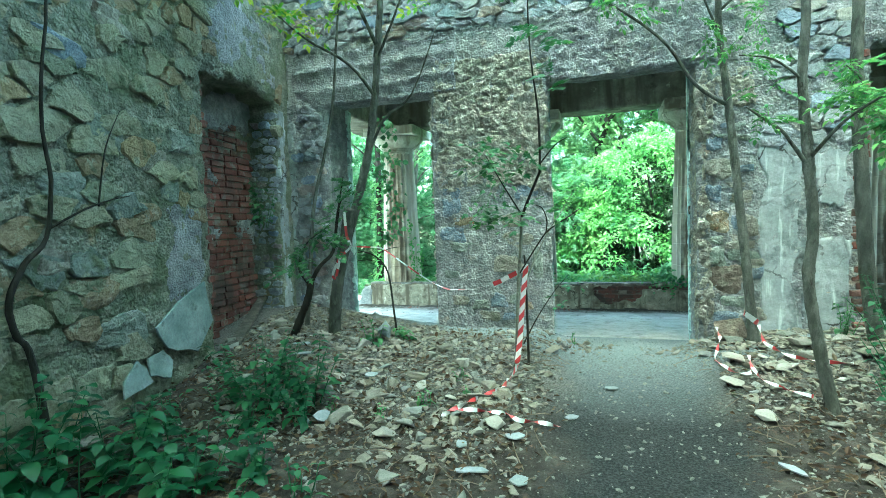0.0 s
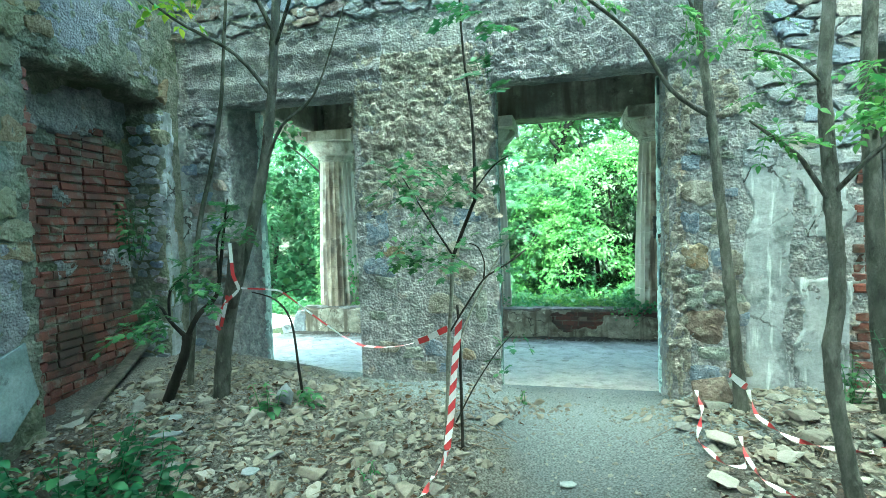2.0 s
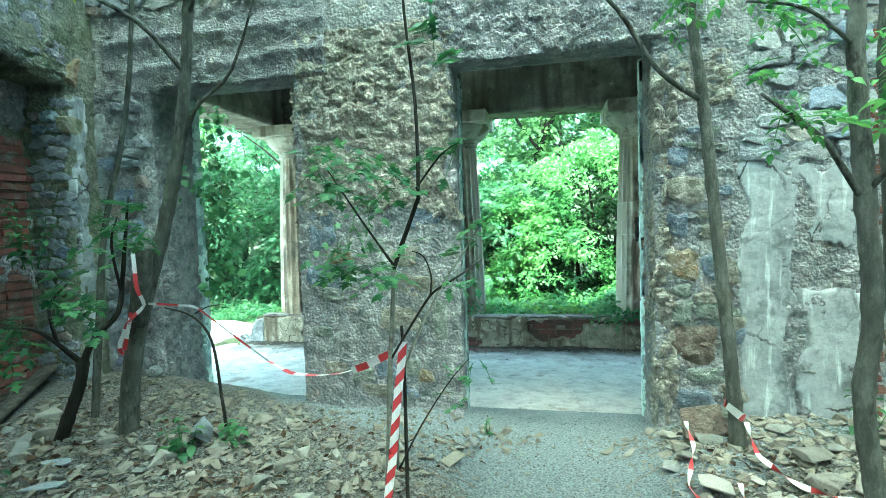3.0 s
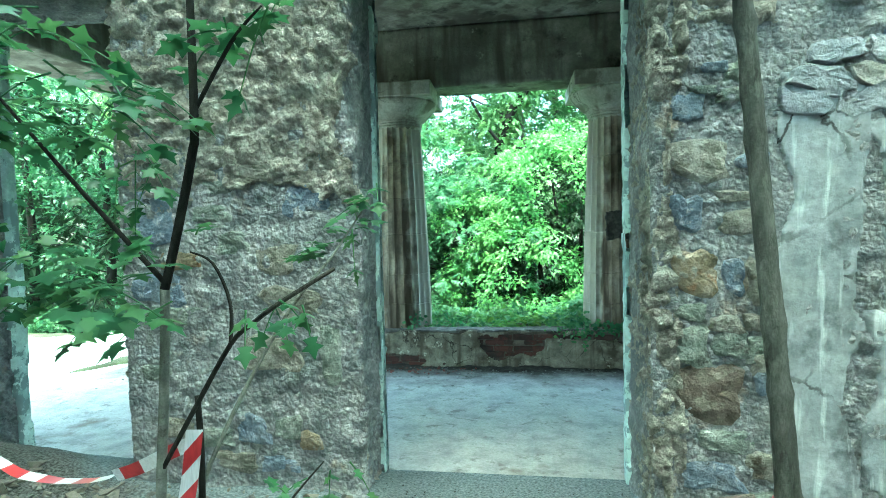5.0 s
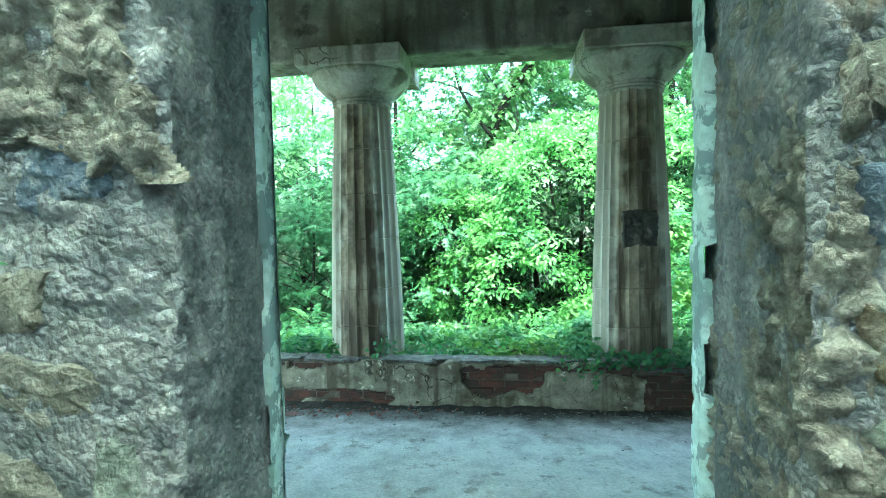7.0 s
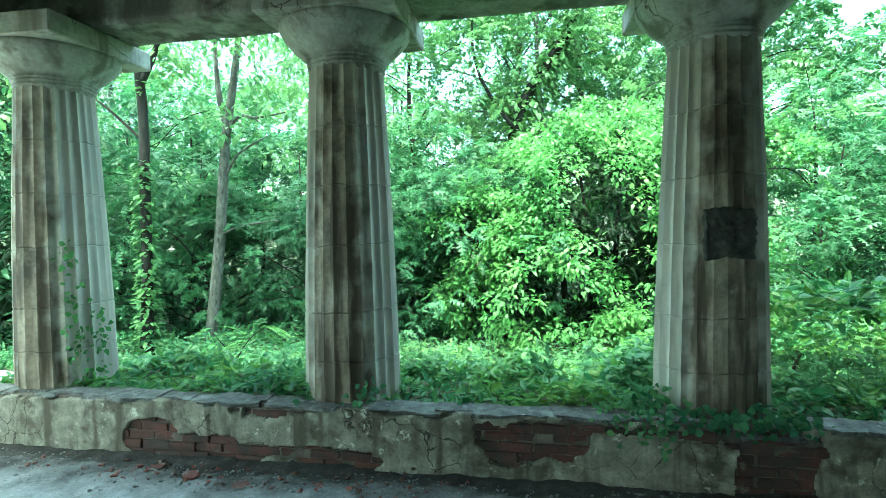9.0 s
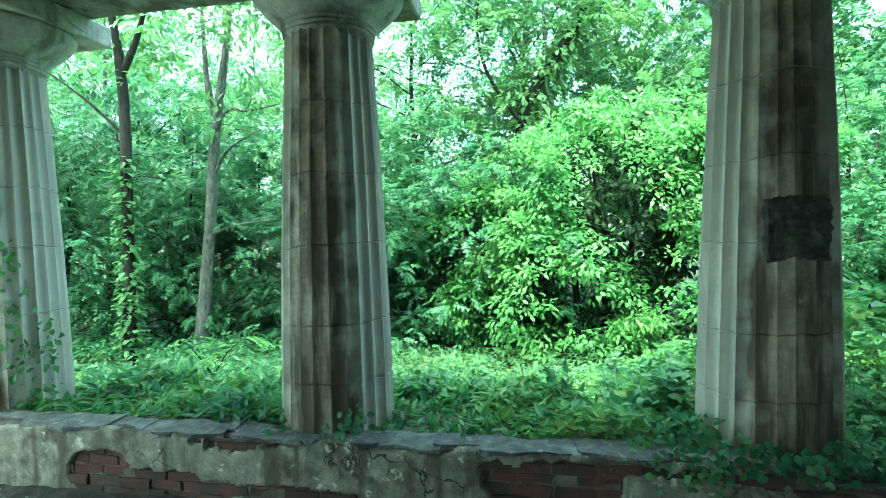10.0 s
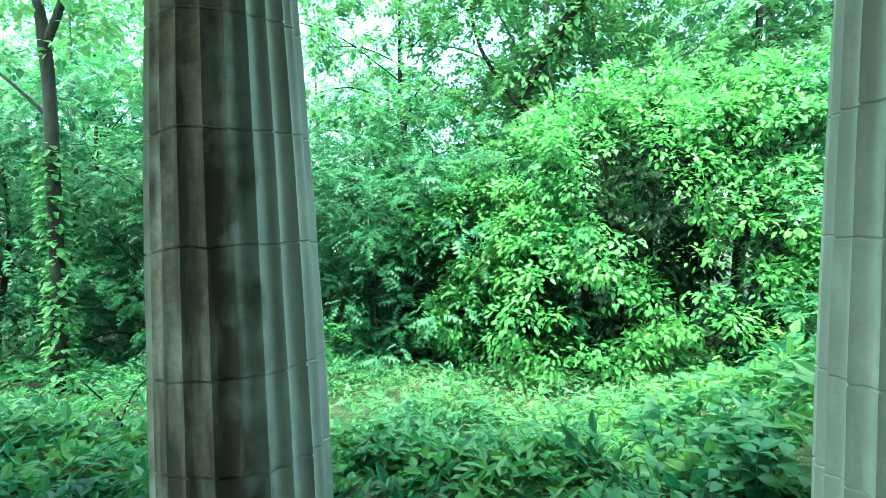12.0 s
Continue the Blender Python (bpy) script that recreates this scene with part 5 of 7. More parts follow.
HALVES = [brick_mesh(9 + k, 0.115) for k in range(3)]
random.seed(3)
row, z = 0, 0.33
while z < 2.97:
    y = NICHE[0] + (0.0 if row % 2 else -0.125)
    while y < NICHE[1]:
        half = random.random() < 0.3
        w = 0.125 if half else 0.25
        yc = y + w / 2
        y += w
        if not NICHE[0] - 0.02 < yc < NICHE[1] + 0.04 or random.random() < 0.02 or (z > 2.6 + 0.14 * math.sin(5 * yc) and random.random() < 0.8):
            continue
        place("brick", random.choice(HALVES if half else BRICKS), wall_west, m=pose(-NICHE[3] - 0.04 + random.uniform(-0.012, 0.012), yc, z, 0, random.uniform(-2, 2), 90 + random.uniform(-1.5, 1.5)))
    row, z = row + 1, z + 0.074
# larger stones of the side wall
for k, (u, v_, w, h, m_) in enumerate(((-0.66, 1.1, 0.19, 0.12, OCHRESTONE), (-0.12, 1.66, 0.15, 0.1, OCHRESTONE), (-0.98, 1.34, 0.15, 0.09, TANSTONE), (-0.5, 2.25, 0.2, 0.12, GREENSTONE), (-0.45, 0.78, 0.25, 0.12, GREENSTONE),
                                       (-0.05, 2.1, 0.16, 0.1, TANSTONE), (-0.8, 2.75, 0.18, 0.1, BLUESTONE), (-0.85, 1.8, 0.2, 0.13, GREENSTONE), (0.35, 2.3, 0.17, 0.11, GREENSTONE), (-0.35, 3.1, 0.2, 0.12, TANSTONE))):
    set_stone(west_plane, u, v_, w, h, m_, wall_west, 800 + k, 0.034)


def loose_slab(u, v_, w, h, turn, tilt, outline, label):
    """A broken sheet of plaster leaning on the side wall."""
    r = random.Random(len(label) + int(100 * w))
    bm = bmesh.new()
    ring = []
    for (xa, ya), (xb, yb) in zip(outline, outline[1:] + outline[:1]):
        for q in (0.0, 0.36, 0.7):
            off = 0.0 if q == 0 else r.uniform(-0.05, 0.05)
            ring.append(bm.verts.new((w * (xa + (xb - xa) * q + off), h * (ya + (yb - ya) * q + off), 0)))
    fc = bm.faces.new(ring)
    ext = bmesh.ops.extrude_face_region(bm, geom=[fc])
    bmesh.ops.translate(bm, verts=[g for g in ext["geom"] if isinstance(g, bmesh.types.BMVert)], vec=(0, 0, 0.022))
    bmesh.ops.recalc_face_normals(bm, faces=bm.faces[:])
    bmesh.ops.bevel(bm, geom=bm.edges[:], offset=0.004, segments=1, affect="EDGES")
    ob = part("plaster_slab", bm, FALLEN, None, label)
    ob.matrix_basis = WEST @ Matrix.Translation((0.06, u, v_)) @ Matrix.Rotation(radians(90 - tilt), 4, "Y") @ Matrix.Rotation(radians(90 + turn), 4, "Z")
    tagged(ob, label, "debris", "plaster slabs")


loose_slab(0.17, 0.74, 0.36, 0.29, 0, 4, [(-1.0, 0.02), (-0.25, 0.55), (0.85, 1.05), (1.0, -0.25), (0.3, -1.05), (-0.72, -0.62)], "pale blue-green slab of plaster coming off the wall")
loose_slab(-0.42, 0.4, 0.16, 0.13, 0, 12, [(-0.95, -0.85), (-0.75, 0.1), (0.3, 1.0), (0.75, 0.35), (0.95, -0.55)], "pale fallen slab of plaster leaning on the wall")
loose_slab(-0.16, 0.42, 0.15, 0.13, 0, 14, [(-0.9, -0.3), (-0.7, 0.75), (0.45, 0.95), (0.95, 0.1), (0.5, -0.9)], "pale fallen slab of plaster leaning on the wall")
# broken brick edge of the niche
z = 0.5
while z < 2.95:
    place("brick", random.choice(HALVES), wall_west, m=pose(-0.055 + random.uniform(-0.03, 0.02), NICHE[0] + random.uniform(-0.05, 0.02), z, random.uniform(-4, 4), 0, random.uniform(-8, 8)))
    z += 0.078
# brick jamb of the far opening
z = 0.1
while z < 3.0:
    if random.random() < 0.8:
        place("brick", random.choice(HALVES), wall_north, m=pose(2.235 + random.uniform(-0.02, 0.02), 5.75 + random.uniform(-0.02, 0.02), z, 0, random.uniform(-2, 2), random.choice((0, 90)) + random.uniform(-4, 4)))
    z += 0.076
row, z = 0, -0.215
while z < 0.29:
    x = PX0 + 0.12 + (0.125 if row % 2 else 0)
    while x < PX1 - 0.1:
        if bare(np.array([x]), np.array([z]))[0] < 0.13:
            place("brick", random.choice(OLDBRICKS), parapet, m=pose(x + random.uniform(-0.012, 0.012), PY0 + 0.054 + random.uniform(-0.01, 0.02), z, random.uniform(-5, 5), random.uniform(-1.5, 1.5), random.uniform(-4, 4)))
        x += 0.246
    row, z = row + 1, z + 0.074
# broken end of the parapet
place("rubble_end", mesh_from("rubble_end", *lattice_solid(PX0 - 0.45, PX0 + 0.02, PY0 - 0.02, PY1, -0.35, 0.26, 0.03, [lambda X, Y, Z: Z > 0.26 + 0.9 * (X - PX0) + 0.08 * np.sin(X * 19)], lambda p, n: fbm(p, 0.14, 3) * 0.03), MORTAR), parapet, "broken rubble end of the parapet")
for k in range(2):
    place("brick", random.choice(BRICKS + HALVES), parapet, m=pose(PX0 - 0.05 + random.uniform(-0.12, 0.08), PY0 + random.uniform(0.05, 0.25), -0.2 + 0.03 * k, random.uniform(-6, 6), random.uniform(-6, 6), random.uniform(-25, 25)))
# ---- rubble on the room's floor ----
ROCK = material("rubble", [(0.125, 0.118, 0.105), (0.19, 0.182, 0.162), (0.26, 0.252, 0.228)], 10, 0.9, 0.7, 50, 0.012,
                per_piece=[(0.145, 0.138, 0.122), (0.2, 0.192, 0.172), (0.12, 0.128, 0.124), (0.09, 0.085, 0.076), (0.25, 0.243, 0.222), (0.14, 0.122, 0.098), (0.11, 0.122, 0.132)])
PALESLAB = material("fallen_plaster", [(0.145, 0.165, 0.178), (0.2, 0.222, 0.24)], 6, 0.85, 0.4, 50, 0.006)
GRAVEL = material("gravel", [(0.08, 0.08, 0.075), (0.14, 0.14, 0.13), (0.21, 0.206, 0.19)], 14, 0.95, 0.5, 80, 0.006)
DARKGRIT = material("dark_grit", [(0.02, 0.021, 0.022), (0.045, 0.047, 0.048), (0.1, 0.102, 0.1)], 30, 0.95, 0.4, 80, 0.004)
LITTER = leaf_material("dead_leaves", [(0.025, 0.015, 0.01), (0.05, 0.03, 0.0175), (0.085, 0.055, 0.035), (0.12, 0.095, 0.065)], 0.8)
TWIG = material("dry_twigs", [(0.08, 0.06, 0.045), (0.16, 0.13, 0.1)], 20, 0.9, 0.3)


def rock_shape(seed, flat=0.5, n=11, bevel=True):
    rng = np.random.default_rng(seed)
    bm = bmesh.new()
    for p in rng.normal(0, 1, (n, 3)):
        p = p / np.linalg.norm(p) * rng.uniform(0.75, 1.0) * np.array([1, 0.72, flat])
        bm.verts.new(p)
    res = bmesh.ops.convex_hull(bm, input=bm.verts[:])
    bmesh.ops.delete(bm, geom=[g for g in res["geom_interior"] if isinstance(g, bmesh.types.BMVert)], context="VERTS")
    if bevel:
        bmesh.ops.bevel(bm, geom=bm.edges[:], offset=0.025, segments=1, affect="EDGES")
    bmesh.ops.triangulate(bm, faces=bm.faces[:])
    return bm


def rock_mesh(seed, flat, mat):
    bm = rock_shape(seed, flat)
    me = bpy.data.meshes.new("stone")
    bm.to_mesh(me)
    bm.free()
    me.materials.append(mat)
    return me


ROCKS = [rock_mesh(100 + k, random.Random(k).uniform(0.28, 0.6), ROCK) for k in range(12)]
SLABS = [rock_mesh(200 + k, 0.28, ROCK) for k in range(6)]


def gz(x, y):
    return float(ground_height(np.array([x]), np.array([y]))[0])


def rubble_density(x, y):
    """Where stones lie: beside the path, thick against the walls."""
    off = np.clip((np.abs(x - 0.2) - 0.62 + np.clip((y - 4.9) * 0.8, 0, 0.6)) / 0.35, 0, 1)
    near = np.interp(y - 0.6 * np.clip((x - 0.6) / 0.5, 0, 1), [2.2, 3.0, 3.8, 5.0, 5.6, 5.7], [0.1, 0.35, 0.9, 1.0, 0.5, 0.1])
    bare_heap = 1 - 0.75 * np.clip(1 - np.hypot((x + 1.0) / 0.9, (y - 5.3) / 0.5), 0, 1) ** 0.4
    side = np.where(x < -3.0, np.interp(y, [3, 4, 4.6], [0.2, 0.5, 1.0]), 1.0)
    return off * near * bare_heap * side


rng = np.random.default_rng(77)
n_rock = 0
while n_rock < 300:
    x, y = rng.uniform(-3.7, 2.6), rng.uniform(2.3, 5.62)
    if rng.random() > rubble_density(np.array([x]), np.array([y]))[0]:
        continue
    s = 0.045 + 0.095 * rng.random() ** 2
    me = (SLABS if rng.random() < 0.35 else ROCKS)[rng.integers(6)]
    ob = place("stone", me, m=pose(x, y, gz(x, y) + s * 0.16, rng.uniform(-18, 18), rng.uniform(-18, 18), rng.uniform(0, 360)) @ Matrix.Diagonal((s, s, s, 1)))
    tagged(ob, "pale angular rubble stone lying on the soil", "stone", "rubble stones")
    n_rock += 1
for x, y, s, me, turn, label in ((-1.55, 3.95, 0.15, ROCKS[7], 70, "squat brown-grey block of stone"),
                                 (0.98, 4.75, 0.15, SLABS[2], -30, "pale flat stone beside the path"), (0.82, 5.05, 0.1, SLABS[4], 10, "pale flat stone beside the path"),
                                 (1.55, 5.0, 0.16, SLABS[1], 40, "pale flat stone slab"), (1.9, 4.7, 0.17, SLABS[3], 80, "pale flat stone slab"), (-2.2, 3.6, 0.12, ROCKS[5], 10, "brown-grey stone on the soil"),
                                 (0.9, 4.35, 0.13, SLABS[0], 15, "pale flat stone beside the path"), (-1.25, 4.3, 0.12, ROCKS[2], 100, "grey stone on the heap"), (-3.3, 2.4, 0.16, ROCKS[1], 100, "dark grey stone by the wall")):
    tagged(place("stone", me, m=pose(x, y, gz(x, y) + s * 0.3, 0, 8, turn) @ Matrix.Diagonal((s, s, s, 1))), label, "stone", "rubble stones")


def shard(x, y, lx, ly, turn, tilt, label, mat=PALESLAB, up=0.02, roll=0.0):
    """A broken sheet of plaster or slate."""
    r = random.Random(int(x * 991 + y * 37))
    bm = bmesh.new()
    pts = [(math.cos(a) * lx * r.uniform(0.75, 1.1), math.sin(a) * ly * r.uniform(0.75, 1.1)) for a in [k * 2 * math.pi / 7 + r.uniform(-.3, .3) for k in range(7)]]
    vs = [bm.verts.new((*p, 0.0)) for p in pts]
    fc = bm.faces.new(vs)
    ext = bmesh.ops.extrude_face_region(bm, geom=[fc])
    bmesh.ops.translate(bm, verts=[g for g in ext["geom"] if isinstance(g, bmesh.types.BMVert)], vec=(0, 0, 0.009))
    bmesh.ops.recalc_face_normals(bm, faces=bm.faces[:])
    me = bpy.data.meshes.new("plaster_shard")
    bm.to_mesh(me)
    bm.free()
    me.materials.append(mat)
    return tagged(place("plaster_shard", me, m=pose(x, y, gz(x, y) + up, tilt, roll, turn)), label, "debris", "plaster shards")


shard(-0.76, 2.72, 0.12, 0.035, 12, 4, "long pale shard of plaster on the ground")
shard(-0.5, 2.75, 0.06, 0.05, 40, 10, "small pale shard of plaster on the ground")
shard(0.0, 4.35, 0.06, 0.035, 10, 4, "small bluish shard of plaster on the ground")
shard(-0.27, 3.72, 0.06, 0.03, 30, 12, "white shard of plaster on the ground")
shard(0.95, 3.2, 0.09, 0.03, -50, 5, "pale shard of plaster on the ground")
shard(1.1, 2.75, 0.07, 0.03, -10, 5, "pale shard of plaster on the ground")
shard(-2.02, 3.2, 0.07, 0.05, 60, 45, "white paper-thin shard standing on edge", up=0.05)
shard(-2.1, 3.1, 0.05, 0.03, 0, 30, "pale shard of plaster in the litter", up=0.03)
shard(-1.95, 3.9, 0.07, 0.04, 20, 15, "small bluish shard of plaster")
tagged(place("stone", rock_mesh(431, 0.62, RUSTSTONE), m=pose(1.06, 5.4, gz(1.06, 5.4) + 0.1, 4, -6, 15) @ Matrix.Diagonal((0.25, 0.2, 0.26, 1))), "big brown boulder lying against the wall", "stone", "rubble stones")
tagged(place("plaster_block", rock_mesh(433, 0.6, PALESLAB), m=pose(-2.2, 4.72, gz(-2.2, 4.72) + 0.1, 70, 10, 25) @ Matrix.Diagonal((0.09, 0.16, 0.1, 1))), "whitish block of plaster standing in rubble", "debris")
shard(-0.9, 3.0, 0.05, 0.04, 80, 15, "pale shard of plaster in the litter")
shard(-0.6, 3.2, 0.07, 0.04, 20, 8, "pale shard of plaster in the litter")
shard(-2.9, 4.3, 0.1, 0.05, 10, 8, "pale flat shard of plaster")
shard(-2.75, 4.1, 0.13, 0.035, 30, 8, "long pale shard of plaster")

# gravel: small stones past counting
stamps = []
for k in range(8):
    bm = rock_shape(300 + k, 0.5, 9, False)
    bm.verts.ensure_lookup_table()
    stamps.append((np.array([vt.co[:] for vt in bm.verts]), np.array([[vt.index for vt in fc.verts] for fc in bm.faces])))
    bm.free()


def scatter(name, n, area, density, smin, smax, fz, mat, label, seed, category):
    rng = np.random.default_rng(seed)
    x, y = rng.uniform(area[0], area[1], n * 4), rng.uniform(area[2], area[3], n * 4)
    k = rng.random(n * 4) < density(x, y)
    x, y = x[k][:n], y[k][:n]
    z = fz(x, y)
    parts = []
    which = rng.integers(0, 8, len(x))
    for s in range(8):
        i = np.where(which == s)[0]
        v, f = stamps[s]
        sz = (smin + (smax - smin) * rng.random(len(i)) ** 2.2)
        a = rng.uniform(0, 2 * np.pi, len(i))
        ca, sa = np.cos(a)[:, None], np.sin(a)[:, None]
        vx = (v[None, :, 0] * ca - v[None, :, 1] * sa) * sz[:, None] + x[i][:, None]
        vy = (v[None, :, 0] * sa + v[None, :, 1] * ca) * sz[:, None] + y[i][:, None]
        vz = v[None, :, 2] * sz[:, None] + (z[i] + sz * 0.2)[:, None]
        V = np.stack([vx, vy, vz], -1).reshape(-1, 3)
        F = (f[None] + (np.arange(len(i)) * len(v))[:, None, None]).reshape(-1, 3)
        parts.append((V, F))
    v, f = join(parts)
    return tagged(place(name, mesh_from(name, v, f, mat, smooth=False)), label, category, kind="stuff")


scatter("rubble_chips", 2900, (-3.7, 2.8, 2.6, 5.7), lambda x, y: np.clip(rubble_density(x, y), 0, 1), 0.018, 0.075, ground_height, ROCK, "pale angular rubble chips heaped on the soil", 4, "rubble")
scatter("gravel", 11000, (-3.7, 2.8, 2.0, 5.7), lambda x, y: np.clip(rubble_density(x, y) + 0.12, 0, 1), 0.008, 0.035, ground_height, GRAVEL, "pale broken gravel and rubble chips", 5, "gravel")
scatter("path_grit", 3600, (-0.8, 1.1, 1.6, 6.2), lambda x, y: 0.6 + 0 * x, 0.003, 0.012, ground_height, DARKGRIT, "small grit on the trodden path", 6, "gravel")
scatter("floor_debris", 2600, (-4.6, 4.6, 8.2, 9.66), lambda x, y: np.clip((y - 8.9) / 0.7, 0.03, 1), 0.004, 0.026, lambda x, y: terrace_z(y), GRAVEL, "crumbs of plaster along the parapet", 7, "debris")
scatter("brick_crumbs", 260, (-4.0, -0.3, 9.2, 9.62), lambda x, y: 0.8 + 0 * x, 0.01, 0.045, lambda x, y: terrace_z(y), BRICK, "crumbs of red brick along the parapet", 8, "debris")
for x, y, s, a in ((-2.35, 9.3, 0.1, 20), (-1.9, 9.22, 0.09, 50), (-2.7, 9.42, 0.07, 80)):
    me = rock_mesh(int(400 + x * 10), 0.14, BRICK)
    tagged(place("brick_fragment", me, m=pose(x, y, float(terrace_z(y)) + 0.02, 5, 5, a) @ Matrix.Diagonal((s, s, s, 1))), "flat broken piece of red brick on the floor", "debris", "brick fragments")
tagged(place("slate_piece", SLABS[1], m=pose(2.0, 9.3, float(terrace_z(9.3)) + 0.02, 3, 3, 15) @ Matrix.Diagonal((0.11, 0.06, 0.07, 1))), "flat pale piece of slate on the floor", "debris")

rng = np.random.default_rng(12)
n = 8000
x, y = rng.uniform(-3.6, 2.9, n), rng.uniform(1.2, 5.4, n)
k = (np.abs(x - 0.2) > 0.5 + 0.35 * rng.random(n)) & (rng.random(n) < np.interp(y, [1.2, 3.6, 4.6, 5.4], [1, 1, 0.4, 0.15]))
x, y = x[k], y[k]
base = np.stack([x, y, ground_height(x, y) + 0.012 + 0.02 * rng.random(len(x))], 1)
d = rng.normal(0, 1, (len(x), 3)) * np.array([1, 1, 0.25])
L = rng.uniform(0.02, 0.07, len(x))
v, f = leaves(base, d, np.array([0, 0, 1.0]) + rng.normal(0, 0.6, (len(x), 3)), L, L * rng.uniform(0.25, 0.65, len(x)), 0.5)
tagged(place("leaf_litter", mesh_from("leaf_litter", v, f, LITTER, smooth=False)), "dead brown leaves scattered on the soil", "leaf litter", kind="stuff")
parts = []
for _ in range(560):
    x, y = rng.uniform(-3.4, 2.6), rng.uniform(1.6, 5.2)
    if abs(x - 0.2) < 0.55:
        continue
    a, l = rng.uniform(0, 6.28), rng.uniform(0.06, 0.3)
    z0, z1 = gz(x, y) + 0.015, gz(x + l * math.cos(a), y + l * math.sin(a)) + rng.uniform(0.01, 0.05)
    parts.append(tube([(x, y, z0), (x + l * .5 * math.cos(a + .1), y + l * .5 * math.sin(a + .1), (z0 + z1) / 2 + 0.01), (x + l * math.cos(a), y + l * math.sin(a), z1)], [0.004, 0.003, 0.002], 4))
tagged(place("twigs", mesh_from("twigs", *join(parts), TWIG)), "dry broken twigs on the soil", "twigs", kind="stuff")
# charred board in the niche
bm = box_bm(-0.75, 0.75, -0.02, 0.02, -0.06, 0.06, 0.01)
for vt in bm.verts:
    vt.co.z += 0.03 * noise.noise(vt.co * 3)
me = bpy.data.meshes.new("board")
bm.to_mesh(me)
bm.free()
me.materials.append(TAR)
tagged(place("board", me, m=look((-3.85, 4.75, 0.52), (-4.25, 5.6, 0.72)) @ pose(0, 0, 0, 0, 90, 0)), "dark rotten board leaning in the niche", "board")


# ---- saplings and trees in the room ----
def spray(rng, tip, d, n_leaf, leaf_len, pairs, leaflet, ratio=0.52, droop=0.35, lobed=False):
    """Feathered leaves round a twig's tip: each a stalk with paired leaflets."""
    bases, dirs, ups, lens, stalks = [], [], [], [], []
    for _ in range(n_leaf):
        dd = np.array(d, float) + rng.normal(0, 0.75, 3)
        dd[2] *= 0.5
        dd /= np.linalg.norm(dd)
        b = np.array(tip) + rng.normal(0, 0.035, 3)
        L = leaf_len * rng.uniform(0.6, 1.2)
        up = np.array([0, 0, 1.0]) + rng.normal(0, 0.25, 3)
        s = np.cross(dd, up)
        s /= np.linalg.norm(s)
        pts = [b + dd * L * t - np.array([0, 0, droop * L * t * t]) for t in (0, 0.5, 1.0)]
        stalks.append(tube(pts, [0.003, 0.002, 0.0012], 3))
        for k in range(pairs):
            t = 0.3 + 0.66 * k / max(1, pairs - 1)
            c = b + dd * L * t - np.array([0, 0, droop * L * t * t])
            for sg in (-1, 1):
                bases.append(c)
                dirs.append(s * sg + dd * 0.55 + np.array([0, 0, -0.15]) + rng.normal(0, 0.12, 3))
                ups.append(up)
                lens.append(leaflet * rng.uniform(0.75, 1.15))
        bases.append(pts[2])
        dirs.append(dd - np.array([0, 0, 0.4]))
        ups.append(up)
        lens.append(leaflet * 1.1)
    L = np.array(lens)
    if lobed:
        return lobed_leaves(np.array(bases), np.array(dirs), np.array(ups), L * 1.15), stalks
    return leaves(np.array(bases), np.array(dirs), np.array(ups), L, L * ratio, 0.18, True), stalks


def room_tree(name, label, bark, limbs, sprays, leaf_mat, seed, wob=0.006, category="tree", crown=(), lobed=False):
    """limbs: (name, points, radii); sprays: (points along a twig, leaves a point, leaf length, pairs, leaflet length)."""
    rng = np.random.default_rng(seed)
    t = tagged(new(name), label, category, "room trees")
    for nm, pts, radii in limbs:
        place(nm, mesh_from(nm, *tube(pts, radii, 12 if radii[0] > 0.03 else 6, wob if radii[0] > 0.02 else 0, 0.17 if nm == "trunk" and radii[0] > 0.03 else 0), bark), t)
    parts, stalks = [], []
    for pts, n_leaf, leaf_len, pairs, leaflet in sprays:
        for a, p in enumerate(pts):
            q = np.array(pts[min(a + 1, len(pts) - 1)]) - np.array(pts[max(a - 1, 0)])
            lf, st = spray(rng, p, q / max(np.linalg.norm(q), 1e-6), n_leaf, leaf_len, pairs, leaflet, lobed=lobed)
            parts.append(lf)
            stalks += st
    # leaf clumps above the view, added to shade the room
    if crown:
        c = np.array([q[:3] for q in crown], float)
        o = rng.normal(0, 1, (len(c) * 22, 3))
        o /= np.linalg.norm(o, axis=1, keepdims=True)
        p = np.repeat(c, 22, 0) + o * np.repeat(np.array([q[3] for q in crown]), 22)[:, None] * rng.uniform(0.4, 1.0, len(o))[:, None] * np.array([1, 1, 0.6])
        place("crown", mesh_from("crown", *shell_leaves(rng, p, o, 0.3, 40, 0.12), leaf_mat, smooth=False), t)
    if parts:
        place("foliage", mesh_from("foliage", *join(parts + stalks), leaf_mat), t)
    return t


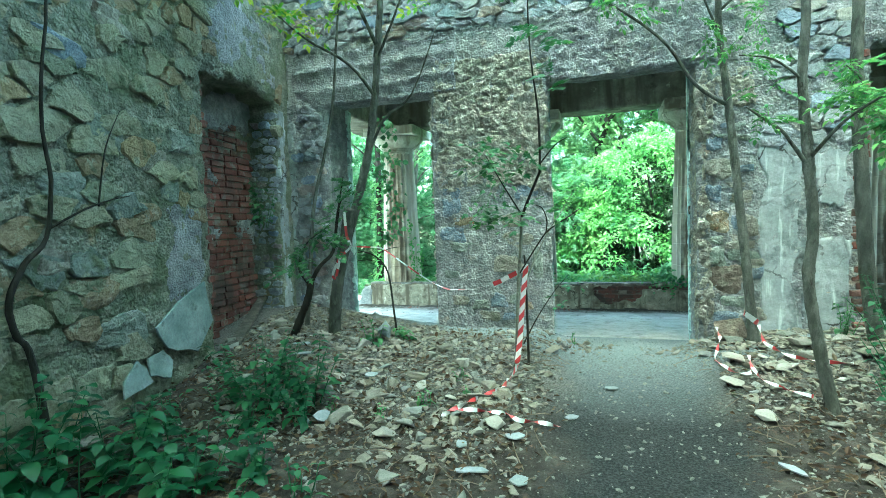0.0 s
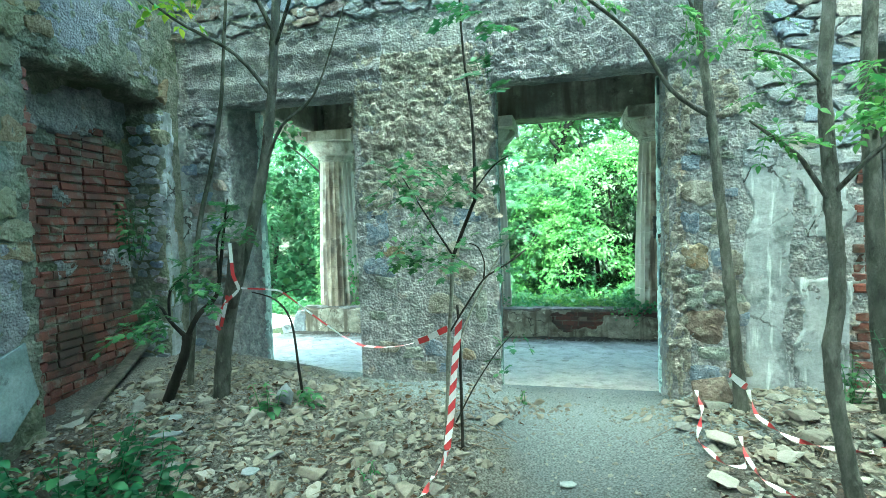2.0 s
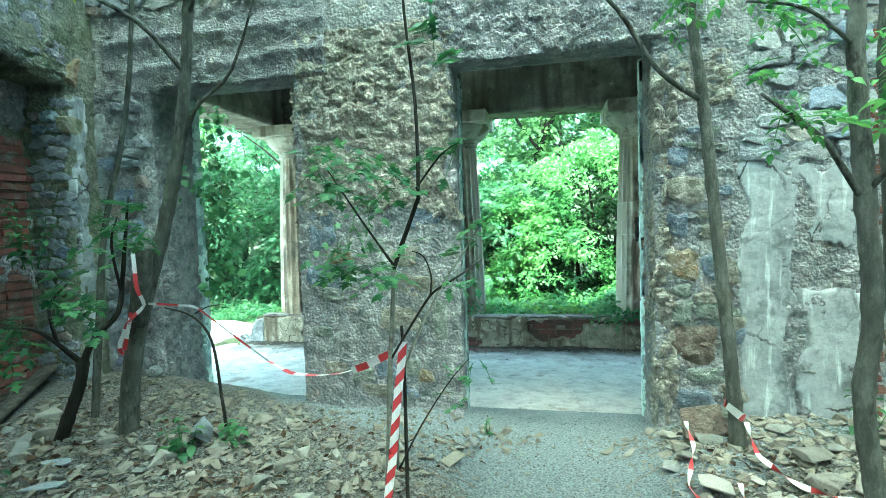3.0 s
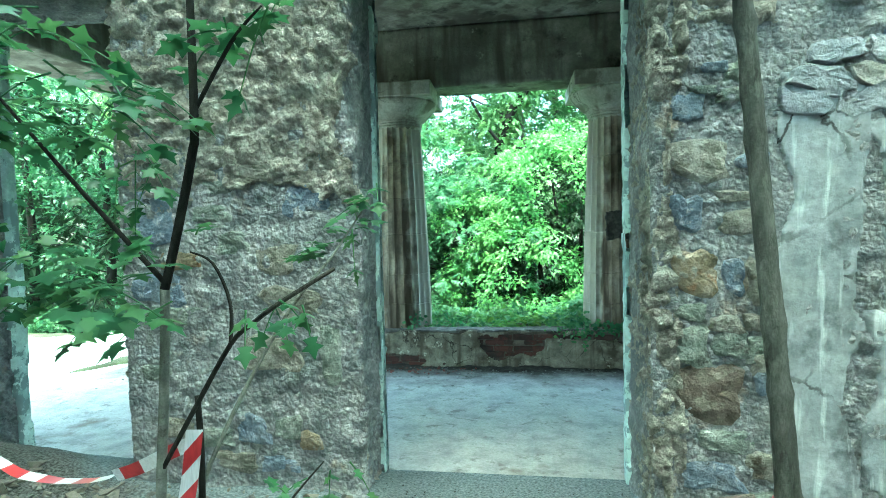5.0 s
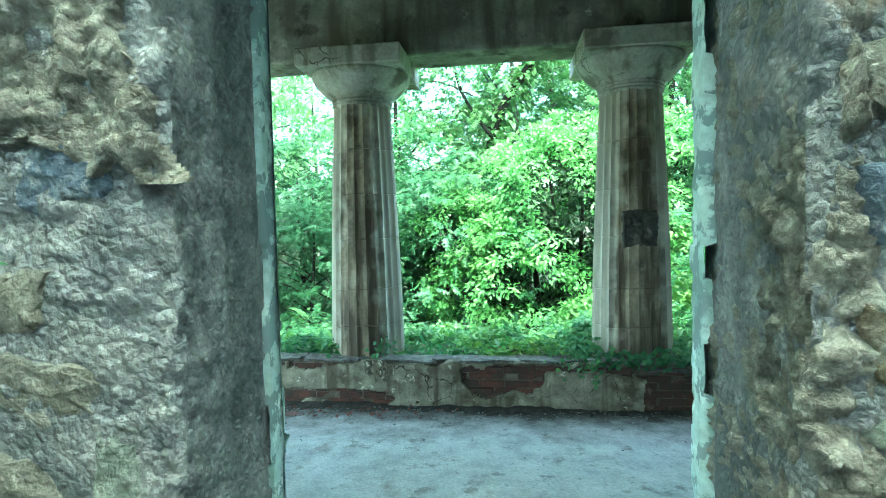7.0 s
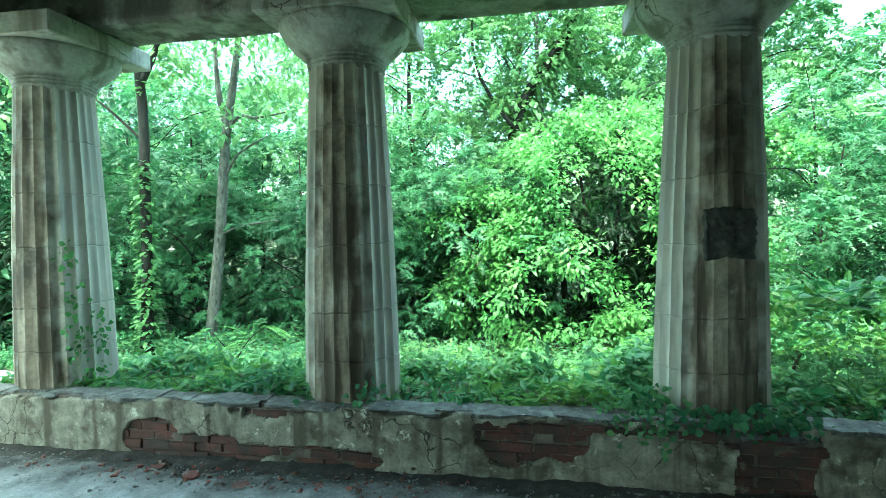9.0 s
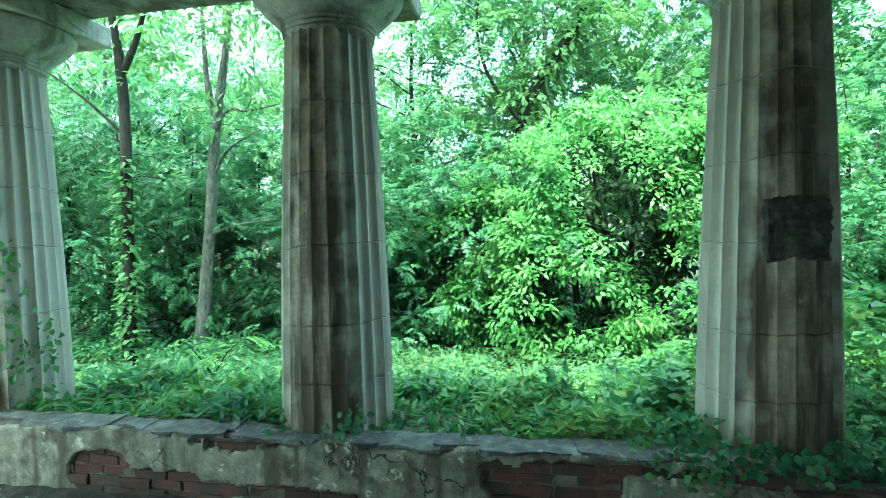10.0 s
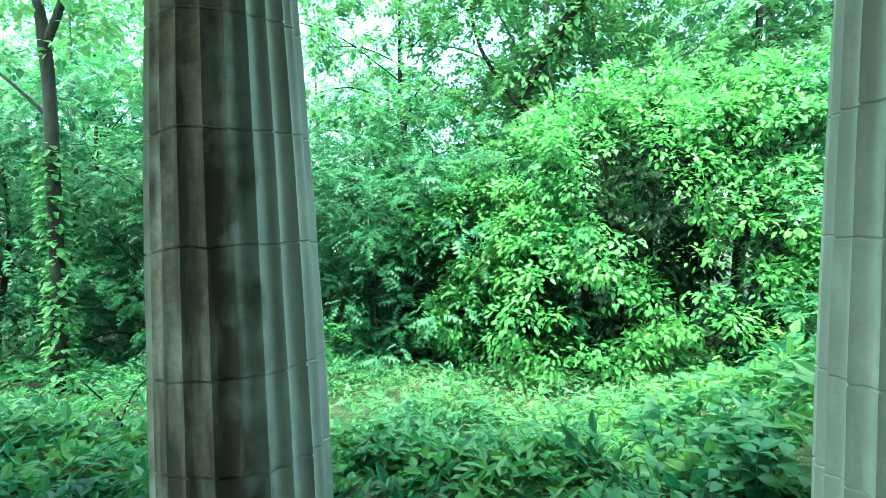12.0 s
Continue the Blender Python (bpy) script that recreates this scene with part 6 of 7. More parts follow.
room_tree("sapling", "slender grey-barked sapling before the stone pier, tape tied round it", BARK,
          [("trunk", [(1.25, 5.2, 0.15), (1.23, 5.2, 0.5), (1.2, 5.2, 0.87), (1.12, 5.2, 1.74), (1.05, 5.2, 2.48), (0.99, 5.2, 3.01), (0.96, 5.15, 3.45), (0.9, 5.1, 4.6)], [0.06, 0.045, 0.041, 0.036, 0.034, 0.03, 0.027, 0.012]),
           ("branch", [(1.05, 5.2, 2.47), (0.77, 5.1, 2.66), (0.54, 5.05, 3.02), (0.25, 5.0, 3.29), (-0.05, 4.95, 3.5)], [0.02, 0.016, 0.014, 0.012, 0.006]),
           ("branch", [(0.98, 5.18, 3.1), (0.85, 5.0, 3.3), (0.7, 4.8, 3.55)], [0.014, 0.009, 0.004]),
           ("branch", [(0.98, 5.15, 3.3), (1.2, 5.0, 3.45), (1.5, 4.8, 3.6)], [0.014, 0.009, 0.004])],
          [([(0.0, 4.95, 3.5), (0.25, 5.0, 3.32), (0.15, 4.9, 3.4)], 5, 0.2, 4, 0.06), ([(0.7, 4.8, 3.5), (0.8, 4.95, 3.2), (0.85, 4.9, 3.05)], 5, 0.2, 4, 0.055), ([(1.5, 4.8, 3.6), (1.25, 4.95, 3.3), (1.2, 4.9, 3.1)], 5, 0.2, 4, 0.055), ([(0.9, 5.1, 4.4), (0.7, 5.0, 4.2), (1.1, 5.0, 4.3)], 8, 0.25, 5, 0.06)], LEAFFRESH, 41, crown=[(1.0, 5.3, 6.6, 0.9)])
room_tree("sapling", "grey-barked sapling with feathery side branches among rubble", BARK,
          [("trunk", [(1.43, 3.95, -0.02), (1.41, 3.95, 0.15), (1.33, 3.95, 0.57), (1.265, 3.95, 1.02), (1.29, 3.95, 1.4), (1.26, 3.95, 1.88), (1.23, 3.95, 2.4), (1.25, 3.95, 2.9), (1.2, 3.9, 4.4)], [0.062, 0.044, 0.038, 0.035, 0.034, 0.033, 0.03, 0.027, 0.014]),
           ("branch", [(1.26, 3.95, 1.8), (1.15, 3.9, 1.95), (1.09, 3.88, 2.03), (0.95, 3.85, 2.14), (0.88, 3.85, 2.2)], [0.016, 0.012, 0.011, 0.009, 0.005]),
           ("branch", [(1.27, 3.93, 1.85), (1.42, 3.8, 2.06), (1.62, 3.65, 2.2), (1.8, 3.5, 2.3)], [0.014, 0.01, 0.008, 0.004]),
           ("branch", [(1.24, 3.95, 2.35), (1.05, 3.9, 2.5), (0.85, 3.9, 2.55)], [0.01, 0.007, 0.004])],
          [([(0.95, 3.85, 2.14), (1.05, 3.87, 2.1), (1.0, 3.9, 2.3)], 4, 0.16, 4, 0.045), ([(1.5, 3.7, 2.12), (1.65, 3.6, 2.22), (1.8, 3.5, 2.3), (1.6, 3.6, 2.0), (1.45, 3.75, 2.2)], 7, 0.22, 5, 0.06), ([(0.85, 3.9, 2.55), (1.0, 3.9, 2.5)], 5, 0.17, 4, 0.045), ([(1.2, 3.9, 4.2), (1.0, 3.8, 4.0), (1.4, 3.9, 4.1)], 9, 0.25, 5, 0.06)], LEAFFRESH, 42, crown=[(1.2, 3.6, 6.2, 1.1)])
room_tree("sapling", "grey-barked sapling near the far pier", BARK,
          [("trunk", [(2.16, 5.05, 0.1), (2.13, 5.1, 0.3), (2.05, 5.1, 0.98), (2.0, 5.1, 1.92), (1.97, 5.1, 2.62), (1.98, 5.1, 3.2), (2.0, 5.1, 4.6)], [0.075, 0.06, 0.055, 0.05, 0.046, 0.042, 0.02]),
           ("branch", [(2.0, 5.1, 2.2), (1.85, 4.7, 2.45), (1.6, 4.3, 2.5)], [0.014, 0.009, 0.004])],
          [([(1.65, 4.35, 2.5), (1.85, 4.7, 2.4), (1.75, 4.5, 2.3), (2.1, 4.6, 2.3), (2.2, 4.8, 2.6)], 6, 0.24, 5, 0.07), ([(2.0, 5.0, 4.4), (1.7, 4.8, 4.1)], 8, 0.25, 5, 0.06)], LEAFFRESH, 43, crown=[(2.4, 4.9, 6.3, 1.0)])
# most overhead clumps of this one are unseen and only shade the side wall
room_tree("tree", "grey-brown tree with a sawn side stub, tape tied to it", BARK,
          [("trunk", [(-2.82, 4.74, 0.15), (-2.79, 4.74, 0.4), (-2.74, 4.74, 0.79), (-2.66, 4.76, 1.2), (-2.49, 4.8, 1.73), (-2.34, 4.8, 2.23), (-2.24, 4.8, 2.75), (-2.18, 4.8, 3.3), (-2.12, 4.8, 3.9), (-2.0, 4.7, 5.2)], [0.095, 0.068, 0.06, 0.058, 0.046, 0.04, 0.037, 0.034, 0.03, 0.012]),
           ("stub", [(-2.66, 4.73, 1.15), (-2.58, 4.69, 1.35), (-2.52, 4.66, 1.6), (-2.5, 4.65, 1.68)], [0.062, 0.062, 0.06, 0.056]),
           ("branch", [(-2.34, 4.8, 2.2), (-2.1, 4.7, 2.55), (-1.75, 4.6, 2.75), (-1.45, 4.5, 3.3)], [0.02, 0.014, 0.01, 0.004]),
           ("branch", [(-2.22, 4.8, 2.8), (-2.4, 4.6, 3.1), (-2.7, 4.3, 3.3), (-3.0, 4.1, 3.6)], [0.02, 0.015, 0.01, 0.004]),
           ("branch", [(-2.18, 4.8, 3.3), (-2.3, 4.6, 3.7), (-2.5, 4.5, 4.2)], [0.022, 0.016, 0.006]),
           ("branch", [(-2.18, 4.8, 3.2), (-1.9, 4.6, 3.5), (-1.6, 4.4, 3.9)], [0.018, 0.012, 0.005])],
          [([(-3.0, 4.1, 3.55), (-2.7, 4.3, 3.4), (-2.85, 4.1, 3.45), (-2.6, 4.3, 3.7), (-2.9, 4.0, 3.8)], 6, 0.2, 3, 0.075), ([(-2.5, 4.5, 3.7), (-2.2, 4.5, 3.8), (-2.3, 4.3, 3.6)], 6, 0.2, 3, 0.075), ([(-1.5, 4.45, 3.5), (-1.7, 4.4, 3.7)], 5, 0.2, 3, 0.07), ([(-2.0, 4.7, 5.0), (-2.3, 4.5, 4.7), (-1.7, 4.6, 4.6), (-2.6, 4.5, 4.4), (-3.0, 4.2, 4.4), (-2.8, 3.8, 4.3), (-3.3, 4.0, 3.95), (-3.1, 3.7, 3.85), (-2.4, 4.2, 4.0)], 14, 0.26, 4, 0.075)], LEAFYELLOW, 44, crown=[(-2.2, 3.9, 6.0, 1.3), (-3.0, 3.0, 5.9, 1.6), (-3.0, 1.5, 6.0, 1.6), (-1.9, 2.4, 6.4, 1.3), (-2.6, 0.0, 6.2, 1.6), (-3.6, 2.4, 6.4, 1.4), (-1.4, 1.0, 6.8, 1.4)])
room_tree("sapling", "dark leaning stem with a forked top and dark green leaves", DARKBARK,
          [("trunk", [(-3.27, 4.55, 0.1), (-3.22, 4.55, 0.25), (-3.1, 4.55, 0.5), (-2.96, 4.55, 0.79), (-2.93, 4.55, 0.95)], [0.055, 0.045, 0.04, 0.036, 0.034]),
           ("branch", [(-2.94, 4.55, 0.9), (-2.82, 4.55, 1.1), (-2.68, 4.6, 1.25), (-2.62, 4.6, 1.55), (-2.5, 4.55, 2.0)], [0.026, 0.022, 0.018, 0.014, 0.006]),
           ("branch", [(-2.94, 4.55, 0.92), (-2.95, 4.4, 1.08), (-2.7, 4.05, 1.25), (-2.5, 3.75, 1.32)], [0.022, 0.014, 0.009, 0.004]),
           ("branch", [(-2.95, 4.4, 1.08), (-2.7, 4.15, 1.35), (-2.3, 3.92, 1.52)], [0.012, 0.009, 0.004]),
           ("branch", [(-2.65, 4.6, 1.4), (-2.45, 4.35, 1.7), (-2.2, 4.15, 1.86)], [0.01, 0.008, 0.003])],
          [([(-2.5, 3.75, 1.32), (-2.6, 3.9, 1.28), (-2.4, 3.7, 1.22), (-2.55, 3.65, 1.12), (-2.65, 3.8, 1.15)], 5, 0.15, 3, 0.046), ([(-2.3, 3.92, 1.53), (-2.45, 4.0, 1.48), (-2.2, 3.95, 1.44), (-2.55, 4.05, 1.42), (-2.35, 4.0, 1.36)], 5, 0.16, 3, 0.046),
           ([(-2.2, 4.15, 1.87), (-2.3, 4.22, 1.8), (-2.1, 4.2, 1.78), (-2.4, 4.3, 1.74)], 4, 0.15, 3, 0.044), ([(-2.62, 4.55, 1.6), (-2.5, 4.5, 1.95)], 3, 0.15, 3, 0.06)], LEAFNEAR, 45, lobed=True)
room_tree("dead_stem", "pale dry dead stem standing in rubble", BARK, [("trunk", [(-3.2, 4.85, 0.3), (-3.12, 4.88, 1.2), (-3.05, 4.9, 1.8), (-2.88, 4.9, 2.36), (-2.76, 4.9, 2.91), (-2.69, 4.9, 3.55), (-2.6, 4.9, 4.2)], [0.03, 0.026, 0.022, 0.02, 0.017, 0.014, 0.008])], [], LEAFNEAR, 46)
room_tree("sapling", "thin sapling with broad green leaves before the stone pier", LIGHTBARK,
          [("trunk", [(-0.8, 4.38, 0.06), (-0.77, 4.39, 0.5), (-0.75, 4.4, 0.95), (-0.72, 4.4, 1.3), (-0.705, 4.4, 1.55)], [0.02, 0.0165, 0.0145, 0.0135, 0.013])],
          [([(-0.72, 4.35, 1.52), (-0.9, 4.3, 1.55), (-1.05, 4.35, 1.6), (-0.7, 4.22, 1.55)], 6, 0.16, 2, 0.05), ([(-0.95, 4.15, 2.05), (-0.85, 4.1, 1.95), (-1.05, 4.2, 2.12), (-0.75, 4.1, 2.1), (-0.62, 4.2, 2.0)], 6, 0.16, 2, 0.05), ([(-1.1, 4.3, 2.0), (-1.0, 4.5, 2.1), (-0.9, 4.6, 1.9), (-1.05, 4.55, 1.7)], 5, 0.17, 3, 0.048), ([(-0.45, 4.3, 2.6), (-0.5, 4.15, 3.0), (-0.68, 4.2, 3.3), (-0.55, 4.2, 3.7)], 5, 0.2, 4, 0.065)], LEAFNEAR, 47, lobed=True)
room_tree("sapling", "dark young shoot growing on from a thin sapling", DARKBARK,
          [("trunk", [(-0.706, 4.4, 1.53), (-0.64, 4.37, 1.68), (-0.55, 4.31, 1.86), (-0.525, 4.29, 1.95), (-0.53, 4.3, 2.38), (-0.585, 4.35, 2.85), (-0.6, 4.35, 3.3), (-0.57, 4.3, 3.9)], [0.013, 0.0125, 0.0115, 0.011, 0.009, 0.0075, 0.006, 0.004]),
           ("branch", [(-0.7, 4.39, 1.55), (-0.82, 4.28, 1.78), (-0.95, 4.15, 2.05)], [0.008, 0.006, 0.003]),
           ("branch", [(-0.54, 4.3, 1.95), (-0.4, 4.25, 2.1), (-0.3, 4.2, 2.15)], [0.006, 0.005, 0.002])],
          [([(-0.3, 4.2, 2.15), (-0.42, 4.25, 2.1)], 3, 0.13, 2, 0.05)], LEAFNEAR, 57, lobed=True)
room_tree("sapling", "dark forked side shoot with a few lobed leaves", DARKBARK,
          [("trunk", [(-0.745, 4.4, 1.03), (-0.62, 4.38, 1.22), (-0.495, 4.35, 1.395), (-0.4, 4.29, 1.46), (-0.31, 4.25, 1.515), (-0.225, 4.37, 1.58)], [0.007, 0.007, 0.0065, 0.006, 0.0055, 0.005]),
           ("branch", [(-0.495, 4.35, 1.395), (-0.485, 4.34, 1.5), (-0.52, 4.33, 1.6), (-0.58, 4.33, 1.63)], [0.006, 0.005, 0.004, 0.002])],
          [([(-0.33, 4.25, 1.51), (-0.3, 4.22, 1.5)], 3, 0.08, 1, 0.04), ([(-0.58, 4.33, 1.63)], 2, 0.08, 1, 0.042)], LEAFNEAR, 58, lobed=True)
room_tree("sapling", "slim grey shoot with a flat spray of lobed leaves", LIGHTBARK,
          [("trunk", [(-0.74, 4.45, 0.4), (-0.72, 4.5, 0.85), (-0.64, 4.58, 1.12), (-0.5, 4.7, 1.42), (-0.4, 4.82, 1.58), (-0.36, 4.88, 1.66), (-0.28, 4.9, 1.78)], [0.008, 0.0075, 0.007, 0.006, 0.005, 0.004, 0.002])],
          [([(-0.36, 4.87, 1.65), (-0.32, 4.89, 1.7), (-0.28, 4.9, 1.77), (-0.4, 4.83, 1.6)], 4, 0.1, 2, 0.045)], LEAFNEAR, 59, lobed=True)
room_tree("sapling", "low slim shoot with small green leaves", DARKBARK,
          [("trunk", [(-0.72, 4.42, 0.42), (-0.6, 4.45, 0.65), (-0.45, 4.5, 0.88), (-0.33, 4.52, 1.02)], [0.006, 0.005, 0.004, 0.002])],
          [([(-0.36, 4.5, 0.9), (-0.3, 4.5, 0.98), (-0.4, 4.48, 0.85)], 3, 0.09, 2, 0.034)], LEAFNEAR, 60, lobed=True)
room_tree("dead_stem", "short dead stick standing beside a thin sapling", DARKBARK, [("trunk", [(-0.68, 4.42, 0.05), (-0.69, 4.47, 0.6), (-0.7, 4.51, 1.0), (-0.71, 4.52, 1.2)], [0.012, 0.011, 0.0105, 0.009])], [], LEAFNEAR, 61)
room_tree("vine", "thick dark twisted vine climbing the side wall", DARKBARK,
          [("stem", [(-3.25, 2.15, 0.05), (-3.32, 2.12, 0.75), (-3.33, 2.05, 0.92), (-3.33, 2.02, 1.12), (-3.33, 2.12, 1.34), (-3.33, 2.26, 1.5), (-3.33, 2.31, 1.86), (-3.33, 2.28, 2.17), (-3.33, 2.3, 2.52), (-3.33, 2.36, 3.0), (-3.36, 2.4, 4.0)], [0.024, 0.021, 0.019, 0.019, 0.017, 0.014, 0.012, 0.011, 0.01, 0.009, 0.007]),
           ("branch", [(-3.33, 2.27, 1.55), (-3.3, 2.5, 1.68), (-3.3, 2.7, 1.75), (-3.32, 2.85, 1.78)], [0.009, 0.007, 0.005, 0.003]),
           ("branch", [(-3.31, 2.6, 1.7), (-3.34, 2.7, 2.1), (-3.36, 2.85, 2.4)], [0.006, 0.005, 0.002])], [], LEAFNEAR, 48, 0.006, "vine")
room_tree("sapling", "thin bent green stem rising from rubble by the opening", DARKBARK,
          [("trunk", [(-2.12, 4.9, 0.25), (-2.16, 4.9, 0.6), (-2.2, 4.88, 1.0), (-2.32, 4.85, 1.18), (-2.5, 4.8, 1.25)], [0.014, 0.012, 0.01, 0.008, 0.004]), ("branch", [(-2.3, 4.85, 1.2), (-2.15, 4.8, 1.26), (-2.0, 4.75, 1.28)], [0.005, 0.004, 0.002])],
          [([(-2.12, 4.85, 0.4), (-2.05, 4.8, 0.35)], 5, 0.14, 2, 0.08)], LEAFNEAR, 49)

# ---- barrier tape ----
def tape_material():
    m = bpy.data.materials.new("barrier_tape")
    m.use_nodes = True
    n, l = m.node_tree.nodes, m.node_tree.links
    b = n["Principled BSDF"]
    b.inputs["Roughness"].default_value = 0.35
    uv = n.new("ShaderNodeUVMap")
    uv.uv_map = "along"
    sep = n.new("ShaderNodeSeparateXYZ")
    l.new(uv.outputs[0], sep.inputs[0])
    mod = n.new("ShaderNodeMath")
    mod.operation = "FRACT"
    l.new(sep.outputs[0], mod.inputs[0])
    gt = n.new("ShaderNodeMath")
    gt.operation = "GREATER_THAN"
    gt.inputs[1].default_value = 0.5
    l.new(mod.outputs[0], gt.inputs[0])
    dirt = n.new("ShaderNodeTexNoise")
    dirt.inputs["Scale"].default_value = 25
    mx = n.new("ShaderNodeMix")
    mx.data_type = "RGBA"
    mx.inputs[6].default_value, mx.inputs[7].default_value = (0.6, 0.62, 0.64, 1), (0.42, 0.03, 0.04, 1)
    l.new(gt.outputs[0], mx.inputs[0])
    m2 = n.new("ShaderNodeMix")
    m2.data_type, m2.blend_type = "RGBA", "MULTIPLY"
    m2.inputs[0].default_value = 0.5
    l.new(mx.outputs[2], m2.inputs[6])
    l.new(dirt.outputs["Fac"], m2.inputs[7])
    l.new(m2.outputs[2], b.inputs["Base Color"])
    return m


TAPE = tape_material()


def tape(points, label, width=0.045, period=0.2, twist=0.0, flat=False, slant=0.0):
    p = [Vector(q) for q in points]
    rows, along = [], 0.0
    fine = []
    for i in range(len(p) - 1):
        n = max(2, int((p[i + 1] - p[i]).length / 0.025))
        fine += [p[i].lerp(p[i + 1], k / n) for k in range(n)]
    fine.append(p[-1])
    for _ in range(3):
        fine = [fine[0]] + [(fine[i - 1] + fine[i] * 2 + fine[i + 1]) / 4 for i in range(1, len(fine) - 1)] + [fine[-1]]
    bm = bmesh.new()
    uvl = bm.loops.layers.uv.new("along")
    dist = [0.0]
    for i in range(1, len(fine)):
        dist.append(dist[-1] + (fine[i] - fine[i - 1]).length)
    for i, c in enumerate(fine):
        tdir = (fine[min(i + 1, len(fine) - 1)] - fine[max(i - 1, 0)]).normalized()
        ref = Vector((0, 0, 1)) if abs(tdir.z) < 0.8 else Vector((1, 0.3, 0))
        side = tdir.cross(Vector((0, 0, 1))).normalized() if flat else (ref - tdir * ref.dot(tdir)).normalized()
        ang = twist * dist[i] + 0.5 * noise.noise(Vector((dist[i] * 4, points[0][0], 0)))
        side = Matrix.Rotation(ang, 3, tdir) @ side
        rows.append((bm.verts.new(c - side * width / 2), bm.verts.new(c + side * width / 2)))
    for i in range(len(rows) - 1):
        fc = bm.faces.new((rows[i][0], rows[i + 1][0], rows[i + 1][1], rows[i][1]))
        for lp, (dd, sl) in zip(fc.loops, ((dist[i], 0), (dist[i + 1], 0), (dist[i + 1], slant), (dist[i], slant))):
            lp[uvl].uv = ((dd + sl) / period, 0)
    me = bpy.data.meshes.new("barrier_tape")
    bm.to_mesh(me)
    bm.free()
    me.materials.append(TAPE)
    me.shade_smooth()
    return tagged(place("barrier_tape", me), label, "barrier tape", "barrier tapes")


def on_ground(pts, up=0.02):
    return [(x, y, gz(x, y) + up + 0.02 * (k % 2)) for k, (x, y) in enumerate(pts)]


tape([(-0.71, 4.5, 1.07), (-0.8, 4.53, 1.03), (-0.95, 4.56, 0.95), (-1.04, 4.57, 0.92)], "red and white barrier tape sagging from a thin stem", 0.042, 0.17)
tape([(-1.04, 4.57, 0.92), (-1.12, 4.58, 0.895), (-1.3, 4.62, 0.865), (-1.48, 4.65, 0.865), (-1.65, 4.68, 0.93)], "red and white barrier tape twisted flat in its sag", 0.04, 0.17, flat=True)
tape([(-1.65, 4.68, 0.93), (-1.85, 4.7, 1.05), (-2.18, 4.7, 1.28), (-2.5, 4.66, 1.3)], "thin twisted barrier tape stretched to the sawn stub", 0.014, 0.3)
tape([(-0.69, 4.47, 1.12), (-0.7, 4.46, 1.0), (-0.72, 4.42, 0.8), (-0.74, 4.37, 0.5), (-0.77, 4.33, 0.25), (-0.78, 4.25, 0.2), (-0.8, 4.1, 0.18)], "red and white barrier tape hanging down a thin stem", 0.045, 0.13, slant=0.06)
tape(on_ground([(-0.8, 4.1), (-0.8, 3.88), (-0.96, 3.68), (-1.02, 3.52), (-1.17, 3.36), (-1.0, 3.46), (-0.69, 3.49), (-0.6, 3.36), (-0.42, 3.45), (-0.33, 3.42)], 0.03), "crumpled red and white barrier tape on the soil", 0.032, 0.2, twist=16.0, flat=True)
tape([(-2.52, 4.58, 1.66), (-2.5, 4.57, 1.4), (-2.46, 4.6, 1.3), (-2.6, 4.6, 1.2), (-2.72, 4.62, 1.0), (-2.68, 4.62, 0.95), (-2.58, 4.6, 1.25)], "red and white barrier tape knotted on the sawn stub", 0.026, 0.3)
ring = [(1.22 + 0.06 * math.cos(a), 5.2 + 0.06 * math.sin(a), 0.55 - 0.05 * math.cos(a)) for a in [k * 0.5 - 2.6 for k in range(13)]]
tape(ring, "red and white barrier tape tied round the sapling", 0.05, 0.2)
tape([(1.27, 5.15, 0.5), (1.26, 4.95, 0.38), (1.37, 4.7, 0.34), (1.51, 4.62, 0.33), (1.75, 4.6, 0.32), (1.95, 4.7, 0.34)], "red and white barrier tape trailing over rubble", 0.03, 0.22, twist=14.0, flat=True)
tape([(0.95, 5.25, 0.45), (0.93, 4.97, 0.4), (0.84, 4.75, 0.27), (0.93, 4.45, 0.25), (1.04, 4.43, 0.25), (1.07, 4.55, 0.28)], "red and white barrier tape trailing over stones", 0.027, 0.22, twist=14.0, flat=True)
tape([(1.09, 4.71, 0.33), (1.06, 4.5, 0.29), (1.08, 4.29, 0.25), (1.2, 4.15, 0.23), (1.32, 4.03, 0.23)], "red and white barrier tape lying among stones", 0.027, 0.22, twist=14.0, flat=True)
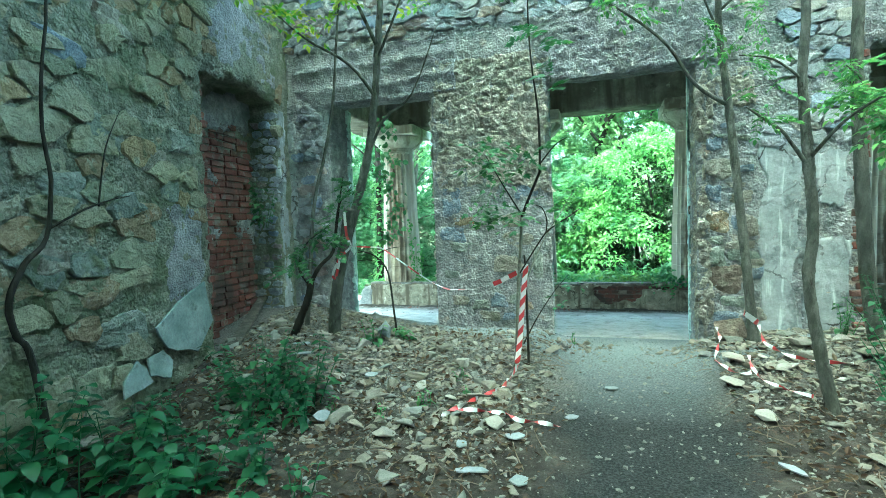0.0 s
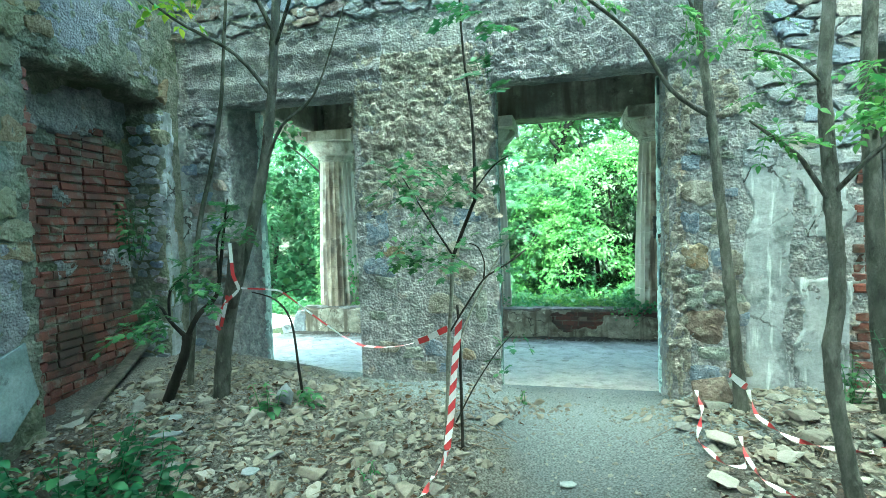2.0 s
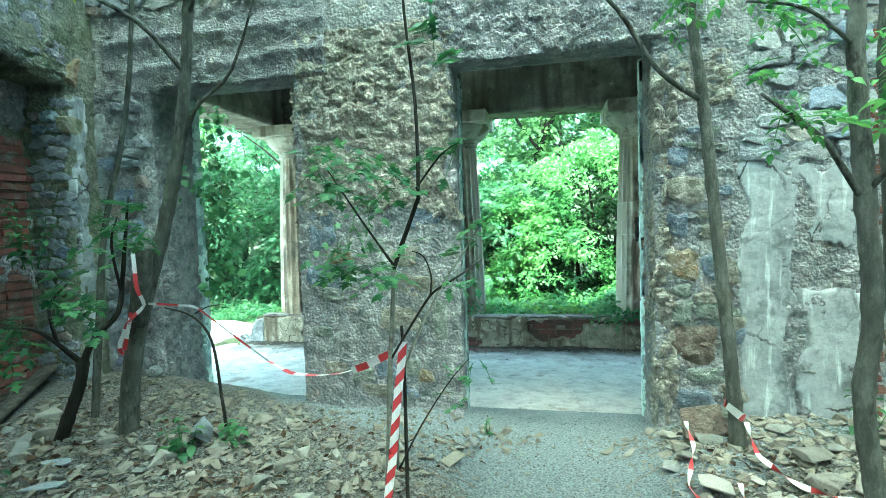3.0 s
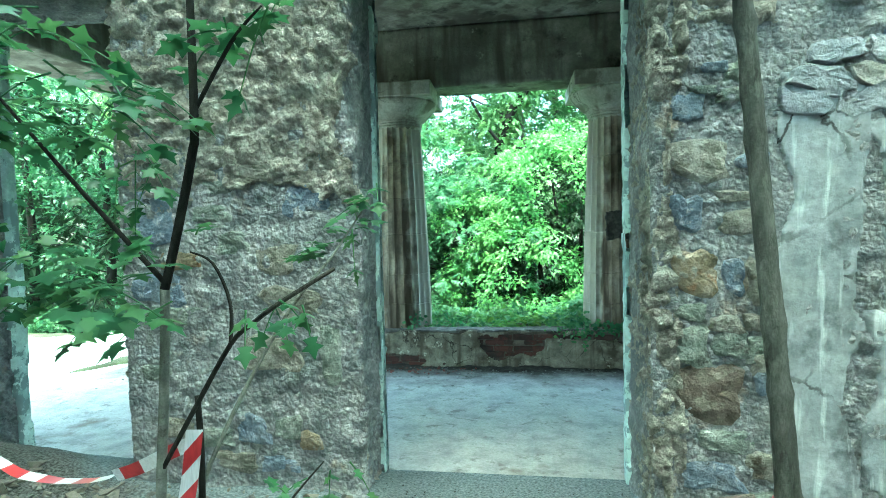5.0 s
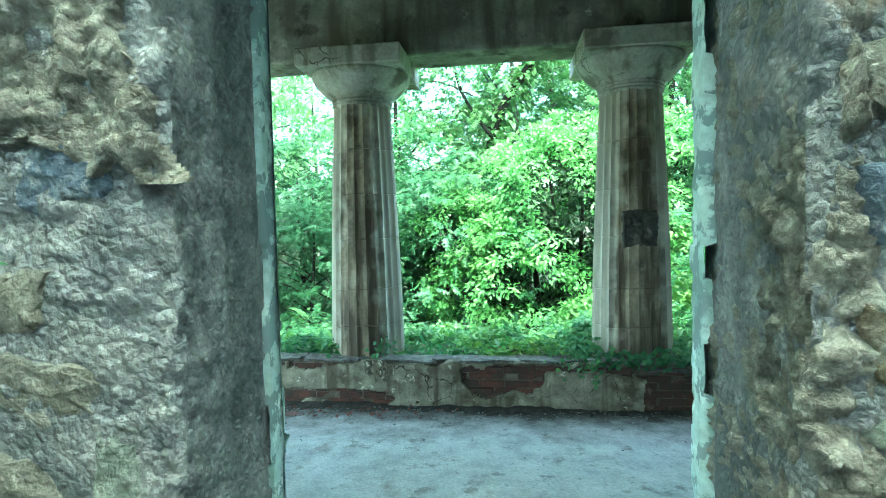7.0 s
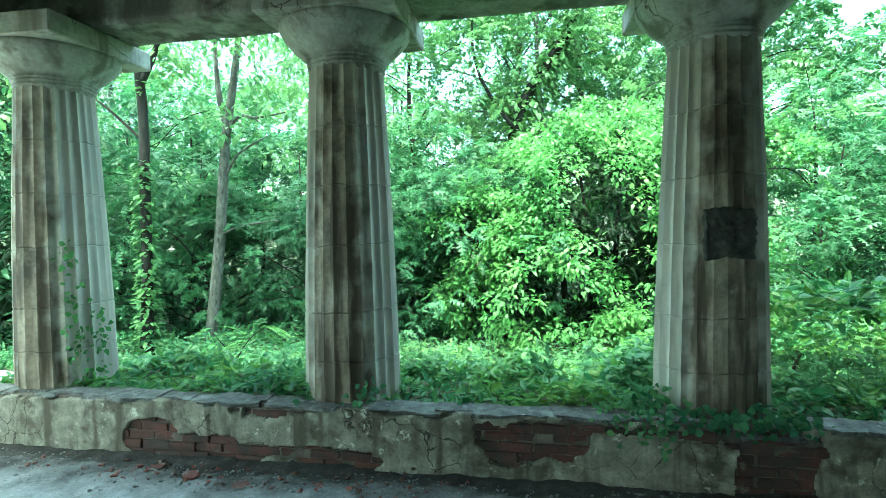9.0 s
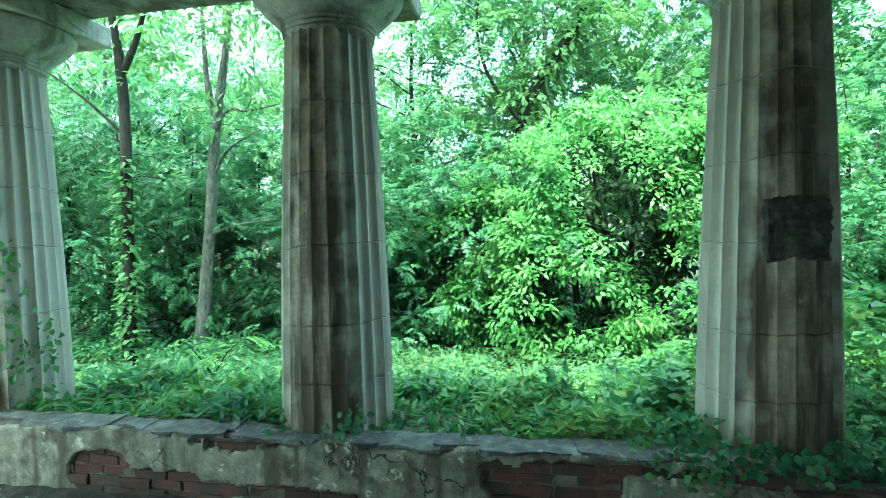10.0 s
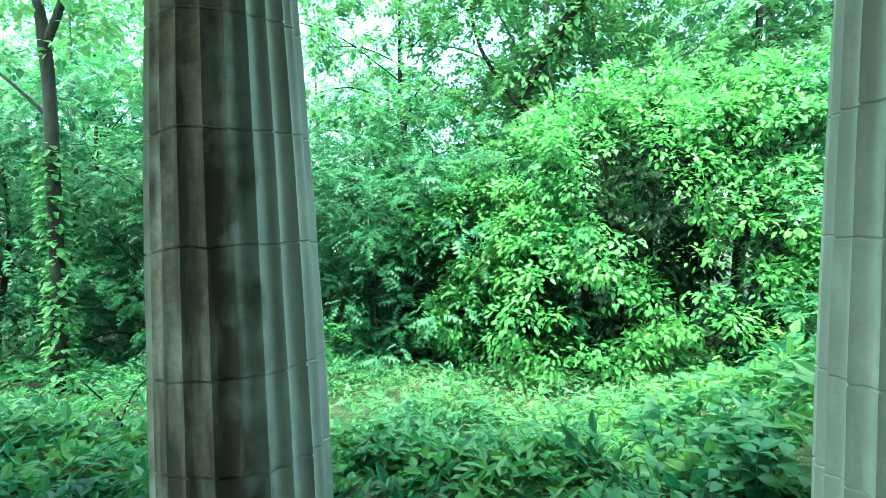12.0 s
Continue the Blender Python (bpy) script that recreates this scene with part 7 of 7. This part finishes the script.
# ---- low plants in the room ----
def plant(name, label, x, y, h, n_stem, leaf_len, mat, seed, ratio=0.55, wide=0.5, category="plant", z=None, group="room plants"):
    """An upright weed: thin stems with paired leaves all the way up."""
    rng = np.random.default_rng(seed)
    z = gz(x, y) if z is None else z
    t = tagged(new(name), label, category, group)
    t.location = (x, y, z)
    stems, b, d, u, L = [], [], [], [], []
    for _ in range(n_stem):
        a = rng.uniform(0, 6.28)
        r = wide * h * rng.random() ** 0.6
        hh = h * rng.uniform(0.55, 1.1)
        foot = np.array([math.cos(a) * r * 0.4, math.sin(a) * r * 0.4, -0.03])
        top = np.array([math.cos(a) * r, math.sin(a) * r, hh])
        mid = (foot + top) / 2 + rng.normal(0, 0.02, 3)
        stems.append(tube([foot, mid, top], [0.005, 0.004, 0.002], 4))
        nodes = max(3, int(hh / 0.06))
        for k in range(nodes):
            s = 0.25 + 0.75 * k / (nodes - 1)
            c = foot + (top - foot) * s + (mid - (foot + top) / 2) * 4 * s * (1 - s)
            a2 = rng.uniform(0, 6.28)
            for sg in (0, math.pi):
                b.append(c)
                d.append((math.cos(a2 + sg), math.sin(a2 + sg), rng.uniform(-0.5, 0.25)))
                u.append((rng.normal(0, 0.2), rng.normal(0, 0.2), 1))
                L.append(leaf_len * rng.uniform(0.6, 1.15) * (1.15 - 0.5 * s))
    L = np.array(L)
    for st in stems:
        place("stem", mesh_from("stem", *st, mat), t)
    place("foliage", mesh_from("foliage", *leaves(np.array(b), np.array(d, float), np.array(u, float), L, L * ratio, 0.2, True), mat), t)
    return t


LEAFWEED = leaf_material("weed_leaves", [(0.0136, 0.063, 0.0297), (0.0239, 0.0941, 0.0394), (0.0409, 0.126, 0.046)])
for k, (x, y, h, n, ll) in enumerate(((-2.55, 3.25, 0.55, 9, 0.12), (-2.3, 3.4, 0.5, 8, 0.12), (-2.75, 3.55, 0.45, 7, 0.11), (-2.1, 3.15, 0.32, 6, 0.1), (-2.45, 2.95, 0.4, 7, 0.11),
                                      (-2.5, 2.35, 0.45, 8, 0.14), (-2.2, 2.1, 0.4, 7, 0.14), (-2.9, 2.3, 0.4, 7, 0.14), (-1.95, 2.35, 0.3, 6, 0.12), (-2.6, 1.8, 0.5, 8, 0.16), (-2.15, 1.65, 0.4, 7, 0.15),
                                      (1.95, 4.15, 0.5, 9, 0.08), (2.05, 3.75, 0.5, 9, 0.08), (1.75, 3.6, 0.35, 8, 0.07), (2.2, 4.6, 0.6, 9, 0.08), (1.8, 3.15, 0.3, 7, 0.08), (-1.7, 1.9, 0.25, 5, 0.12), (-3.0, 1.75, 0.6, 7, 0.14), (-3.05, 2.7, 0.3, 5, 0.1), (-1.6, 2.25, 0.2, 4, 0.09))):
    plant("weed", "dark green broad-leaved weeds growing from the litter", x, y, h, n, ll, LEAFWEED, 500 + k, 0.6, 0.85)
for k, (x, y, h, n, ll) in enumerate(((-2.28, 4.62, 0.28, 5, 0.1), (-1.35, 3.55, 0.13, 4, 0.07), (-1.6, 3.3, 0.12, 4, 0.06), (-1.2, 4.0, 0.1, 3, 0.06), (-2.0, 3.35, 0.12, 3, 0.06), (-1.05, 3.75, 0.08, 3, 0.05),
                                      (1.95, 5.3, 0.35, 6, 0.09), (2.1, 4.4, 0.45, 7, 0.1), (1.9, 3.9, 0.4, 6, 0.09), (2.2, 3.6, 0.5, 7, 0.1), (1.7, 3.3, 0.3, 5, 0.09), (2.4, 4.9, 0.4, 6, 0.1), (-0.35, 5.55, 0.12, 3, 0.05))):
    plant("weed", "small fresh green weed among rubble", x, y, h, n, ll, LEAFNEAR, 560 + k)
for k, (x, y, h, n) in enumerate(((1.0, 10.55, 0.45, 7), (0.75, 10.9, 0.4, 6), (1.2, 10.75, 0.5, 7), (0.95, 11.3, 0.6, 7), (1.9, 10.8, 0.5, 7), (2.4, 10.7, 0.5, 7), (3.0, 10.9, 0.6, 7))):
    plant("weed", "broad-leaved dark green weed behind the parapet", x, y, h, n, 0.14, LEAFLOW, 600 + k, 0.7, 0.6, z=0.1 - 0.3 * max(0, y - 10.6), group="outside weeds")
plant("creeper", "green creeper hanging on the niche", -3.75, 4.9, 0.5, 7, 0.11, LEAFNEAR, 590, z=1.55)

# ---- undergrowth outside ----
def undergrowth(name, n, area, fz, height, length, mat, label, seed, mask=None, ratio=0.4, simple=False):
    rng = np.random.default_rng(seed)
    x, y = rng.uniform(area[0], area[1], n), rng.uniform(area[2], area[3], n)
    if mask is not None:
        k = mask(x, y)
        x, y = x[k], y[k]
    p = np.stack([x, y, 0 * x], 1)
    hmax = height * (0.5 + 0.4 * vnoise(p, 1.1) + 0.45 * vnoise(p, 0.3))
    z = fz(x, y) + np.maximum(hmax, 0.08) * rng.random(len(x)) ** 0.5
    d = rng.normal(0, 1, (len(x), 3))
    d[:, 2] = rng.normal(0.1, 0.5, len(x))
    L = length * rng.uniform(0.5, 1.3, len(x))
    v, f = leaves(np.stack([x, y, z], 1), d, np.array([0, 0, 1.0]) + rng.normal(0, 0.4, d.shape), L, L * ratio, simple=simple)
    return tagged(place(name, mesh_from(name, v, f, mat, smooth=False)), label, "undergrowth", kind="stuff")


not_road = lambda x, y: ~((x < -4.6) & (y < 11.7 + 0.4 * np.sin(x * 2)) & (y > 4))
bank = lambda x, y: outside_z(x, y) + 1.0 * np.clip((x - 0.3) / 1.8, 0, 1) * np.clip((15 - y) / 3, 0, 1)
undergrowth("undergrowth_edge", 15000, (-4.8, 6.0, 9.82, 11.2), lambda x, y: np.interp(y, [9.8, 10.6, 11.2], [0.2, 0.18, -0.02]), 0.3, 0.1, LEAFBANK, "weeds crowding over the parapet", 60, None, 0.5)
undergrowth("undergrowth", 17000, (-4.2, 1.6, 10.7, 13.2), outside_z, 0.6, 0.11, LEAFLOW, "bright low weeds behind the parapet", 61, not_road, 0.42)
undergrowth("undergrowth_bank", 9000, (0.4, 6.5, 10.5, 13.8), bank, 0.42, 0.13, LEAFBANK, "broad pointed leaves of weeds heaped on a bank", 64, None, 0.5)
undergrowth("undergrowth_far", 17000, (-3.2, 13, 12.6, 16.2), outside_z, 0.45, 0.12, LEAFLOW, "dense green undergrowth", 62, lambda x, y: ~((x > 0.6) & (x < 5) & (y < 13.8)), 0.4, True)
# darker leaves here stand in for the shade of the trees
undergrowth("undergrowth_shade", 15000, (-14, -2.6, 11.6, 16.4), outside_z, 0.6, 0.13, LEAFNEAR, "undergrowth under the trees, their shade in its deep green", 66, not_road, 0.4)
undergrowth("undergrowth_wood", 16000, (-22, 20, 16.5, 26), outside_z, 1.0, 0.2, LEAFDARK, "dark green undergrowth of the wood", 63, None, 0.5, True)
rng = np.random.default_rng(65)
blades = []
for k in range(420):
    x, y = rng.uniform(-3.6, 1.9), rng.uniform(10.9, 13.6)
    if vnoise(np.array([[x, y, 4.0]]), 0.8)[0] < -0.15:
        continue
    z, h = float(outside_z(np.array([x]), np.array([y]))[0]), rng.uniform(0.35, 0.75)
    m = int(h / 0.05)
    t = np.linspace(0.2, 1, m)[:, None]
    lean = rng.normal(0, 0.1, 2)
    c = np.array([x, y, z]) + t * np.array([lean[0], lean[1], h])
    a = np.arange(m) * 2.4 + rng.uniform(0, 6)
    d = np.stack([np.cos(a), np.sin(a), 0.35 - 0.7 * rng.random(m)], 1)
    L = rng.uniform(0.09, 0.16, m) * (1.15 - 0.5 * t[:, 0])
    blades.append(leaves(c, d, np.array([0, 0, 1.0]) + rng.normal(0, 0.2, (m, 3)), L, L * 0.26))
tagged(place("tall_herbs", mesh_from("tall_herbs", *join(blades), LEAFLOW, smooth=False)), "upright pale green herbs with narrow leaves", "undergrowth", kind="stuff")


def ivy(name, label, centre_pts, n, spread, length, seed, mat=None):
    rng = np.random.default_rng(seed)
    c = np.array(centre_pts, float)
    p = c[rng.integers(0, len(c), n)] + rng.normal(0, 1, (n, 3)) * np.array(spread)
    d = rng.normal(0, 1, (n, 3)) * np.array([1, 0.6, 0.7]) + np.array([0, -0.2, -0.4])
    L = length * rng.uniform(0.6, 1.3, n)
    v, f = leaves(p, d, np.array([0, -0.8, 0.6]) + rng.normal(0, 0.4, (n, 3)), L, L * 0.75, 0.15, True)
    return tagged(place(name, mesh_from(name, v, f, mat or LEAFNEAR)), label, "ivy")


ivy("ivy", "dark ivy hanging from the trunk in the opening", [(-2.3, 5.15, 2.62), (-2.24, 5.18, 2.5), (-2.3, 5.12, 2.3), (-2.22, 5.16, 2.2), (-2.3, 5.14, 2.0), (-2.26, 5.16, 1.85), (-2.34, 5.0, 2.1), (-2.24, 5.14, 1.5), (-2.2, 5.16, 1.66), (-2.28, 5.1, 1.36)], 210, (0.05, 0.06, 0.05), 0.062, 75)
ivy("ivy", "ivy climbing the fluted column", [(-3.84 - 0.006 * k, 9.88, 0.35 + 0.1 * k) for k in range(13)] + [(-3.76, 10.0, 0.35 + 0.08 * k) for k in range(8)], 170, (0.035, 0.05, 0.07), 0.055, 71, LEAF)
ivy("ivy", "dark ivy heaped at the foot of the column", [(1.25 + 0.12 * k, 9.62, 0.36) for k in range(7)], 190, (0.1, 0.04, 0.045), 0.055, 72)
ivy("ivy", "green ivy hanging over the parapet", [(0.95, 9.62, 0.36), (1.0, 9.58, 0.3), (0.7, 9.6, 0.35), (0.98, 9.57, 0.2), (0.85, 9.7, 0.42), (1.05, 9.7, 0.45)], 140, (0.09, 0.03, 0.06), 0.05, 73, LEAFLOW)
ivy("ivy", "small ivy sprig at the foot of the column", [(-1.6, 9.62, 0.38), (-1.15, 9.6, 0.4), (-1.05, 9.62, 0.45)], 36, (0.05, 0.02, 0.05), 0.055, 74)

# ---- the two trunks opposite the left bay ----
def lone_tree(label, bark, limbs, crown_at, n_clumps, mat, seed, extra_leaves=None):
    rng = np.random.default_rng(seed)
    t = tagged(new("forest_tree"), label, "tree", "forest trees")
    for nm, pts, radii in limbs:
        place(nm, mesh_from(nm, *tube(pts, radii, 8, 0.01), bark), t)
    c = np.array(crown_at, float)
    p = c[rng.integers(0, len(c), n_clumps)] + rng.normal(0, 1, (n_clumps, 3)) * np.array([1.0, 0.9, 0.6])
    o = rng.normal(0, 1, p.shape)
    o /= np.linalg.norm(o, axis=1, keepdims=True)
    place("crown", mesh_from("crown", *shell_leaves(rng, p, o, 0.35, 34, 0.14), mat, smooth=False), t)
    if extra_leaves is not None:
        place("ivy", mesh_from("ivy", *extra_leaves(rng), LEAFFAR, smooth=False), t, "ivy on the trunk")
    return t


def trunk_ivy(rng):
    n = 800
    s = rng.uniform(-0.7, 2.9, n)
    a = rng.uniform(0, 6.28, n)
    r = 0.09 + 0.08 * rng.random(n)
    p = np.stack([-6.5 + r * np.cos(a), 13.9 + r * np.sin(a), s], 1)
    d = np.stack([np.cos(a), np.sin(a), rng.uniform(-1, 0.2, n)], 1)
    L = rng.uniform(0.08, 0.15, n)
    return leaves(p, d, np.stack([np.cos(a), np.sin(a), 0.5 + 0 * a], 1), L, L * 0.7)


lone_tree("dark ivy-clad trunk with a high light crown", DARKBARK,
          [("trunk", [(-6.6, 13.9, -1.1), (-6.5, 13.9, 0.7), (-6.47, 13.9, 2.24), (-6.45, 13.9, 3.55), (-6.5, 13.9, 4.42), (-6.57, 13.9, 4.95), (-6.8, 13.9, 6.2)], [0.14, 0.09, 0.085, 0.082, 0.078, 0.06, 0.03]),
           ("branch", [(-6.45, 13.9, 4.25), (-6.18, 13.9, 4.74), (-5.97, 13.9, 5.3)], [0.06, 0.05, 0.02]), ("branch", [(-6.47, 13.9, 3.25), (-7.1, 13.8, 3.86), (-7.9, 13.7, 4.45)], [0.03, 0.022, 0.008])],
          [(-6.8, 13.9, 5.9), (-5.9, 13.6, 5.5), (-7.8, 13.7, 4.9), (-6.3, 13.2, 6.3)], 90, LEAFFAR, 81, trunk_ivy)
lone_tree("slender pale grey tree with crooked side branches", BARK,
          [("trunk", [(-6.47, 15.3, -1.4), (-6.24, 15.3, -0.3), (-5.98, 15.3, 1.58), (-5.84, 15.3, 3.01), (-5.73, 15.3, 3.81), (-5.48, 15.3, 5.19), (-5.3, 15.3, 6.8)], [0.16, 0.12, 0.105, 0.095, 0.088, 0.065, 0.03]),
           ("branch", [(-5.75, 15.3, 3.7), (-5.92, 15.3, 4.53), (-5.98, 15.3, 6.2)], [0.07, 0.055, 0.02]), ("branch", [(-5.75, 15.3, 3.65), (-5.4, 15.2, 3.9), (-5.09, 15.2, 3.85), (-4.4, 15.1, 3.9)], [0.04, 0.03, 0.025, 0.01]),
           ("branch", [(-5.85, 15.3, 2.7), (-5.45, 15.2, 3.18), (-4.8, 15.2, 3.5)], [0.035, 0.025, 0.01]), ("branch", [(-5.95, 15.3, 1.6), (-5.39, 15.2, 1.77), (-4.6, 15.1, 1.85)], [0.03, 0.02, 0.01])],
          [(-5.4, 15.2, 6.3), (-4.7, 15.0, 5.0), (-6.1, 15.4, 5.8), (-4.6, 15.2, 4.1)], 90, LEAFFAR, 82)


def leaning_ivy(rng):
    n = 2600
    s_ = rng.random(n)
    c = np.stack([np.interp(s_, [0, 0.35, 0.65, 0.85, 1], [-0.9, -0.5, -0.1, 0.95, 1.6]), 20 + 0 * s_, np.interp(s_, [0, 0.35, 0.65, 0.85, 1], [-1, 2, 4.7, 6.4, 7.6])], 1)
    o = rng.normal(0, 1, (n, 3))
    o /= np.linalg.norm(o, axis=1, keepdims=True)
    p = c + o * (0.18 + 0.5 * rng.random(n) ** 2)[:, None] * (1 + 0.5 * vnoise(c * 1.0, 0.7))[:, None]
    L = rng.uniform(0.12, 0.22, n)
    return leaves(p, o + np.array([0, 0, -0.6]), o + np.array([0, -0.2, 0.4]), L, L * 0.7)


lone_tree("dark leaning trunk wrapped in thick ivy", DARKBARK,
          [("trunk", [(-0.9, 20, -1.2), (-0.5, 20, 2), (-0.1, 20, 4.7), (0.95, 20, 6.4), (1.6, 20, 7.6), (2.2, 20, 9.5)], [0.2, 0.17, 0.15, 0.12, 0.1, 0.04]),
           ("branch", [(-0.2, 19.8, 4.2), (-1.1, 19.6, 5.6), (-1.3, 19.5, 7.0), (-0.9, 19.4, 8.2)], [0.06, 0.045, 0.03, 0.015])],
          [(-1.2, 19.5, 6.8), (1.6, 20, 7.6), (-0.6, 19.6, 5.4)], 46, LEAFFAR, 84, leaning_ivy)


# white flower heads and a feathery shrub beyond the right bay
FLOWER = leaf_material("white_petals", [(0.4, 0.46, 0.4), (0.5, 0.54, 0.47)], 0.6)
for k, (x, y, z) in enumerate(((4.6, 13.4, 0.6), (4.9, 13.6, 0.7), (5.2, 13.5, 0.5), (5.35, 13.2, 0.65), (4.3, 13.8, 0.55))):
    rng = np.random.default_rng(900 + k)
    t = tagged(new("flowering_weed"), "tall green weed with a white flower head", "plant", "flowering weeds")
    t.location = (x, y, -0.7)
    place("stem", mesh_from("stem", *tube([(0, 0, 0), (0.03, 0, (z + 0.7) * 0.5), (0, 0.02, z + 0.7)], [0.008, 0.006, 0.003], 5), LEAFLOW), t)
    bm = bmesh.new()
    bmesh.ops.create_icosphere(bm, subdivisions=4, radius=1.0)
    for vt in bm.verts:
        q = vt.co * 9 + Vector((k * 3.0, 0, 0))
        vt.co = vt.co * (0.75 + 0.55 * noise.noise(q) + 0.5 * noise.noise(q * 2.3))
        vt.co = Vector((vt.co.x * 0.045, vt.co.y * 0.045 + 0.02, vt.co.z * 0.085 + z + 0.75))
    part("flower_head", bm, FLOWER, t, "white flower head")
room_tree("sapling", "feathery young locust shoots beyond the parapet", DARKBARK,
          [("trunk", [(-3.3, 11.6, -0.5), (-3.35, 11.5, 0.1), (-3.5, 11.3, 0.5)], [0.014, 0.01, 0.004]), ("branch", [(-3.35, 11.5, 0.1), (-3.1, 11.4, 0.4), (-2.9, 11.4, 0.55)], [0.008, 0.006, 0.003])],
          [([(-3.5, 11.3, 0.5), (-3.4, 11.4, 0.35), (-2.9, 11.4, 0.55), (-3.15, 11.4, 0.4)], 5, 0.35, 9, 0.05)], LEAF, 51)
room_tree("sapling", "feathery young locust shoots beyond the parapet", DARKBARK,
          [("trunk", [(-1.9, 12.2, -0.5), (-1.95, 12.2, 0.3), (-1.9, 12.1, 0.8)], [0.012, 0.009, 0.004])],
          [([(-1.9, 12.1, 0.8), (-1.95, 12.2, 0.5), (-1.9, 12.2, 0.65)], 6, 0.35, 9, 0.05)], LEAF, 52)
